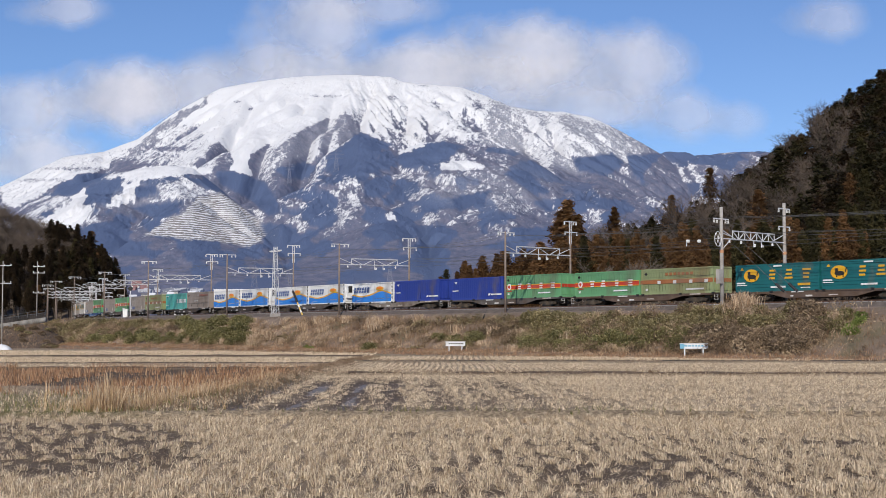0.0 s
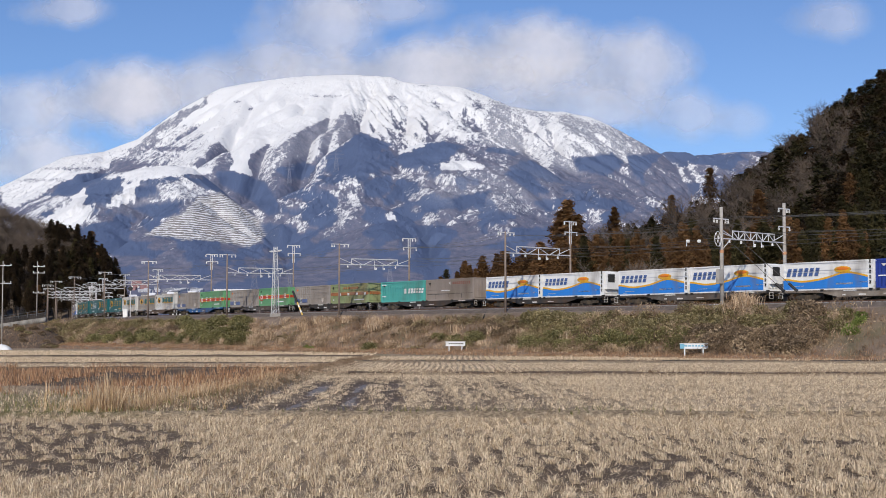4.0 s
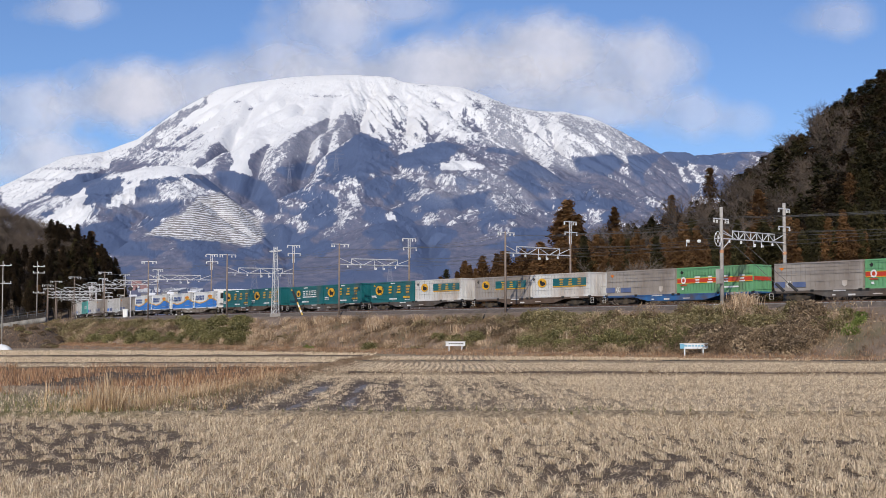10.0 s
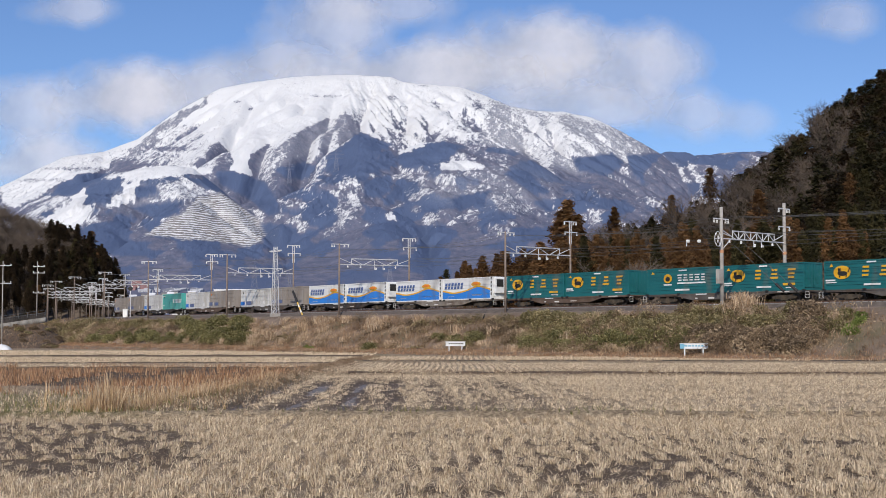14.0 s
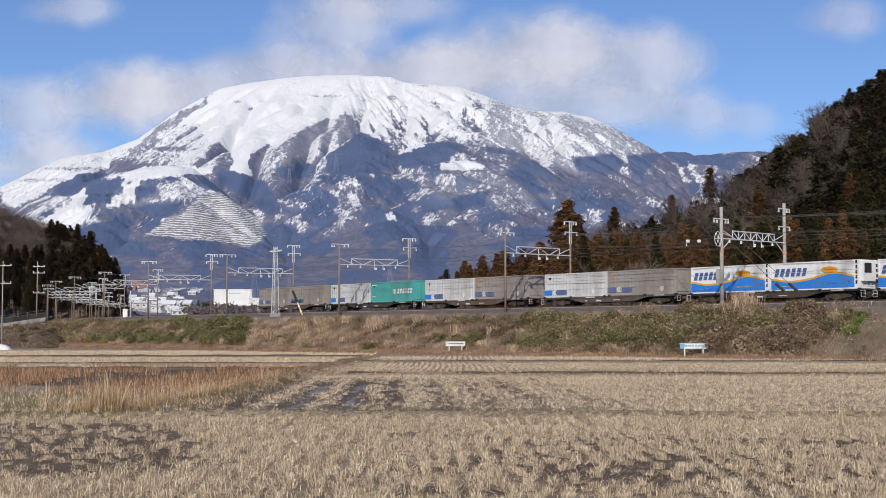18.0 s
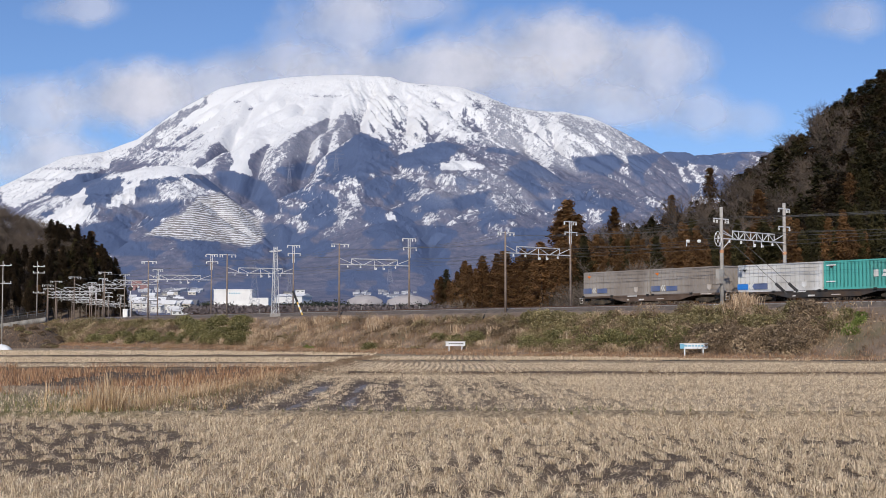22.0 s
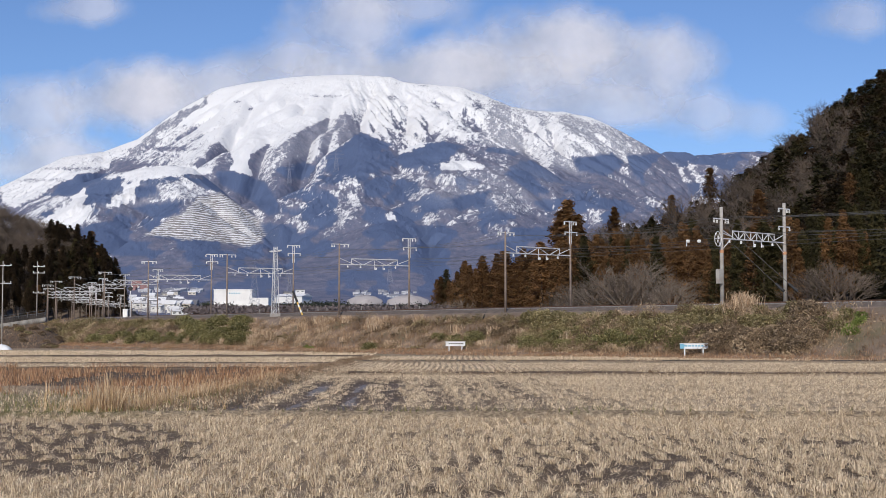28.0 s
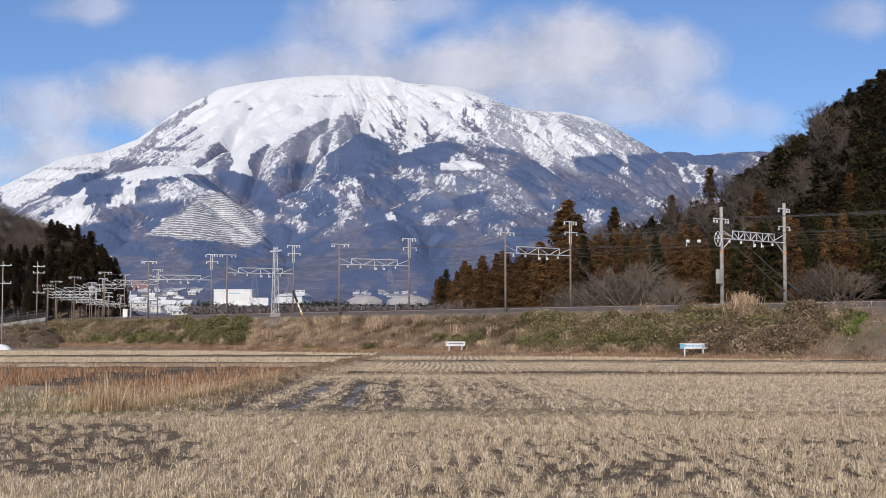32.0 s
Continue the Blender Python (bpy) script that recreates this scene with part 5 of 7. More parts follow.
def reefer():
    root = tagged(new("refrigerated_container"), "white refrigerated container with a blue wave and orange sun", "container", "train containers")
    container_body(root, WHITE, corrugated=False)
    n = 40
    xs = [-END + 0.02 + i * (BOX_L - 0.5) / n for i in range(n + 1)]
    plates("wave_panel", [[(a, 0.12), (b, 0.12), (b, wave_line(b) - 0.09), (a, wave_line(a) - 0.09)] for a, b in zip(xs, xs[1:])], BLUE, root, "bright blue wave")
    plates("wave_stripe", [[(a, wave_line(a) - 0.09), (b, wave_line(b) - 0.09), (b, wave_line(b) + 0.07), (a, wave_line(a) + 0.07)]
                           for a, b in zip(xs, xs[1:])], YELLOW, root, "orange-yellow stripe")
    plates("sun_disc", [oval(1.6, 1.66, 0.85, 0.26)], YELLOW, root, "orange sun")
    plates("sun_core", [oval(1.6, 1.72, 0.6, 0.14)], ORANGE, root, thick=0.018)
    plates("lettering", lettered_bars(-4.2, 1.22, 3.5, 0.66, 6, 0.2), SLATE, root, "slanted slate-blue bars")
    small_marks(root, OLD_WHITE, [(0.9, 0.42, 1.7, 0.13), (3.3, 0.52, 0.7, 0.1), (-3.6, 0.35, 1.2, 0.06), (-3.9, 0.2, 0.5, 0.05)])
    plates("rear_vent", [bar(END - 0.34, 0.4 + i * 0.42, 0.16, 0.28) for i in range(5)], BLACK, root, "black vents")
    bm = bmesh.new()
    box(bm, (END + 0.16, 0, BOX_H / 2 + 0.25), (0.28, 2.1, BOX_H - 0.75))
    unit = part("cooling_unit", bm, WHITE, root)
    bm = bmesh.new()
    box(bm, (END + 0.31, -0.45, 1.7), (0.03, 0.9, 0.8))
    part("grille", bm, BLACK, unit, "black grille")
    bm = bmesh.new()
    for i in range(4):
        box(bm, (END + 0.31, 0.75, 0.65 + i * 0.42), (0.03, 0.3, 0.26))
    part("hatch", bm, BLACK, unit)
    return root


def banded(name, material, band, edge, ink, label):
    root = tagged(new(name), label, "container", "train containers")
    container_body(root, material)
    plates("band", [bar(-END + 0.05, 0.98, BOX_L - 0.1, 0.36)], band, root, "red band")
    for z in (0.92, 1.34) if ink is WHITE else (1.34,):
        plates("band_edge", [bar(-END + 0.05, z, BOX_L - 0.1, 0.06)], edge, root)
    bm = bmesh.new()
    box(bm, (END + 0.03, 0, 1.16), (0.02, BOX_W - 0.2, 0.36))
    part("end_band", bm, band, root)
    sh = []
    if ink is WHITE:
        for i, x in enumerate((-2.3, -0.75, 1.15, 3.0)):
            sh += glyph(x, 0.92, 0.62, i)
        plates("emblem", [oval(-3.7, 1.2, 0.3, 0.32)], WHITE, root, "round white emblem", thick=0.03)
        plates("emblem_core", [oval(-3.7, 1.2, 0.17, 0.18)], RED, root, thick=0.036)
        plates("emblem_base", [bar(-4.1, 0.72, 0.8, 0.1)], RED, root)
        small_marks(root, WHITE, [(1.0, 0.42, 1.9, 0.14), (-3.95, 0.35, 0.25, 0.2)])
    else:
        for x in (-2.4, -0.4, 1.6, 3.5):
            sh.append(bar(x, 0.95, 0.4, 0.3))
        plates("faded_lettering", [bar(-1.4 + i * 0.52, 1.72, 0.36, 0.26) for i in range(7)], RUST_BAND, root)
        small_marks(root, PALE, [(1.2, 0.32, 2.2, 0.15), (-3.95, 0.35, 0.25, 0.2)])
    plates("lettering", sh, ink, root, "white block characters", thick=0.03)
    plates("hazard_mark", [[(-3.9, 1.75), (-3.7, 1.92), (-3.9, 2.1), (-4.1, 1.92)]], BLACK, root)
    return root


def parcel(name, material, eco, label):
    root = tagged(new(name), label, "container", "train containers")
    container_body(root, material, corrugated=False)
    bm = bmesh.new()
    for i in range(7):
        box(bm, (0, SIDE + 0.03, 0.4 + i * 0.28), (BOX_L - 0.3, 0.04, 0.03))
    part("side_groove", bm, material, root)
    if eco:
        plates("emblem", [oval(-1.9, 1.45, 0.52, 0.42)], YELLOW, root, "orange oval emblem")
        plates("emblem_core", [oval(-1.9, 1.4, 0.3, 0.22)], BLACK, root, thick=0.018)
        sh = []
        for i in range(5):
            sh += glyph(-0.7 + i * 0.72, 1.2, 0.6, i)
        plates("lettering", sh, WHITE, root, "white block characters")
        small_marks(root, WHITE, [(-0.7, 0.92, 3.5, 0.14), (-2.4, 0.82, 1.0, 0.12), (-1.0, 0.3, 1.8, 0.16), (-0.5, 2.1, 1.0, 0.12)])
    else:
        plates("emblem", [oval(-2.75, 1.42, 0.85, 0.56)], YELLOW, root, "orange oval emblem")
        plates("emblem_core", [oval(-2.7, 1.32, 0.5, 0.2), bar(-3.15, 1.4, 0.3, 0.36), bar(-2.2, 1.4, 0.12, 0.4, 0.15), bar(-3.05, 1.0, 0.12, 0.3),
                               bar(-2.4, 1.0, 0.12, 0.3)], BLACK, root, "dark figure", thick=0.018)
        sh = []
        for i, x in enumerate((-0.9, 0.9, 2.75)):
            sh += glyph(x, 1.05, 0.85, 10 + i)
        plates("lettering", sh, YELLOW, root, "yellow block characters")
        small_marks(root, WHITE, [(-0.6, 0.3, 1.6, 0.15), (-4.4, 0.72, 0.95, 0.13), (-4.4, 0.56, 1.1, 0.07), (-0.3, 2.12, 0.9, 0.13), (2.6, 0.22, 1.0, 0.08)])
        plates("small_lettering", [bar(2.3, 0.45, 1.3, 0.2)], YELLOW, root)
    plates("hazard_mark", [[(-4.0, 1.9), (-3.6, 1.9), (-3.8, 2.15)]], YELLOW, root)
    return root


def parcel_panelled(name, material, label):
    root = tagged(new(name), label, "container", "train containers")
    container_body(root, material, corrugated=False, grid=18)
    plates("emblem", [oval(-2.7, 1.5, 0.68, 0.46)], YELLOW, root, "orange oval emblem")
    plates("emblem_core", [oval(-2.6, 1.4, 0.4, 0.2), bar(-3.0, 1.45, 0.3, 0.3)], BLACK, root, "dark figure", thick=0.018)
    plates("name_panel", [bar(-1.0, 1.12, 5.0, 0.76)], TEAL, root, "teal panel")
    plates("panel_stripe", [bar(-1.0, 1.0, 5.0, 0.1)], YELLOW, root)
    plates("lettering", sum([glyph(x, 1.2, 0.6, i) for i, x in enumerate((0.0, 1.35, 2.7))], []), YELLOW, root, "yellow block characters", thick=0.02)
    plates("hazard_mark", [[(-4.2, 1.9), (-4.0, 1.7), (-3.8, 1.9), (-4.0, 2.1)]], SEAM, root)
    return root


def plain_box(name, material, label, ink, spots, grid=None, hazard=None):
    root = tagged(new(name), label, "container", "train containers")
    container_body(root, material, corrugated=grid is None, grid=grid)
    for k, (mat_, shapes) in enumerate(spots):
        plates("marking", shapes, mat_, root, thick=0.012 + 0.003 * k)
    if hazard:
        plates("hazard_mark", [[(-4.0, 2.0), (-3.75, 1.75), (-3.5, 2.0)]], hazard, root)
    return root


def lettered_bars(x, z, w, h, n, lean):
    out = []
    for i in range(n):
        a, k = x + i * w / n, w / n
        out += [bar(a, z, k * 0.66, h * 0.44, lean * 0.44), bar(a + lean * 0.54, z + h * 0.54, k * 0.66, h * 0.46, lean * 0.46)]
    return out


def chevrons(x, z):
    return [[(x + k, z + 0.27), (x + k + 0.22, z + 0.54), (x + k + 0.34, z + 0.54), (x + k + 0.14, z + 0.27), (x + k + 0.34, z), (x + k + 0.22, z)] for k in (0, 0.24)]


SHIELD = [(2.5, 0.75), (3.0, 0.75), (2.98, 0.4), (2.75, 0.2), (2.52, 0.4)]
FADED_BLUE = paint("faded_blue_patch", (0.13, 0.18, 0.36), 0.4, (0.28, 0.26, 0.25), 0.5)
maker = {
    "W": reefer,
    "N": lambda: plain_box("freight_container", NAVY, "navy blue steel freight container", WHITE,
                           [(WHITE, [bar(2.0, 0.42, 0.3, 0.2, 0.1), bar(2.5, 0.44, 1.8, 0.15), bar(-4.3, 0.98, 1.0, 0.1)])], hazard=OLD_WHITE),
    "G": lambda: banded("freight_container", GREEN, RED, YELLOW, WHITE, "green freight container with a red band and white characters"),
    "O": lambda: banded("freight_container", OLIVE, RUST_BAND, DULL_YELLOW, PALE, "faded olive freight container with a rusty band"),
    "Y": lambda: parcel("freight_container", TEAL, False, "dark teal freight container with an orange oval emblem"),
    "E": lambda: parcel("freight_container", TEAL, True, "dark teal freight container with white characters"),
    "Z": lambda: plain_box("freight_container", MINT, "turquoise freight container with white slanted lettering", WHITE,
                           [(WHITE, lettered_bars(1.2, 0.95, 3.2, 0.55, 6, 0.14) + [bar(0.4, 0.95, 0.45, 0.55)] + [bar(-4.3, 0.62, 0.9, 0.1), bar(-4.3, 1.98, 1.0, 0.1)])],
                           hazard=BLACK),
    "B": lambda: plain_box("freight_container", BROWN, "weathered brown-grey freight container", WHITE,
                           [(DULL_RED, lettered_bars(0.6, 1.75, 3.4, 0.28, 9, 0.02)), (PALE, [[(0.2, 1.75), (-0.1, 1.9), (0.2, 2.05)], bar(-1.5, 1.05, 1.6, 0.1)]),
                            (SEAM, [bar(-4.3, 0.72, 8.6, 0.03), bar(-2.6, 0.2, 0.04, 0.5), bar(-0.1, 0.2, 0.04, 0.5), bar(2.3, 0.2, 0.04, 0.5)])], hazard=BLACK),
    "D": lambda: plain_box("freight_container", GREY, "dusty grey panelled freight container with a faded blue patch", WHITE,
                           [(FADED_BLUE, [bar(-4.6, 0.3, 1.2, 0.5), bar(-2.6, 0.3, 1.4, 0.45)]), (OLD_WHITE, chevrons(-3.3, 0.3)), (OLD_WHITE, [SHIELD])], grid=18, hazard=ORANGE),
    "P": lambda: plain_box("freight_container", PALE, "pale grey panelled freight container with a blue patch", WHITE,
                           [(BLUE, [bar(-4.6, 0.22, 1.2, 0.5)]), (FADED_BLUE, [bar(-2.9, 0.22, 1.7, 0.5)]), (WHITE, chevrons(-3.3, 0.22) + [SHIELD])], grid=18, hazard=BLACK),
    "H": lambda: parcel_panelled("freight_container", OLD_WHITE, "stained white freight container with a teal name panel"),
    "K": lambda: parcel_panelled("freight_container", GREY, "dusty grey freight container with a teal name panel"),
}


def wagon(paint_):
    root = tagged(new("flat_wagon"), "flat container wagon with fishbelly sills and two bogies", "wagon", "train wagons")
    bm = bmesh.new()
    box(bm, (0, 0, 0.93), (19.3, 2.5, 0.12))
    for x in range(-9, 10, 2):
        box(bm, (x, 0, 0.83), (0.12, 2.3, 0.1))
    part("deck", bm, paint_, root)
    for y in (-1.18, 1.18):
        bm = bmesh.new()
        slab(bm, [(-9.6, 0.985), (-9.6, 0.82), (-5.4, 0.78), (-3.6, 0.40), (3.6, 0.40), (5.4, 0.78), (9.6, 0.82), (9.6, 0.985)], y - 0.05, 0.1)
        sill = part("side_sill", bm, paint_, root)
        for x, w, z, h in ((-1.2, 0.7, 0.55, 0.14), (1.3, 0.9, 0.58, 0.08), (-3.0, 0.3, 0.56, 0.1)):
            bm = bmesh.new()
            box(bm, (x, y + math.copysign(0.056, y), z), (w, 0.014, h))
            part("stencil", bm, OLD_WHITE, sill, "pale stencilled mark")
        for x in (-9.2, -5.2, -0.35, 0.35, 5.2, 9.2):
            bm = bmesh.new()
            box(bm, (x, y + math.copysign(0.07, y), 0.98), (0.32, 0.12, 0.16))
            part("container_lock", bm, BLACK, sill)
        for x in (-2.4, 7.0):
            bm = bmesh.new()
            box(bm, (x, y + math.copysign(0.06, y), 0.91), (1.3, 0.03, 0.1))
            part("deck_label", bm, OLD_WHITE, sill, "white label strip")
    for x in (-6.9, 6.9):
        bm = bmesh.new()
        for y in (-0.98, 0.98):
            slab(bm, [(x - 1.35, 0.5), (x - 1.25, 0.32), (x - 0.5, 0.28), (x - 0.35, 0.14), (x + 0.35, 0.14), (x + 0.5, 0.28), (x + 1.25, 0.32), (x + 1.35, 0.5),
                      (x + 0.55, 0.62), (x - 0.55, 0.62)], y - 0.06, 0.12)
            for k in (-0.95, 0.95):
                box(bm, (x + k, y * 1.07, 0.43), (0.28, 0.2, 0.26))
            for k in (-0.2, 0, 0.2):
                rod(bm, (x + k, y * 1.08, 0.2), (x + k, y * 1.08, 0.52), 0.07, n=8)
        box(bm, (x, 0, 0.45), (0.5, 2.0, 0.3))
        bogie = part("bogie", bm, BOGIE, root)
        for k in (-0.95, 0.95):
            bm = bmesh.new()
            for y in (-0.56, 0.56):
                rod(bm, (0, y - 0.06, 0), (0, y + 0.06, 0), WHEEL_R, n=20)
                rod(bm, (0, y - 0.09, 0), (0, y + 0.09, 0), 0.1, n=10)
                for i in range(3):
                    a = 2 * math.pi * i / 3
                    rod(bm, (0.27 * math.cos(a), y - 0.07, 0.27 * math.sin(a)), (0.27 * math.cos(a), y + 0.07, 0.27 * math.sin(a)), 0.05, n=6)
            rod(bm, (0, -0.6, 0), (0, 0.6, 0), 0.08, n=8)
            axle = part("wheelset", bm, WHEEL, bogie)
            axle.matrix_basis = pose(x + k, 0, WHEEL_R)
    for x in (-1, 1):
        bm = bmesh.new()
        rod(bm, (x * 9.6, 0, 0.72), (x * 10.18, 0, 0.72), 0.11, n=8)
        box(bm, (x * 10.05, 0, 0.72), (0.26, 0.34, 0.3))
        part("coupler", bm, BLACK, root)
        bm = bmesh.new()
        y = -1.24
        for k in (0, 0.4):
            rod(bm, (x * 9.35 + k * x, y, 0.32), (x * 9.35 + k * x, y, 0.86), 0.016)
        for z in (0.34, 0.6, 0.84):
            rod(bm, (x * 9.35, y, z), (x * 9.35 + 0.4 * x, y, z), 0.016)
        part("step", bm, OLD_WHITE, root, "pale shunter's step")
    return root


# from the last wagon to the first: rear load, front load, chassis tone, shift along the train in metres
CONSIST = [("D", "D", 1, .25), ("P", "Z", 2, -.3), ("P", "D", 1, -.2), ("P", "D", 0, .1), ("W", "W", 2, -.1), ("W", "W", 4, -.35), ("Y", "Y", 1, -.3),
           ("E", "Y", 0, 0), ("Y", "H", 0, 0), ("K", "H", 1, 0), ("D", "G", 3, .2), ("D", "G", 0, .45), ("D", "O", 2, 0), ("Z", "B", 2, .4),
           ("W", "W", 2, .3), ("W", "W", 0, .2), ("W", "N", 4, -.2), ("N", "G", 0, -.2), ("G", "O", 1, -.35), ("Y", "Y", 1, .15)]
MOVING = []


def build_train():
    wagons, boxes = {}, {}
    for k, (rear, front, tone, shift) in enumerate(CONSIST):
        w = copy_thing(wagons[tone], Matrix()) if tone in wagons else wagons.setdefault(tone, wagon(CHASSIS[tone]))
        s0 = WAGON * (k - 10) - SPEED * 11 + shift + 9.22
        MOVING.append((w, s0, Matrix()))
        for load, x in ((rear, -END - 0.11), (front, END + 0.11)):
            if load == "W":
                x -= 0.05
            b = copy_thing(boxes[load], Matrix()) if load in boxes else boxes.setdefault(load, maker[load]())
            MOVING.append((b, s0, pose(x, 0, 0.99)))


build_train()


# ---- overhead line ----
CONCRETE = surface("pole_concrete", (0.30, 0.28, 0.26), (0.46, 0.44, 0.41), 1.5, 0.9, fine=20, bump=0.2, dirt=(0.24, 0.19, 0.15), dirt_amount=0.3)
OLD_POLE = surface("weathered_pole", (0.16, 0.12, 0.10), (0.30, 0.24, 0.20), 1.5, 0.9, fine=20, bump=0.2)
GALV = surface("galvanised_steel", (0.55, 0.55, 0.56), (0.74, 0.74, 0.74), 3.0, 0.5, 0.2, 0.05)
GLAZE = surface("white_insulator", (0.78, 0.78, 0.76), (0.88, 0.88, 0.86), 8.0, 0.2, 0.0, 0.0)
WIRE = surface("wire", (0.07, 0.07, 0.07), (0.16, 0.155, 0.15), 2.0, 0.6, 0.4, 0.0)
POLE_BAND = surface("orange_band", (0.45, 0.20, 0.10), (0.6, 0.3, 0.16), 4.0, 0.8)
GUARD_YELLOW = surface("yellow_guard", (0.65, 0.42, 0.08), (0.8, 0.55, 0.14), 4.0, 0.6)
RUBBER = surface("black_sleeve", (0.01, 0.01, 0.012), (0.03, 0.03, 0.032), 4.0, 0.7)


def s_where(px, n):
    """Where along the line a thing n metres to the side is seen at that picture column (near branch of the bend)."""
    best, found = 1e9, 0.0
    for s in np.arange(-214, 44, 0.25):
        p = line_at(s, n)
        e = abs(784 + FOCAL * p.x / p.y - px)
        if e < best:
            best, found = e, s
    return found


def insulator(bm, p, r=0.1):
    x, y, z = p
    for k in range(3):
        rod(bm, (x, y, z - 0.08 * k - 0.05), (x, y, z - 0.08 * k), r, r * 0.6, 8)


def cross_arm(root, pole, x, z, half, spots, steel, m):
    """A steel arm across a pole top with hanging insulators; lies along x of the portal's own space."""
    bm = bmesh.new()
    box(bm, (x, 0, z), (2 * half, 0.09, 0.09))
    arm = part("cross_arm", bm, steel, pole)
    for k in spots:
        bm = bmesh.new()
        rod(bm, (x + k, 0, z), (x + k, 0, z - 0.12), 0.025)
        insulator(bm, (x + k, 0, z - 0.12), 0.11)
        part("insulator", bm, GLAZE, arm, "white porcelain insulator")


def portal(front, rear, front_top, rear_top, pole_mat, radius, style=0, truss=True):
    """A pair of poles astride the tracks with a lattice beam between them. front, rear: places of the pole feet."""
    root = tagged(new("catenary_portal"), "railway catenary portal with a white lattice beam", "catenary portal", "catenary portals")
    d = rear - front
    turn = math.atan2(d.y, d.x)
    L = math.hypot(d.x, d.y)
    base = min(front.z, rear.z)
    root.matrix_basis = Matrix.Translation((front.x, front.y, base)) @ Matrix.Rotation(turn, 4, "Z")
    bm = bmesh.new()
    rod(bm, (0, 0, -0.4), (0, 0, front_top - base), radius, radius * 0.72, 12)
    fp = part("pole", bm, pole_mat, root, flat=False)
    bm = bmesh.new()
    rod(bm, (L, 0, -0.4), (L, 0, rear_top - base - (0.0 if style == 1 else 1.2)), radius, radius * 0.72, 12)
    rp = part("pole", bm, pole_mat, root, flat=False)
    lower, upper = 5.35 + 0.62, 6.05 + 0.62
    if style == 1:
        bm = bmesh.new()
        rod(bm, (0, 0, 4.75), (0, 0, 5.0), radius * 1.0, radius * 1.0, 12)
        part("band", bm, POLE_BAND, fp, "orange band")
        bm = bmesh.new()
        rod(bm, (L, 0, 4.95), (L, 0, 5.2), radius, radius, 12)
        part("band", bm, POLE_BAND, rp, "orange band")
        bm = bmesh.new()
        box(bm, (-0.42, -0.05, 2.75), (0.5, 0.35, 1.2))
        box(bm, (-0.2, 0, 2.75), (0.2, 0.1, 0.1))
        part("switch_box", bm, CONCRETE, fp, "pale grey switch box")
    if truss:
        a, b = 0.17 * L, 0.83 * L
        bm = bmesh.new()
        rod(bm, (0, 0, lower), (L, 0, lower + 0.02), 0.055, n=6)
        part("lower_chord", bm, GALV, root, "white lattice beam")
        bm = bmesh.new()
        rod(bm, (a, 0, upper), (b, 0, upper), 0.055, n=6)
        part("upper_chord", bm, GALV, root)
        segs = [((0, lower + 0.75), (a * 1.3, lower)), ((L, lower + 0.75), (L - a * 1.3, lower))]
        k = 4 if style != 1 else 7
        for i in range(k):
            x0, x1 = a + (b - a) * i / k, a + (b - a) * (i + 1) / k
            segs.append(((x0, upper if i % 2 == 0 else lower), (x1, lower if i % 2 == 0 else upper)))
            if i % 2 == 0 or style == 1:
                segs.append(((x0, upper), (x0, lower)))
        segs.append(((b, upper), (b, lower)))
        if style == 1:
            segs += [((0, lower - 1.0), (1.3, lower)), ((L, lower - 1.0), (L - 1.3, lower)), ((0, lower + 0.5), (1.2, lower + 0.25))]
        for (xa, za), (xb, zb) in segs:
            bm = bmesh.new()
            rod(bm, (xa, 0, za), (xb, 0, zb), 0.042, n=5)
            part("brace", bm, GALV, root)
        for x in (0.5 * L, 0.62 * L):
            bm = bmesh.new()
            rod(bm, (x, 0, lower), (x, 0, lower - 0.55), 0.04)
            hang = part("drop_bracket", bm, GALV, root)
            bm = bmesh.new()
            insulator(bm, (x + 0.18, 0, lower - 0.3), 0.12)
            rod(bm, (x, 0, lower - 0.3), (x + 0.18, 0, lower - 0.3), 0.02)
            part("insulator", bm, GLAZE, hang, "white porcelain insulator")
        for x in (0.12 * L, 0.3 * L, 0.8 * L):
            bm = bmesh.new()
            rod(bm, (x, 0, lower), (x, 0, lower - 0.15), 0.02)
            insulator(bm, (x, 0, lower - 0.12), 0.12)
            part("insulator", bm, GLAZE, root, "white porcelain insulator")
    ft, rt = front_top - base, rear_top - base
    if style == 1:
        cross_arm(root, fp, 0, ft - 1.0, 1.05, (-1.0, -0.6, 0.6, 0.95), GALV, None)
        cross_arm(root, rp, L, rt - 0.5, 0.85, (-0.8, 0.4, 0.8), GALV, None)
        cross_arm(root, rp, L, rt - 2.1, 0.85, (-0.8, 0.8), GALV, None)
        bm = bmesh.new()
        n = 16
        for i in range(n):
            p = [(-0.95 + 0.5 * math.cos(a_) * 0.9, -0.35, lower - 0.1 + 0.62 * math.sin(a_)) for a_ in (2 * math.pi * i / n, 2 * math.pi * (i + 1) / n)]
            rod(bm, p[0], p[1], 0.035, n=4)
        for i in range(3):
            a_ = math.pi * i / 3
            rod(bm, (-0.95 - 0.45 * math.cos(a_), -0.35, lower - 0.1 - 0.6 * math.sin(a_)), (-0.95 + 0.45 * math.cos(a_), -0.35, lower - 0.1 + 0.6 * math.sin(a_)), 0.025, n=4)
        rod(bm, (-0.95, -0.35, lower - 0.1), (0, 0, lower + 0.15), 0.05)
        rod(bm, (-0.95, -0.3, lower - 0.7), (0, 0, lower - 0.65), 0.04)
        part("tension_wheel", bm, GALV, fp, "grey wire tensioning wheel")
    else:
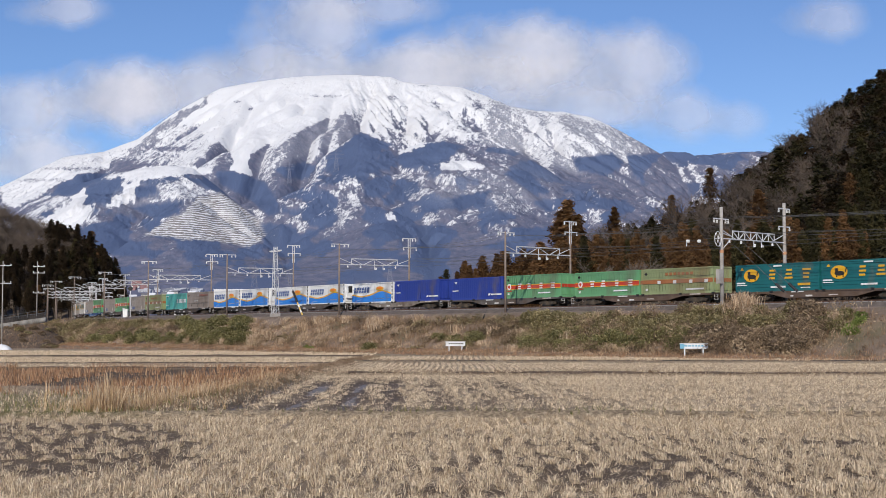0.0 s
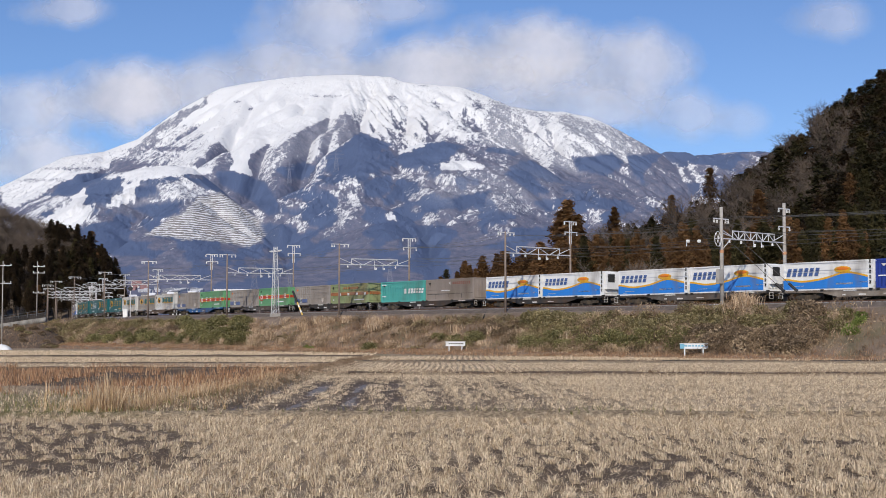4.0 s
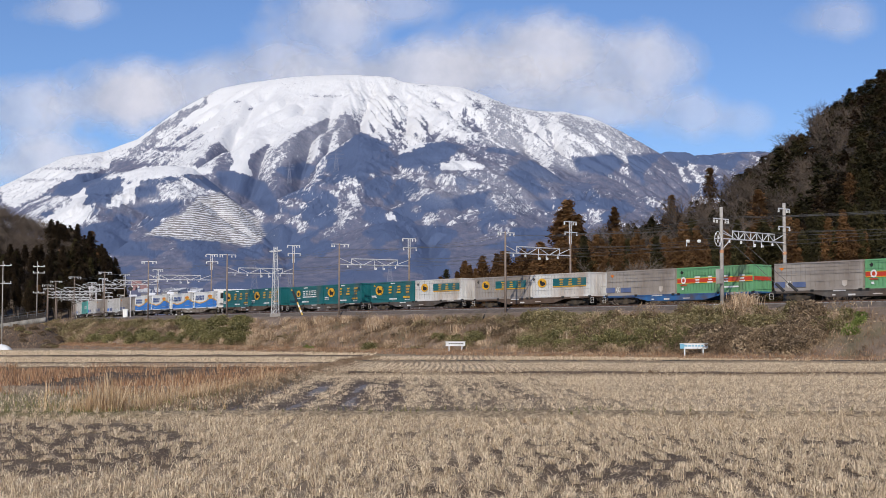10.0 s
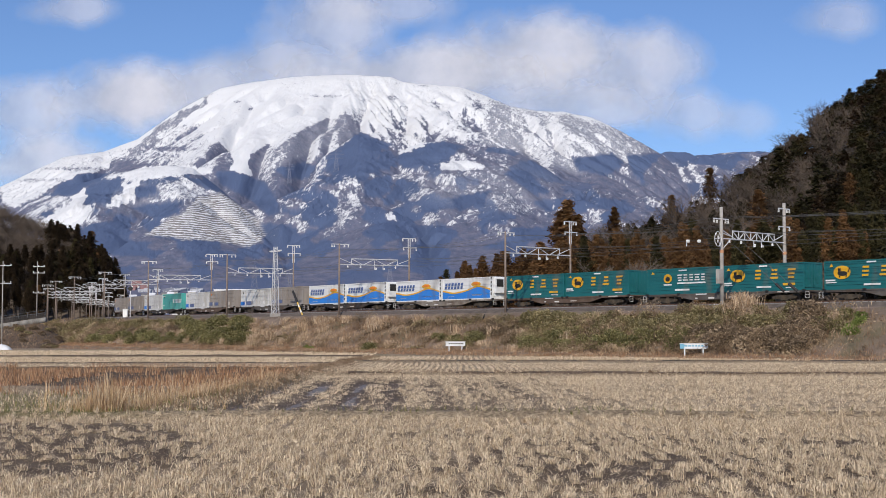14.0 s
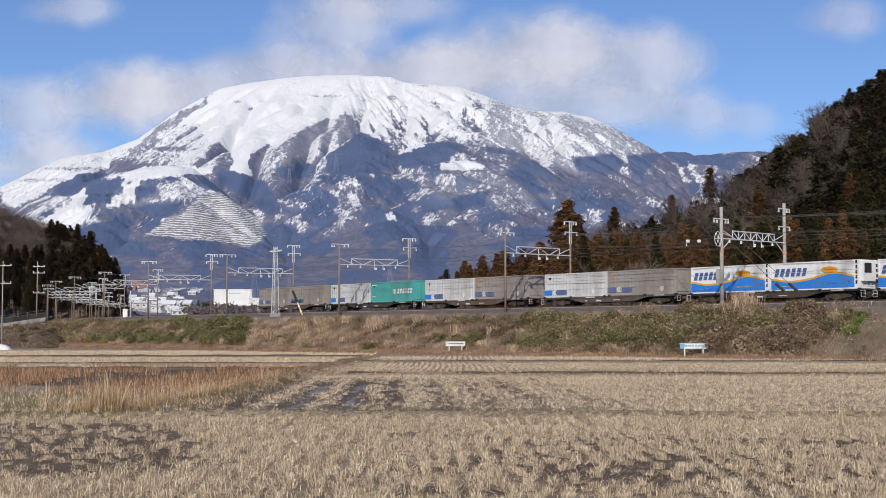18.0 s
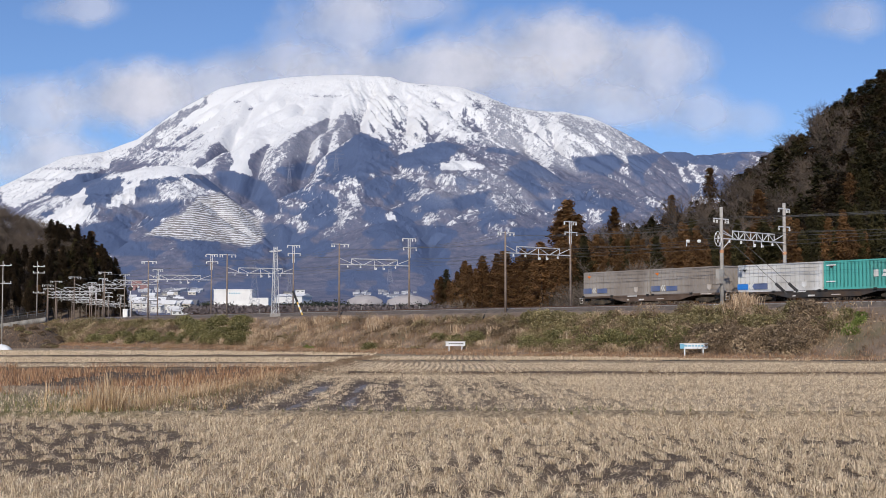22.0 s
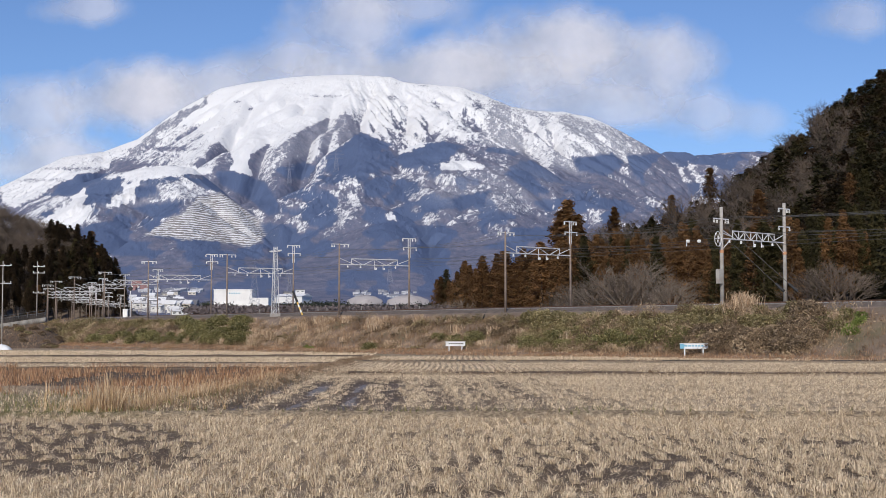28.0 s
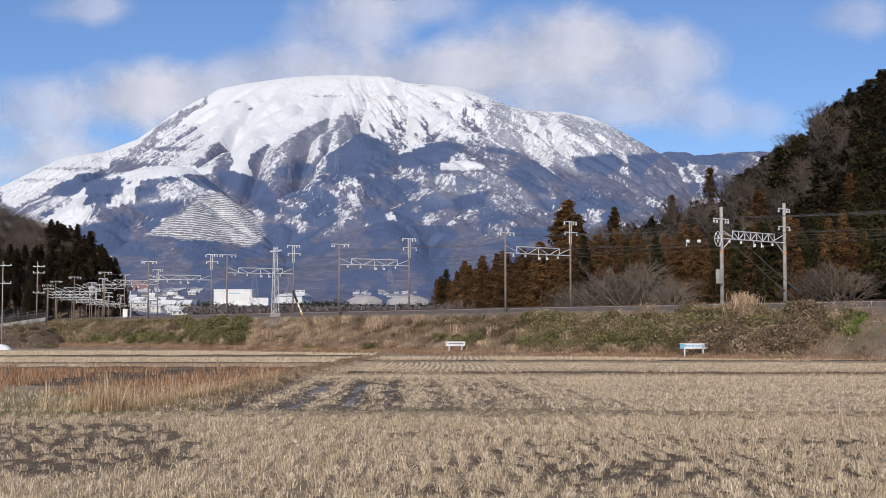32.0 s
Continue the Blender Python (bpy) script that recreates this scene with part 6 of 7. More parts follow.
        cross_arm(root, fp, 0.1, ft - 0.1, 1.15, (-1.05, -0.75, 0.55, 1.05), GALV, None)
        bm = bmesh.new()
        for y in (-0.13, 0.13):
            rod(bm, (L + y, 0, rt - 2.4), (L + y, 0, rt), 0.05)
        for k in range(4):
            rod(bm, (L - 0.13, 0, rt - 2.3 + 0.7 * k), (L + 0.13, 0, rt - 2.3 + 0.7 * k), 0.03)
        part("ladder_top", bm, GALV, rp, "white ladder-shaped extension")
        cross_arm(root, rp, L, rt - 0.05, 0.9, (-0.85, 0.45, 0.85), GALV, None)
        cross_arm(root, rp, L + 0.1, rt - 1.15, 0.9, (-0.85, 0.85), GALV, None)
    return root


PORTALS = []


def overhead():
    # picture columns of the near and far poles and the picture heights of their tops
    for fx, rx, fy, ry, style in ((1278, 1390, 367, 360, 1), (895, 1010, 410, 392, 0), (601, 724, 431, 422, 0), (402, 519, 450, 434, 0), (262, 374, 462, 450, 0)):
        sf = s_where(fx, 6.9)
        f = line_at(sf, 6.9, -0.62)
        sr = min((abs(784 + FOCAL * line_at(s, -2.2).x / line_at(s, -2.2).y - rx), s) for s in np.arange(sf - 6, sf + 6, 0.1))[1]
        r = line_at(sr, -2.2, -0.62)
        portal(f, r, at_depth(fx, fy, f.y).z, at_depth(rx, ry, r.y).z, CONCRETE if style == 1 else OLD_POLE, 0.19 if style == 1 else 0.125, style)
        PORTALS.append(sf)
    s = PORTALS[-1]
    while s > -430:
        s -= 23.0
        f, r = line_at(s, 6.9, -0.62), line_at(s - 0.5, -2.2, -0.62)
        portal(f, r, f.z + 8.0, r.z + 8.6, OLD_POLE, 0.11, 0)
        PORTALS.append(s)
    # more portals off to the east, past the picture's edge
    portal(line_at(46, 6.9, -0.62), line_at(46, -2.2, -0.62), line_at(46).z + 7.5, line_at(46).z + 8.2, CONCRETE, 0.2, 1)
    stops = sorted(PORTALS + [46.0])

    def wires(name, n, up, sag, label, r=0.016):
        bm = bmesh.new()
        for a, b in zip(stops, stops[1:]):
            last = None
            for i in range(9):
                q = i / 8
                p = line_at(a + (b - a) * q, n, up - sag * 4 * q * (1 - q))
                if last is not None:
                    rod(bm, last, p, r, n=3, cap=False)
                last = p
        ob = new(name, finish(bm, name, WIRE))
        tagged(ob, label, "wire", kind="structure")

    for n in (0.0, 3.9):
        wires("contact_wire", n, 5.05, 0.0, "dark contact wire over the track")
        wires("messenger_wire", n, 5.9, 0.45, "dark messenger wire over the track")
    for n, up, sag in ((6.0, 7.1, 0.5), (7.6, 7.1, 0.55), (-2.9, 7.7, 0.5), (-1.5, 7.7, 0.55), (-2.9, 6.4, 0.5)):
        wires("feeder_wire", n, up, sag, "dark feeder wire between portals", 0.015)


overhead()


def lattice_mast():
    s = s_where(487, 7.6)
    p = line_at(s, 7.6, -0.7)
    h = at_depth(487, 437, p.y).z - p.z
    root = tagged(new("lattice_mast"), "white steel lattice mast on a concrete foot", "mast")
    root.matrix_basis = Matrix.Translation(p) @ Matrix.Rotation(radians(line_turn(s)), 4, "Z")
    bm = bmesh.new()
    box(bm, (0, 0, 0.1), (1.1, 0.9, 0.7))
    part("foot", bm, CONCRETE, root)
    w0, w1 = 0.36, 0.16
    for x in (-1, 1):
        for y in (-1, 1):
            bm = bmesh.new()
            rod(bm, (x * w0, y * w0, 0.3), (x * w1, y * w1, h), 0.045, n=4)
            part("leg", bm, GALV, root)
    for i in range(13):
        z0, z1 = 0.4 + (h - 0.5) * i / 13, 0.4 + (h - 0.5) * (i + 1) / 13
        a, b = w0 + (w1 - w0) * z0 / h, w0 + (w1 - w0) * z1 / h
        bm = bmesh.new()
        k = 1 if i % 2 else -1
        rod(bm, (-a * k, -a, z0), (b * k, -b, z1), 0.025, n=4)
        rod(bm, (-a, a * k, z0), (-b, -b * k, z1), 0.025, n=4)
        rod(bm, (a, a * k, z0), (b, -b * k, z1), 0.025, n=4)
        part("brace", bm, GALV, root)
    bm = bmesh.new()
    box(bm, (0, 0, h - 0.6), (2.6, 0.12, 0.1))
    arm = part("cross_arm", bm, GALV, root)
    for x in (-1.2, -0.8, 0.8, 1.2):
        bm = bmesh.new()
        rod(bm, (x, 0, h - 0.5), (x + 0.35 * (1 if x > 0 else -1), 0, h - 0.5), 0.07, n=8)
        part("insulator", bm, GLAZE, arm, "white porcelain insulator")


lattice_mast()


def stay(top, foot, guard):
    """A guy wire with a black sleeve, and near the ground a striped guard."""
    root = tagged(new("guy_wire"), "steel guy wire with a black sleeve", "guy wire", "guy wires")
    d = foot - top
    bm = bmesh.new()
    rod(bm, top, foot, 0.022, n=4)
    part("cable", bm, WIRE, root)
    bm = bmesh.new()
    rod(bm, top + d * 0.60 if guard else top + d * 0.80, top + d * 0.78 if guard else top + d * 0.95, 0.14 if guard else 0.12, n=8)
    part("sleeve", bm, RUBBER, root, "black rubber sleeve")
    if guard:
        for i in range(5):
            a, b = 0.78 + 0.04 * i, 0.78 + 0.04 * (i + 1)
            bm = bmesh.new()
            rod(bm, top + d * a, top + d * b, 0.1, n=8)
            part("guard_band", bm, GUARD_YELLOW if i % 2 == 0 else GLAZE, root, "striped guard")


def stays():
    y0 = line_at(s_where(1278, 6.9), 6.9).y
    stay(at_depth(1299, 434, y0), at_depth(1392, 520, y0 - 3), False)
    stay(at_depth(1318, 432, y0), at_depth(1416, 520, y0 - 3), False)
    y1 = line_at(s_where(519, 6.9), 6.9).y
    stay(at_depth(492, 450, y1), at_depth(536, 560, y1 - 3), True)


stays()


def trackside():
    """Small things beside the line: pale cable covers, a tensioned wire with its insulators, marker posts."""
    for px in (978, 990):
        p = line_at(s_where(px, 2.0), 2.0, -0.1)
        root = tagged(new("cable_cover"), "white plastic cable cover between the tracks", "cover", "cable covers")
        root.matrix_basis = Matrix.Translation(p) @ Matrix.Rotation(radians(line_turn(-24)), 4, "Z")
        bm = bmesh.new()
        box(bm, (0, 0, 0.06), (0.9, 0.3, 0.14), taper=0.8)
        part("lid", bm, GLAZE, root)
    y0 = line_at(s_where(1278, 6.9), 6.9).y
    a, b = at_depth(1256, 427, y0), at_depth(1215, 427, y0 + 2.5)
    root = tagged(new("wire_anchor"), "anchored wire with two white strain insulators", "insulator")
    bm = bmesh.new()
    rod(bm, a, b, 0.018, n=4)
    part("cable", bm, WIRE, root)
    for q in (0.42, 0.9):
        c = a + (b - a) * q
        bm = bmesh.new()
        for k in range(3):
            o = (b - a).normalized() * (0.09 * k)
            rod(bm, c + o, c + o + (b - a).normalized() * 0.06, 0.14, 0.09, 8)
        part("insulator", bm, GLAZE, root, "white porcelain insulator")
    bm = bmesh.new()
    rod(bm, b + Vector((0, 0, 0.12)), b - Vector((0, 0, 0.45)), 0.05, n=6)
    part("dropper", bm, GALV, root)
    for px, h in ((563, 0.9), (578, 0.7), (640, 0.8), (700, 0.9), (743, 0.6), (460, 0.8), (545, 0.6)):
        p = line_at(s_where(px, -4.6), -4.6, -0.62)
        root = tagged(new("marker_post"), "short white concrete marker post beside the track", "post", "marker posts")
        root.matrix_basis = Matrix.Translation(p)
        bm = bmesh.new()
        rod(bm, (0, 0, -0.1), (0, 0, h + 0.6), 0.07, 0.06, 6)
        part("shaft", bm, SLEEPER, root)
    p = line_at(s_where(1269, 7.2), 7.2, -0.62)
    root = tagged(new("trackside_stand"), "small grey steel cable stand at the pole foot", "stand")
    root.matrix_basis = Matrix.Translation(p)
    for x in (-0.28, 0.28):
        bm = bmesh.new()
        rod(bm, (x * 1.3, 0, -0.1), (x, 0, 0.42), 0.03, n=5)
        part("leg", bm, GALV, root)
    bm = bmesh.new()
    rod(bm, (-0.3, 0, 0.42), (0.3, 0, 0.42), 0.035, n=5)
    part("rail", bm, GALV, root)


trackside()
# ---- bushes on the bank ----
SHRUB_OLIVE = leafy("olive_shrub_leaves", [(0.0, (0.12, 0.10, 0.042)), (0.5, (0.25, 0.21, 0.10)), (1.0, (0.50, 0.42, 0.25))], 0.3, thin=0.2)
SHRUB_GREEN = leafy("green_shrub_leaves", [(0.0, (0.095, 0.09, 0.035)), (0.5, (0.19, 0.175, 0.07)), (1.0, (0.42, 0.37, 0.19))], 0.3, thin=0.2)
FRESH = leafy("fresh_grass", [(0.0, (0.09, 0.13, 0.03)), (0.5, (0.18, 0.24, 0.055)), (1.0, (0.34, 0.38, 0.12))], 0.25, thin=0.2)
SHRUB_BROWN = leafy("withered_shrub_leaves", [(0.0, (0.11, 0.078, 0.05)), (0.5, (0.22, 0.16, 0.105)), (1.0, (0.45, 0.34, 0.23))], 0.3, thin=0.15)


def bush_leaves(seed, count):
    """A lumpy mound of leaves, one metre high and two wide, open towards the ground."""
    g = np.random.default_rng(seed)
    a, q = g.uniform(0, 2 * np.pi, count), g.random(count)
    lobe = 0.78 + 0.2 * np.sin(3 * a + seed) + 0.16 * np.sin(5 * a + 7 * q + seed)
    shell = np.sqrt(g.uniform(0.35, 1, count))
    r = np.cos(q * 1.45) ** 0.7 * lobe * shell
    c = np.stack([np.cos(a) * r, np.sin(a) * r, np.sin(q * 1.5) * (0.75 + 0.25 * lobe) * shell + 0.07 * g.normal(0, 1, count)], 1)
    d = g.normal(0, 1, (count, 3)) * [0.042, 0.042, 0.038]
    e = g.normal(0, 1, (count, 3)) * [0.024, 0.024, 0.024]
    return np.stack([c - d, c + e, c + d, c - e], 1).reshape(-1, 3), np.arange(count * 4).reshape(-1, 4)


BUSHES = {}


def bank_bushes():
    g = random.Random(8)
    kinds = {}
    for kind, mat_ in (("olive", SHRUB_OLIVE), ("green", SHRUB_GREEN), ("brown", SHRUB_BROWN), ("fresh", FRESH)):
        for i in range(4):
            v, f = bush_leaves(90 + i, 1900)
            me = mesh_of("leaves", v, f)
            me.materials.append(mat_)
            kinds.setdefault(kind, []).append(me)
    bm = bmesh.new()
    for i in range(9):
        a = i * 2.4
        rod(bm, (0.1 * math.cos(a), 0.1 * math.sin(a), -0.3), (0.55 * math.cos(a), 0.55 * math.sin(a), 0.7), 0.02, 0.008, 4, False)
    stems = finish(bm, "stems", TWIG)
    BUSHES.update(kinds=kinds, stems=stems)
    words = {"olive": "olive evergreen shrub on the railway bank", "green": "dense dark green shrub on the railway bank", "brown": "withered brown bramble bush on the railway bank", "fresh": "low bright green grass clump on the railway bank"}
    # kind, from, to (picture columns at the bank), from, to (metres off the line), how many, height
    for kind, a, b, n0, n1, count, h in (("green", 322, 440, 9.6, 14.4, 30, 1.5), ("green", 160, 275, 12.6, 14.6, 20, 1.1), ("green", 280, 325, 13.2, 14.4, 7, 0.9), ("olive", 60, 330, 9.2, 10.6, 30, 0.9),
                                         ("brown", 60, 330, 10.5, 13.0, 26, 0.8), ("olive", 930, 1250, 9.6, 12.0, 44, 1.0), ("green", 930, 1250, 12.0, 14.3, 26, 1.0), ("olive", 1200, 1420, 8.9, 11.6, 40, 1.05),
                                         ("brown", 1225, 1440, 11.4, 14.2, 40, 1.15), ("brown", 1415, 1450, 9.2, 13.0, 10, 1.3), ("green", 1445, 1500, 9.4, 11.6, 9, 0.8), ("brown", 640, 780, 10.0, 13.5, 16, 0.6),
                                         ("green", 770, 850, 12.6, 14.2, 10, 0.8), ("brown", 850, 930, 10.5, 13.5, 12, 0.8), ("fresh", 1486, 1530, 9.4, 12.0, 12, 0.5), ("fresh", 538, 552, 15.2, 15.8, 2, 0.55), ("green", 648, 656, 15.6, 16.2, 2, 0.8)):
        for i in range(count):
            px = a + (b - a) * (i + g.random()) / count
            n = g.uniform(n0, n1)
            s_at = s_where(px, n)
            c = line_at(s_at, n)
            k = h * g.uniform(0.65, 1.2)
            ob = tagged(new("shrub", stems), words[kind], "shrub", "shrubs on the bank")
            ob.matrix_basis = Matrix.Translation((c.x, c.y, c.z + float(bank_z(n)) - 0.1)) @ Matrix.Rotation(g.uniform(0, 6.28), 4, "Z") @ Matrix.Diagonal((k * g.uniform(0.95, 1.35), k * g.uniform(0.95, 1.35), k, 1))
            shared("leaves", g.choice(kinds[kind]), ob)


bank_bushes()


def stakes_and_pipe():
    for px, n in ((603, 8.4), (853, 9.6)):
        c = line_at(s_where(px, n), n)
        z = c.z + float(bank_z(n))
        root = tagged(new("slope_stake"), "short black leaning stake on the railway bank", "stake", "bank stakes")
        root.matrix_basis = Matrix.Translation((c.x, c.y, z))
        bm = bmesh.new()
        rod(bm, (-0.1, 0, -0.2), (0.22, 0, 0.62), 0.07, 0.06, 8)
        part("sleeve", bm, RUBBER, root)
        bm = bmesh.new()
        rod(bm, (0.21, 0, 0.6), (0.5, 0, 1.35), 0.015, 0.015, 4)
        part("cable", bm, WIRE, root)
    p = at_depth(1427, 636, 108)
    root = tagged(new("drain_pipe"), "short white plastic drain pipe at the field's edge", "pipe")
    root.matrix_basis = Matrix.Translation((p.x, p.y, 0.06))
    bm = bmesh.new()
    rod(bm, (-0.3, 0, 0.0), (0.3, 0, 0.03), 0.075, n=12)
    part("tube", bm, GLAZE, root)
    bm = bmesh.new()
    rod(bm, (0.26, 0, 0.03), (0.34, 0, 0.03), 0.095, n=12)
    part("collar", bm, GLAZE, root)


stakes_and_pipe()
# ---- the town on the plain ----
WALL_WHITE = surface("white_cladding", (0.66, 0.66, 0.66), (0.80, 0.80, 0.79), 0.3, 0.6, fine=2.0, bump=0.05)
WALL_CREAM = surface("cream_render", (0.42, 0.38, 0.33), (0.58, 0.54, 0.48), 0.3, 0.9, fine=2.0, bump=0.05)
ROOF_DARK = surface("grey_roof_tiles", (0.10, 0.10, 0.115), (0.22, 0.22, 0.24), 0.6, 0.7, fine=5.0, bump=0.2)
ROOF_SNOW = surface("snowy_roof", (0.62, 0.63, 0.66), (0.80, 0.81, 0.84), 0.3, 0.9, fine=3.0, bump=0.1)
# far walls and roofs, the red one too, have distance haze in their colour
WALL_HAZY = surface("hazed_pale_wall", (0.42, 0.43, 0.47), (0.56, 0.57, 0.60), 0.3, 0.9, fine=2.0, bump=0.05)
ROOF_HAZY = surface("hazed_grey_roof", (0.17, 0.18, 0.22), (0.27, 0.28, 0.32), 0.4, 0.8, fine=3.0, bump=0.1)
ROOF_RED = surface("hazed_red_roof", (0.30, 0.17, 0.165), (0.38, 0.22, 0.21), 0.4, 0.8, fine=3.0, bump=0.1)
GLASS_DARK = surface("dark_window", (0.03, 0.035, 0.045), (0.07, 0.08, 0.095), 0.5, 0.15, bump=0.0)
SIGN_BLUE = surface("blue_sign_paint", (0.12, 0.33, 0.47), (0.2, 0.45, 0.6), 2.0, 0.6)
SIGN_WHITE = surface("white_sign_paint", (0.62, 0.64, 0.66), (0.80, 0.81, 0.82), 2.0, 0.6, dirt=(0.4, 0.38, 0.34), dirt_amount=0.2)
# the scrub's brown is greyed with painted distance haze
HEDGE = leafy("hazed_winter_scrub", [(0.0, (0.10, 0.085, 0.09)), (0.6, (0.14, 0.118, 0.12)), (1.0, (0.18, 0.15, 0.148))], 0.2)
FAR_GREEN = leafy("far_evergreen", [(0.0, (0.02, 0.028, 0.022)), (1.0, (0.06, 0.07, 0.05))], 0.3)


def house(px, py, d, w, depth, h, wall, roof, gable=0.35, label="", windows=4, name="house"):
    """A building whose foot stands at that line of sight."""
    p = Vector(((px - 784) / FOCAL * d, d, land_z(px, d) - 0.4)) if py is None else at_depth(px, py, d)
    root = tagged(new(name), label, "building", "town buildings")
    root.matrix_basis = Matrix.Translation(p) @ Matrix.Rotation(radians(((px * 37) % 40) - 20), 4, "Z")
    bm = bmesh.new()
    box(bm, (0, 0, h / 2 - 1.0), (w, depth, h + 2.0))
    wl = part("wall", bm, wall, root)
    bm = bmesh.new()
    if gable:
        e = 0.4
        rise_ = gable * depth
        vs = [bm.verts.new(v) for v in ((-w / 2 - e, -depth / 2 - e, h), (w / 2 + e, -depth / 2 - e, h), (w / 2 + e, depth / 2 + e, h), (-w / 2 - e, depth / 2 + e, h),
                                        (-w / 2 - e, 0, h + rise_), (w / 2 + e, 0, h + rise_))]
        for f in ((0, 1, 5, 4), (2, 3, 4, 5), (0, 4, 3), (1, 2, 5), (3, 2, 1, 0)):
            bm.faces.new([vs[i] for i in f])
    else:
        box(bm, (0, 0, h + 0.15), (w + 0.4, depth + 0.4, 0.3))
    part("roof", bm, roof, root)
    for i in range(windows):
        x = -w / 2 + w * (i + 0.5) / windows
        bm = bmesh.new()
        box(bm, (x, -depth / 2 - 0.02, h * 0.62), (w / windows * 0.42, 0.1, min(1.3, h * 0.22)))
        part("window", bm, GLASS_DARK, root)
    return root


def town():
    g = random.Random(21)
    # the large white works hall
    p = at_depth(412, 552, 640)
    root = tagged(new("works_hall"), "large white works hall with a flat roof", "building")
    root.matrix_basis = Matrix.Translation(p)
    k = 640 / FOCAL
    bm = bmesh.new()
    box(bm, (0, 8, 4.4), (68 * k, 16, 10.4))
    part("wall", bm, WALL_WHITE, root)
    bm = bmesh.new()
    box(bm, (0, 8, 9.7), (69 * k, 16.4, 0.35))
    part("roof", bm, ROOF_SNOW, root)
    bm = bmesh.new()
    box(bm, (48 * k, 6, 2.6), (29 * k, 11, 7.0))
    box(bm, (14 * k, -3, 0.4), (96 * k, 6, 1.9))
    part("annex", bm, WALL_WHITE, root, "low white annex")
    bm = bmesh.new()
    box(bm, (14 * k, -6.1, 1.1), (96 * k, 0.15, 0.35))
    part("blue_band", bm, SIGN_BLUE, root)
    for i in range(6):
        bm = bmesh.new()
        box(bm, (-10 * k + i * 4.2 * k, -0.05, 8.0), (2.0 * k, 0.12, 0.55))
        part("sign_bar", bm, SIGN_BLUE, root, "blue sign bars")
    bm = bmesh.new()
    box(bm, (0, -0.04, 2.2), (66 * k, 0.1, 0.4))
    part("dark_strip", bm, ROOF_DARK, root)
    # long low white sheds
    for px, py, w, h in ((520, 531, 15, 1.7),):
        house(px, py, 760, w * 1.0, 12, h, WALL_WHITE, ROOF_SNOW, 0.12, "long low white shed with a pale roof", 0, "shed")
    # the close-packed edge of the town behind the tracks, and hamlets on the far slope
    for i in range(52):
        white = g.random() < 0.8
        house(228 + 122 * (i + g.random()) / 52, None, (588 + 22 * g.random()) if i % 2 else (610 + 200 * g.random()), g.uniform(2.6, 5.0), g.uniform(3, 5), g.uniform(1.5, 2.6),
              WALL_WHITE if white else WALL_CREAM, ROOF_SNOW if g.random() < 0.75 else ROOF_DARK, g.uniform(0.2, 0.35), "small town house, %s walls" % ("white" if white else "cream"), 2)
    for i in range(26):
        house(240 + 118 * g.random(), None, 2070 + 100 * g.random(), g.uniform(5, 11), g.uniform(6, 8), g.uniform(2.5, 4.5), WALL_HAZY, WALL_HAZY if g.random() < 0.4 else ROOF_HAZY, 0.25,
              "distant house at the foot of the mountain", 2)
    for i in range(8):
        house(234 + 30 * g.random(), None, 2150 + 45 * g.random(), g.uniform(6, 11), 8, g.uniform(2, 4), ROOF_RED, ROOF_RED, 0.3, "red-roofed house on the far slope, dulled by painted haze", 0)
    # houses down the valley
    for i in range(46):
        px = 228 + 108 * g.random()
        d = 900 + 900 * g.random() ** 1.3
        white = g.random() < 0.65
        house(px, None, d, g.uniform(6, 11), g.uniform(6, 9), g.uniform(2.8, 5.5), WALL_WHITE if white else WALL_CREAM, ROOF_SNOW if g.random() < 0.45 else ROOF_DARK,
              g.uniform(0.2, 0.4), "small town house, %s walls" % ("white" if white else "cream"), 3)
    for i in range(34):
        px = 625 + 110 * g.random()
        d = 1700 + 430 * g.random()
        house(px, None, d, g.uniform(3.5, 7), g.uniform(4, 7), g.uniform(1.8, 3.2), WALL_HAZY, WALL_HAZY if g.random() < 0.3 else ROOF_HAZY, 0.3,
              "distant house at the foot of the mountain", 2)
    for i in range(16):
        px = 285 + 260 * g.random()
        d = 1400 + 650 * g.random()
        house(px, None, d, g.uniform(7, 13), 8, g.uniform(3, 5), WALL_WHITE if g.random() < 0.3 else WALL_CREAM, ROOF_DARK if g.random() < 0.6 else ROOF_SNOW, 0.25, "distant house at the foot of the mountain", 2)
    # two pale earth mounds
    for px, w in ((646, 66), (722, 78)):
        p = at_depth(px, 533, 760)
        n = 26
        a = np.linspace(0, 2 * np.pi, n, endpoint=False)
        ring = []
        for q, z in ((1.0, -2), (0.93, 0.4), (0.62, 2.0), (0.25, 2.7), (0.02, 2.8)):
            wob = 1 + 0.06 * np.sin(a * 5 + w)
            ring.append(np.stack([p.x + w / 2 * 760 / FOCAL * 0.98 * q * np.cos(a) * wob, p.y + 9 * q * np.sin(a), np.full(n, p.z + z) + 0.25 * np.sin(a * 7 + q * 9)], 1))
        v = np.concatenate(ring)
        f = [[r * n + i, r * n + (i + 1) % n, (r + 1) * n + (i + 1) % n, (r + 1) * n + i] for r in range(4) for i in range(n)]
        me = mesh_of("earth_mound", v, f)
        me.materials.append(MOUND)
        me.polygons.foreach_set("use_smooth", [True] * len(me.polygons))
        tagged(new("earth_mound", me), "pale heap of gravel on the plain", "mound", "gravel mounds")


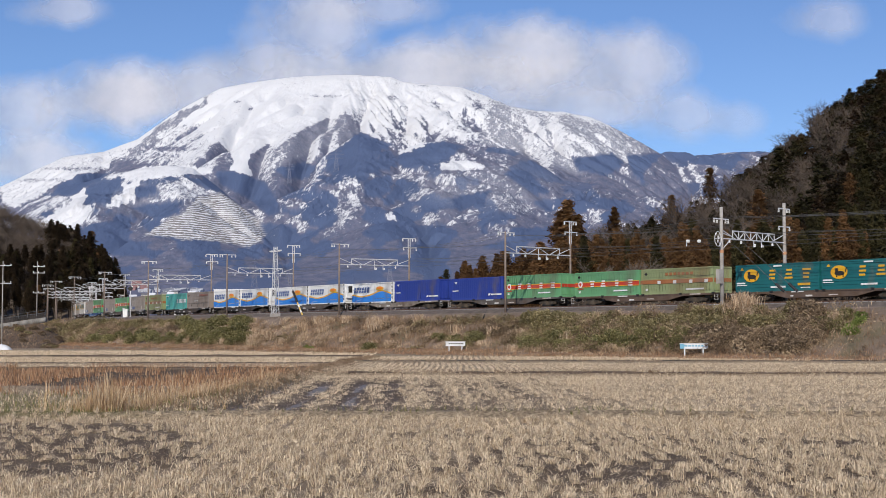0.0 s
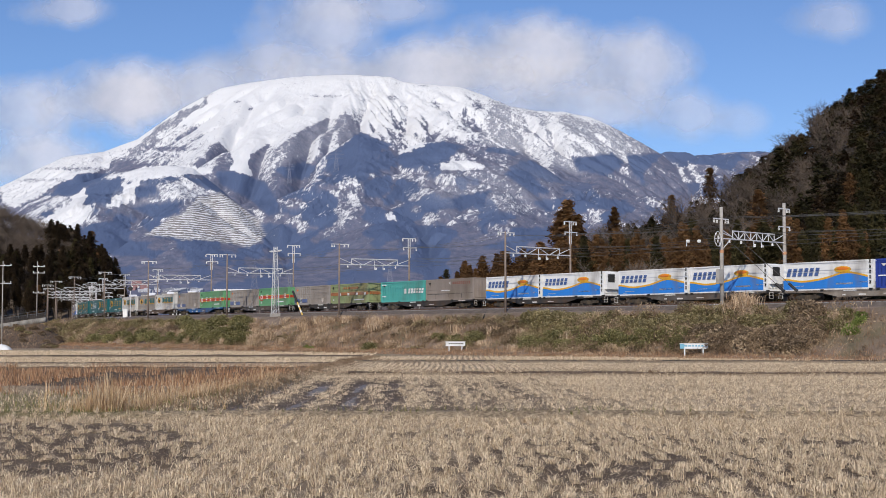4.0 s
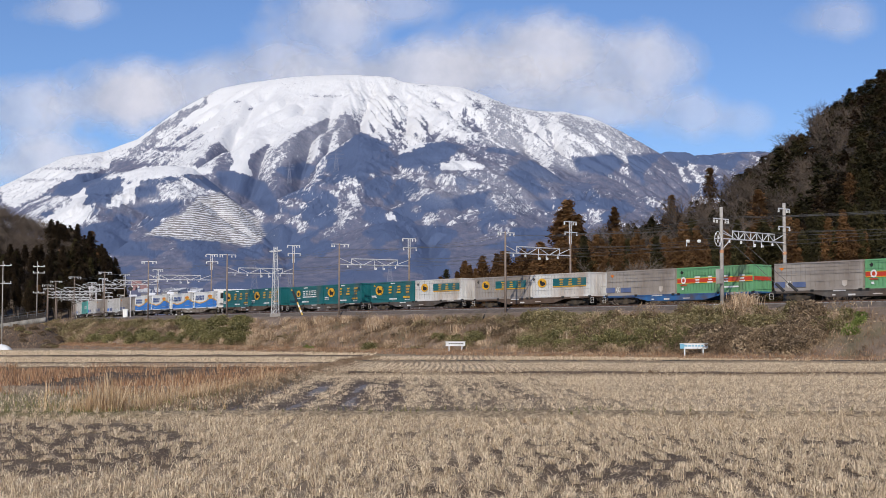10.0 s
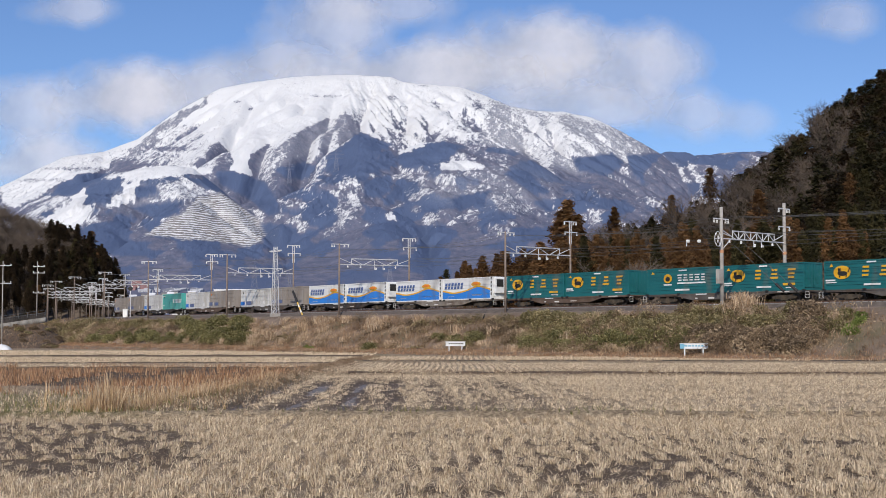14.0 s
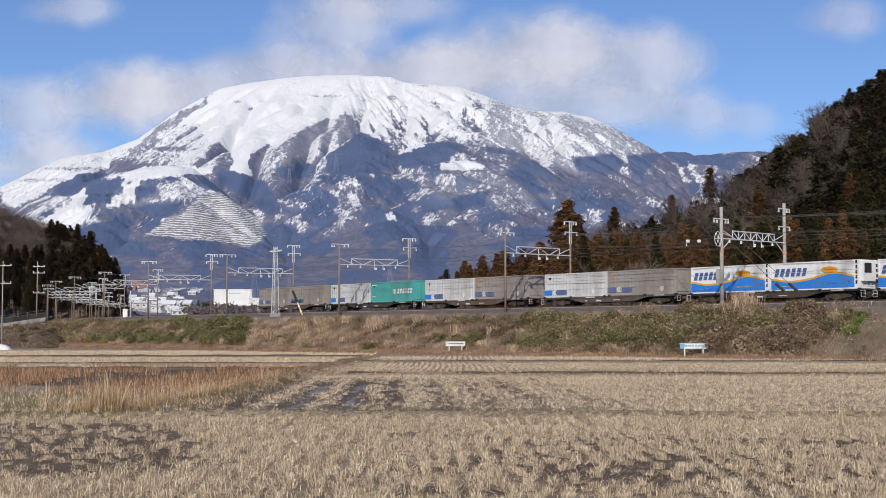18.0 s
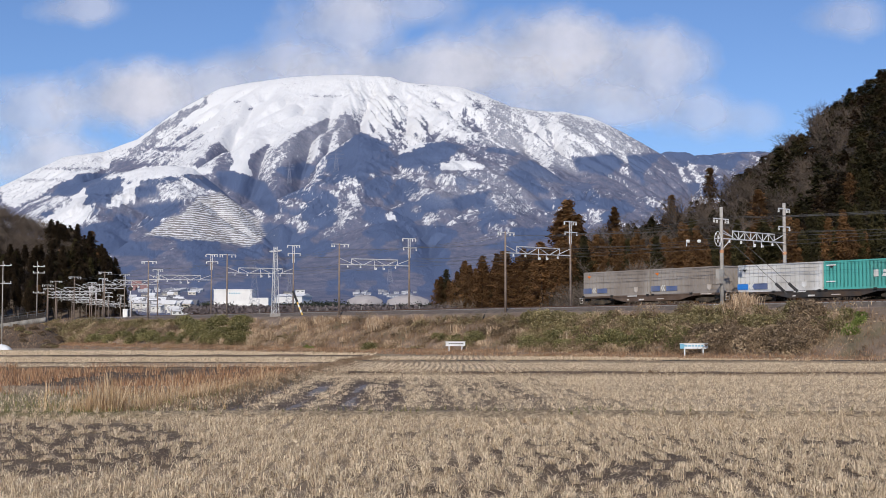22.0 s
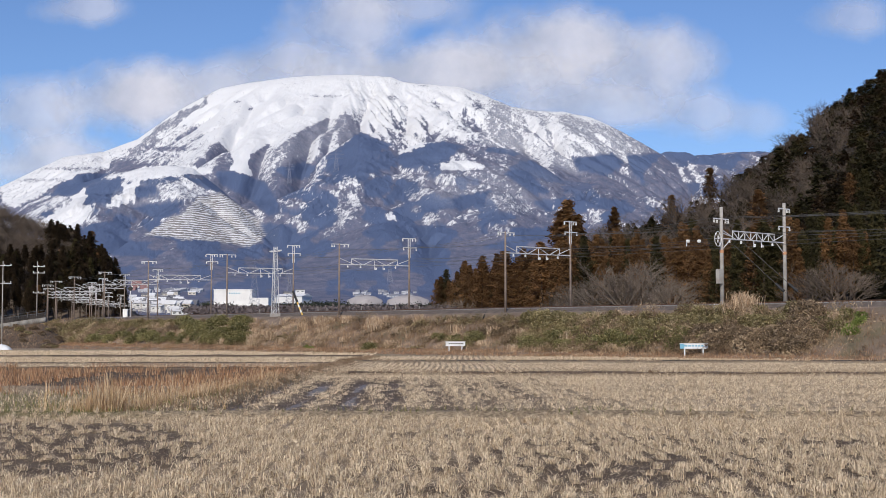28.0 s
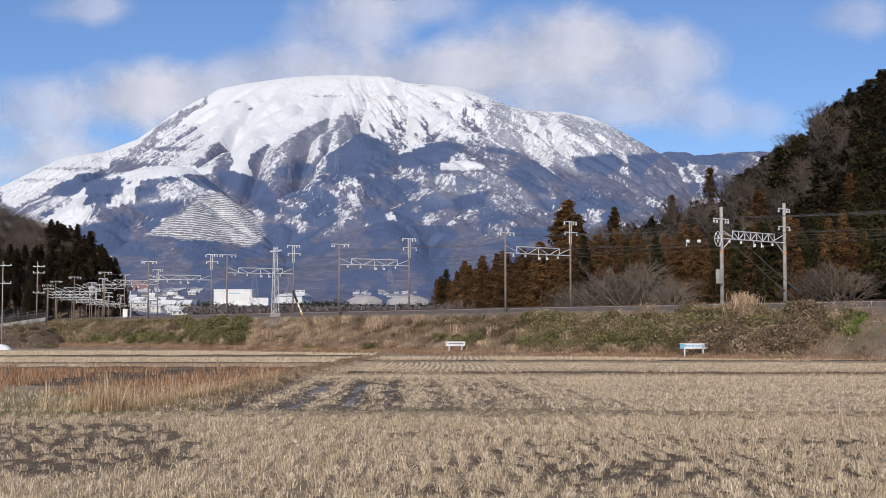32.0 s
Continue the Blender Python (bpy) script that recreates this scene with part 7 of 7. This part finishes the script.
OLD_STEEL = surface("old_steel", (0.13, 0.13, 0.13), (0.26, 0.26, 0.26), 2.0, 0.6, 0.5)
OLD_STONE = surface("old_stone", (0.15, 0.142, 0.13), (0.30, 0.285, 0.265), 0.8, 0.95, fine=5.0, bump=0.6)
MOUND = surface("pale_gravel", (0.30, 0.28, 0.285), (0.42, 0.395, 0.40), 0.2, 0.95, fine=2.0, bump=0.4)
town()


def plain_scrub():
    """Hedges and copses on the plain between the railway and the town."""
    r = np.random.default_rng(33)
    for mat_, count, name, label, size in ((HEDGE, 520, "winter_scrub", "grey-brown leafless scrub on the plain", 1.0), (FAR_GREEN, 260, "evergreen_copse", "dark evergreen copses on the plain", 0.8)):
        chunks = []
        for i in range(count):
            px = r.uniform(352, 790) if mat_ is HEDGE or i % 2 else r.choice([405, 555, 570, 590, 500, 445, 345]) + r.normal(0, 12)
            d = r.uniform(360, 560) if mat_ is HEDGE else r.uniform(560, 900)
            p = at_depth(px, 555 - (d - 360) * 0.022, d)
            hgt = r.uniform(0.6, 1.9) * size * (2.2 if mat_ is FAR_GREEN else 1.0)
            n = 110
            c = r.normal(0, 1, (n, 3)) * [2.2 * size, 1.5, 0.3 * hgt] + [p.x, p.y, p.z + hgt * 0.4]
            a = r.normal(0, 1, (n, 3)) * 0.24
            b = r.normal(0, 1, (n, 3)) * 0.24
            chunks.append((np.stack([c - a, c + b, c + a, c - b], 1).reshape(-1, 3), np.arange(n * 4).reshape(-1, 4)))
        v, f = join(chunks)
        stuff(name, v, f, mat_, label, "scrub")


plain_scrub()


def pylon(px, top, foot, d):
    """A transmission tower of steel lattice."""
    p = at_depth(px, foot, d)
    h = at_depth(px, top, d).z - p.z
    root = tagged(new("power_pylon"), "grey steel lattice transmission tower", "pylon", "power pylons")
    root.matrix_basis = Matrix.Translation(p)
    w = h * 0.11
    r = d * 0.00008
    bm = bmesh.new()
    for x in (-1, 1):
        for y in (-1, 1):
            rod(bm, (x * w, y * w, 0), (x * w * 0.25, y * w * 0.25, h * 0.7), r, n=4)
            rod(bm, (x * w * 0.25, y * w * 0.25, h * 0.7), (0, 0, h), r, n=4)
    for i in range(9):
        z0, z1 = h * 0.1 * i * 0.8, h * 0.1 * (i + 1) * 0.8
        a, b = w * (1 - 0.75 * min(z0 / (h * 0.7), 1)), w * (1 - 0.75 * min(z1 / (h * 0.7), 1))
        for y in (-1, 1):
            rod(bm, (-a, y * a, z0), (b, y * b, z1), r * 0.7, n=3)
            rod(bm, (a, y * a, z0), (-b, y * b, z1), r * 0.7, n=3)
    part("tower", bm, GALV_FAR, root)
    for z, l in ((0.68, 0.2), (0.79, 0.24), (0.9, 0.18)):
        bm = bmesh.new()
        rod(bm, (-h * l, 0, h * z), (h * l, 0, h * z), r, n=4)
        rod(bm, (-h * l, 0, h * z), (0, 0, h * (z + 0.05)), r * 0.7, n=4)
        rod(bm, (h * l, 0, h * z), (0, 0, h * (z + 0.05)), r * 0.7, n=4)
        part("arm", bm, GALV_FAR, root)


# distant haze is painted into the tower steel, bluish and dulled
GALV_FAR = surface("hazed_galvanising", (0.17, 0.185, 0.25), (0.24, 0.255, 0.32), 0.5, 0.6, 0.2, 0.0)
pylon(450, 458, 552, 600)
pylon(512, 478, 550, 660)
pylon(595, 262, 320, 3400)
pylon(512, 288, 325, 3300)
pylon(690, 455, 500, 1500)


# ---- signs and poles beside the paddies ----
def notice(px, py, d, w, h, blue):
    p = at_depth(px, py, d)
    root = tagged(new("notice_board"), "low white notice board on two posts below the bank", "sign", "notice boards")
    root.matrix_basis = Matrix.Translation((p.x, p.y, 0)) @ Matrix.Rotation(radians(-8), 4, "Z")
    bm = bmesh.new()
    box(bm, (0, 0, p.z), (w, 0.05, h))
    board = part("board", bm, SIGN_WHITE, root)
    bm = bmesh.new()
    box(bm, (0, -0.03, p.z + h / 2 + 0.02), (w + 0.08, 0.1, 0.04))
    part("top_rail", bm, GALV, board)
    for k in (-0.33, 0.33):
        bm = bmesh.new()
        box(bm, (k * w, 0.05, p.z / 2 - 0.1), (0.1, 0.06, p.z + 0.2))
        part("post", bm, SIGN_WHITE, root)
    x = -0.34 * w
    while x < 0.34 * w:
        l = 0.1 + 0.12 * ((x * 13.7) % 1)
        bm = bmesh.new()
        box(bm, (x + l / 2, -0.03, p.z + 0.03), (l, 0.012, h * 0.28))
        part("writing_bar", bm, SIGN_BLUE if blue else SEAM, board)
        x += l + 0.07
    if blue:
        bm = bmesh.new()
        box(bm, (-0.42 * w, -0.03, p.z), (0.16 * w, 0.015, h * 0.96))
        part("blue_patch", bm, SIGN_BLUE, board, "faded blue patch")


for px, py, w, blue in ((806, 609, 1.85, False), (1228, 613, 2.15, True)):
    notice(px, py, line_at(s_where(px, 15.6), 15.6).y, w, 0.4, blue)


def utility_pole(px, top, foot, d, arms, mat_):
    p = at_depth(px, foot, d)
    h = at_depth(px, top, d).z - p.z
    root = tagged(new("utility_pole"), "slim concrete utility pole with steel cross arms", "utility pole", "utility poles")
    root.matrix_basis = Matrix.Translation(p)
    bm = bmesh.new()
    rod(bm, (0, 0, -1.5), (0, 0, h), 0.095, 0.06, 10)
    pole = part("pole", bm, mat_, root, flat=False)
    for q in arms:
        bm = bmesh.new()
        box(bm, (0.25, 0, h * q), (1.9, 0.09, 0.09))
        arm = part("cross_arm", bm, GALV, pole)
        for k in (-0.6, 0.2, 1.1):
            bm = bmesh.new()
            insulator(bm, (k, 0, h * q + 0.25), 0.09)
            part("insulator", bm, GLAZE, arm)


utility_pole(3, 462, 604, 205, (0.94, 0.72), CONCRETE)
utility_pole(65, 463, 556, 240, (0.9, 0.78, 0.4), CONCRETE)


DARK_BOARD = surface("dark_boards", (0.025, 0.022, 0.022), (0.07, 0.06, 0.056), 2.0, 0.9, fine=9.0, bump=0.4, spread=0.35)


SLOPE_SPOTS = []


def lane_by_the_bank():
    """Beside the end of the bank: a guard rail, a white cabinet, a signal."""
    rail = tagged(new("guard_rail"), "weathered grey steel guard rail along a lane", "guard rail")
    bm = bmesh.new()
    c, e = at_depth(-14, 562, 226), at_depth(80, 549, 230)
    for z in (0.0, -0.4):
        rod(bm, c + Vector((0, 0, z)), e + Vector((0, 0, z)), 0.03, n=4)
    part("rail", bm, OLD_STEEL, rail)
    for i in range(7):
        q = c + (e - c) * (i / 6)
        bm = bmesh.new()
        rod(bm, (q.x, q.y, q.z - 0.8), q, 0.04, n=5)
        part("post", bm, OLD_STEEL, rail)
    # dark boards behind the rail
    fence = tagged(new("board_fence"), "dark board fence along a lane", "fence")
    for i in range(24):
        q = c + (e - c) * ((i + 0.5) / 24)
        bm = bmesh.new()
        box(bm, (q.x, q.y + 0.25, q.z - 0.72), ((e - c).length / 24 * 0.93, 0.04, 0.82 + 0.06 * math.sin(i * 2.3)))
        part("board", bm, DARK_BOARD, fence)
    # the lane's low retaining wall below the rail
    wall = tagged(new("retaining_wall"), "grey stained concrete retaining wall of a lane", "wall", kind="structure")
    for k in range(6):
        a, b = c + (e - c) * (k / 6), c + (e - c) * ((k + 1) / 6 - 0.004)
        v = [(q.x + o, q.y + o, z) for q, top in ((a, a.z - 1.15), (b, b.z - 1.15)) for o in (0, 0.3) for z in (top, top - 0.75)]
        me = mesh_of("panel", v, [[0, 1, 5, 4], [2, 6, 7, 3], [0, 4, 6, 2], [0, 2, 3, 1], [4, 5, 7, 6], [1, 3, 7, 5]])
        me.materials.append(OLD_STONE)
        new("panel", me).parent = wall
    # grassy slope from the wall down to the paddies
    u = np.linspace(-0.9, 1.7, 30)[:, None]
    w = np.linspace(0, 1, 12)[None, :]
    wide, w = np.broadcast_arrays(u, w)
    lump = 0.5 * (fbm(wide * 9, w * 3, 3, 55) - 0.5)
    X = c.x + (e.x - c.x) * wide + 1.5 * w
    Y = c.y + (e.y - c.y) * wide + 0.15 - 9.0 * w
    Z = (c.z + (e.z - c.z) * np.clip(wide, 0, 1) - 1.8) * (1 - w) ** 1.2 * smooth(1.7, 0.8, wide) - 0.25 * w + lump * np.sin(w * 3.1)
    me = mesh_of("lane_slope", np.stack([X, Y, Z], 2).reshape(-1, 3), grid_faces(30, 12)[:, ::-1])
    me.materials.append(WET_SOIL)
    tagged(new("lane_slope", me), "grassy earth slope below a lane", "slope", kind="structure")
    i, j = rng.integers(0, 29, 5200), rng.integers(0, 11, 5200)
    fx, fy = rng.random(5200)[:, None], rng.random(5200)[:, None]
    P = np.stack([X, Y, Z], 2)
    P = P[i, j] + (P[i + 1, j] - P[i, j]) * fx + (P[i, j + 1] - P[i, j]) * fy
    v, f = blades(P - [0, 0, 0.05], rng.uniform(0.1, 0.4, 5200), rng.uniform(0.04, 0.08, 5200), np.abs(rng.normal(0, 0.25, 5200)), 1)
    stuff("slope_grass", v, f, DRY_GRASS, "brown dry grass on the lane's slope", "grass")
    for i in range(60):
        b = P[rng.integers(0, len(P))]
        if b[0] < c.x:
            continue
        SLOPE_SPOTS.append((float(b[0]), float(b[1]), float(b[2])))
    # a crumpled white sheet lying at the field's edge
    p = at_depth(7, 606, 196)
    gu, gv = np.meshgrid(np.linspace(-1, 1, 16), np.linspace(-1, 1, 12), indexing="ij")
    hump = 0.75 * np.clip(1 - gu ** 2, 0, 1) * np.clip(1 - gv ** 2, 0, 1) * (0.4 + 1.2 * fbm(gu * 2.2, gv * 2.2, 3, 66))
    me = mesh_of("tarpaulin", np.stack([p.x + 1.0 * gu, p.y + 0.8 * gv, hump - 0.02 + 0.0 * gu], 2).reshape(-1, 3), grid_faces(16, 12))
    me.materials.append(SIGN_WHITE)
    tagged(new("tarpaulin", me), "crumpled white tarpaulin at the edge of a paddy", "tarpaulin")
    cab = at_depth(222, 554, 238)
    bm = bmesh.new()
    box(bm, (0, 0, 0.5), (0.75, 0.6, 1.3))
    box(bm, (0, 0, 1.18), (0.85, 0.7, 0.08))
    root = tagged(new("equipment_cabinet"), "white trackside equipment cabinet", "cabinet")
    root.matrix_basis = Matrix.Translation(cab - Vector((0, 0, 0.6)))
    part("body", bm, WHITE, root)
    s = at_depth(231, 511, 236)
    root = tagged(new("railway_signal"), "black round railway signal on a post", "signal")
    root.matrix_basis = Matrix.Translation((s.x, s.y, 0))
    bm = bmesh.new()
    rod(bm, (0, 0, 3.9), (0, 0, s.z + 0.3), 0.07)
    part("post", bm, GALV, root)
    bm = bmesh.new()
    rod(bm, (0, -0.12, s.z), (0, 0.12, s.z), 0.36, n=18)
    part("signal_head", bm, BLACK, root)



lane_by_the_bank()
for i, at in enumerate(SLOPE_SPOTS):
    ob = tagged(new("shrub", BUSHES["stems"]), "withered brown bramble bush on the lane's slope", "shrub", "shrubs on the bank")
    k = 0.6 + 0.35 * ((i * 7) % 5) / 5
    ob.matrix_basis = Matrix.Translation((at[0], at[1], at[2] - 0.1)) @ Matrix.Rotation(i * 1.7, 4, "Z") @ Matrix.Diagonal((1.2 * k, 1.2 * k, 0.8 * k, 1))
    shared("leaves", BUSHES["kinds"]["brown" if i % 3 else "olive"][i % 4], ob)


# ---- clouds: thin drifting sheets far behind the summit ----
def cloud_material():
    m, nt, p, add, link = nodes_of("cloud")
    nt.nodes.remove(p)
    out = nt.nodes["Material Output"]
    tc = add("ShaderNodeTexCoord")
    oi = add("ShaderNodeObjectInfo")
    w = add("ShaderNodeMath")
    w.operation = "MULTIPLY"
    w.inputs[1].default_value = 57.0
    link(oi.outputs["Random"], w.inputs[0])

    def noise_at(scale, detail, rough):
        n = add("ShaderNodeTexNoise")
        n.noise_dimensions = "4D"
        n.inputs["Scale"].default_value, n.inputs["Detail"].default_value, n.inputs["Roughness"].default_value = scale, detail, rough
        link(tc.outputs["Object"], n.inputs["Vector"])
        link(w.outputs[0], n.inputs["W"])
        return n.outputs[0]

    big, fine = noise_at(0.0050, 10, 0.58), noise_at(0.006, 7, 0.55)
    sub = add("ShaderNodeVectorMath")
    sub.operation = "SUBTRACT"
    sub.inputs[1].default_value = (0.5, 0.5, 0.5)
    link(tc.outputs["Generated"], sub.inputs[0])
    scl = add("ShaderNodeVectorMath")
    scl.operation = "MULTIPLY"
    scl.inputs[1].default_value = (2, 0, 2)
    link(sub.outputs[0], scl.inputs[0])
    ln = add("ShaderNodeVectorMath")
    ln.operation = "LENGTH"
    link(scl.outputs[0], ln.inputs[0])
    dens = add("ShaderNodeMath")
    dens.operation = "MULTIPLY_ADD"
    dens.inputs[1].default_value = -1.35
    link(ln.outputs["Value"], dens.inputs[0])
    plus = add("ShaderNodeMath")
    plus.operation = "MULTIPLY_ADD"
    plus.inputs[1].default_value, plus.inputs[2].default_value = 1.05, 0.32
    link(big, plus.inputs[0])
    link(plus.outputs[0], dens.inputs[2])
    edge = ramp_node(add, [(0.0, (0, 0, 0)), (0.15, (0.25, 0.25, 0.25)), (0.5, (1, 1, 1))])
    link(dens.outputs[0], edge.inputs[0])
    thick = add("ShaderNodeMath")
    thick.operation = "MULTIPLY"
    link(edge.outputs[0], thick.inputs[0])
    rim = add("ShaderNodeMapRange")
    rim.inputs[1].default_value, rim.inputs[2].default_value = 1.0, 0.55
    rim.interpolation_type = "SMOOTHSTEP"
    link(ln.outputs["Value"], rim.inputs[0])
    rimmed = add("ShaderNodeMath")
    rimmed.operation = "MULTIPLY"
    link(rim.outputs[0], rimmed.inputs[0])
    link(oi.outputs["Alpha"], rimmed.inputs[1])
    link(rimmed.outputs[0], thick.inputs[1])
    # inner shading of the cloud, painted as grey-lavender patches
    tone = ramp_node(add, [(0.35, (0.42, 0.445, 0.52)), (0.65, (0.61, 0.615, 0.665))])
    link(fine, tone.inputs[0])
    dif = add("ShaderNodeBsdfDiffuse")
    link(tone.outputs[0], dif.inputs[0])
    clear = add("ShaderNodeBsdfTransparent")
    mix = add("ShaderNodeMixShader")
    link(thick.outputs[0], mix.inputs[0])
    link(clear.outputs[0], mix.inputs[1])
    link(dif.outputs[0], mix.inputs[2])
    link(mix.outputs[0], out.inputs[0])
    return m


def clouds():
    mat_ = cloud_material()
    # picture place, half width, half height, thickness, drift to the east and upwards in metres a second
    for i, (px, py, rx, ry, alpha, vx, vz) in enumerate((
            (100, 18, 120, 50, 0.5, 2.6, 0.2), (190, 175, 190, 100, 0.9, 2.3, 0.1), (50, 290, 190, 85, 0.75, 2.0, 0), (320, 165, 180, 80, 0.6, 2.3, 0.1),
            (545, 45, 170, 110, 0.65, 4.0, 0.3), (690, 130, 380, 85, 0.85, 3.6, 0.2), (900, 100, 260, 105, 0.85, 4.6, 1.2), (1100, 120, 190, 110, 0.7, 3.4, 0.5),
            (1190, 205, 130, 70, 0.45, 2.6, 0.2), (1450, 35, 110, 60, 0.4, 3.0, 0.2), (1000, 190, 260, 70, 0.6, 3.0, 0.2), (20, 200, 160, 95, 0.6, 2.0, 0),
            (660, 15, 180, 50, 0.45, 3.8, 0.2), (450, 110, 160, 60, 0.45, 3.0, 0.2), (1290, 215, 90, 50, 0.3, 2.4, 0.1), (420, 160, 300, 100, 0.45, 2.6, 0.1), (860, 160, 330, 80, 0.5, 3.2, 0.2))):
        d = 4830 + 3 * i
        rx, ry = rx * 1.35, ry * 1.3
        c = at_depth(px, py, d)
        k = d / FOCAL
        v = [(-rx * k, -2, -ry * k), (rx * k, -2, -ry * k), (rx * k, 2, ry * k), (-rx * k, 2, ry * k)]
        me = mesh_of("cloud", v, [[0, 1, 2, 3]])
        me.materials.append(mat_)
        ob = tagged(new("cloud", me), "soft white cloud drifting behind the summit", "cloud", "clouds", "structure")
        ob.color = (1, 1, 1, alpha)
        ob.visible_shadow = False
        DRIFT.append((ob, c, vx, vz))


DRIFT = []
clouds()


def motions():
    for ob, s0, offset in MOVING:
        rows = []
        for t in range(0, 33):
            s = s0 + SPEED * t
            s += float(np.interp(s, [-190, -150, -110, -62, -40, -18, 14, 40], [1.2, 0.5, -0.5, -0.6, -0.25, 0.05, 0.25, 0.3]))
            p = line_at(s)
            rows.append((float(t), pose(p.x, p.y, p.z, 0, 0, line_turn(s)) @ offset))
        walk(ob, rows)
    # wheels roll: one turn each 2.7 m
    turn = math.degrees(SPEED / FPS / WHEEL_R)
    for ob, s0, _ in MOVING:
        # they turn while they pass before the paddies
        i0, i1 = [min(max(round((s - s0) / SPEED * FPS), 0), 32 * FPS) for s in (-140, 42)]
        for bogie in ob.children:
            for axle in bogie.children:
                if axle.name.startswith("wheelset"):
                    at = axle.matrix_basis.translation.copy()
                    rows = [(i / FPS, pose(*at, 0, turn * (i - i0), 0)) for i in range(i0, i1 + 1)]
                    if i0 > 0:
                        rows.insert(0, (0.0, pose(*at)))
                    if i1 < 32 * FPS:
                        rows.append((32.0, rows[-1][1]))
                    walk(axle, rows)
    for ob, c, vx, vz in DRIFT:
        walk(ob, [(t, Matrix.Translation(c + Vector((vx * t, 0, vz * t)))) for t in (0.0, 16.0, 32.0)])


motions()
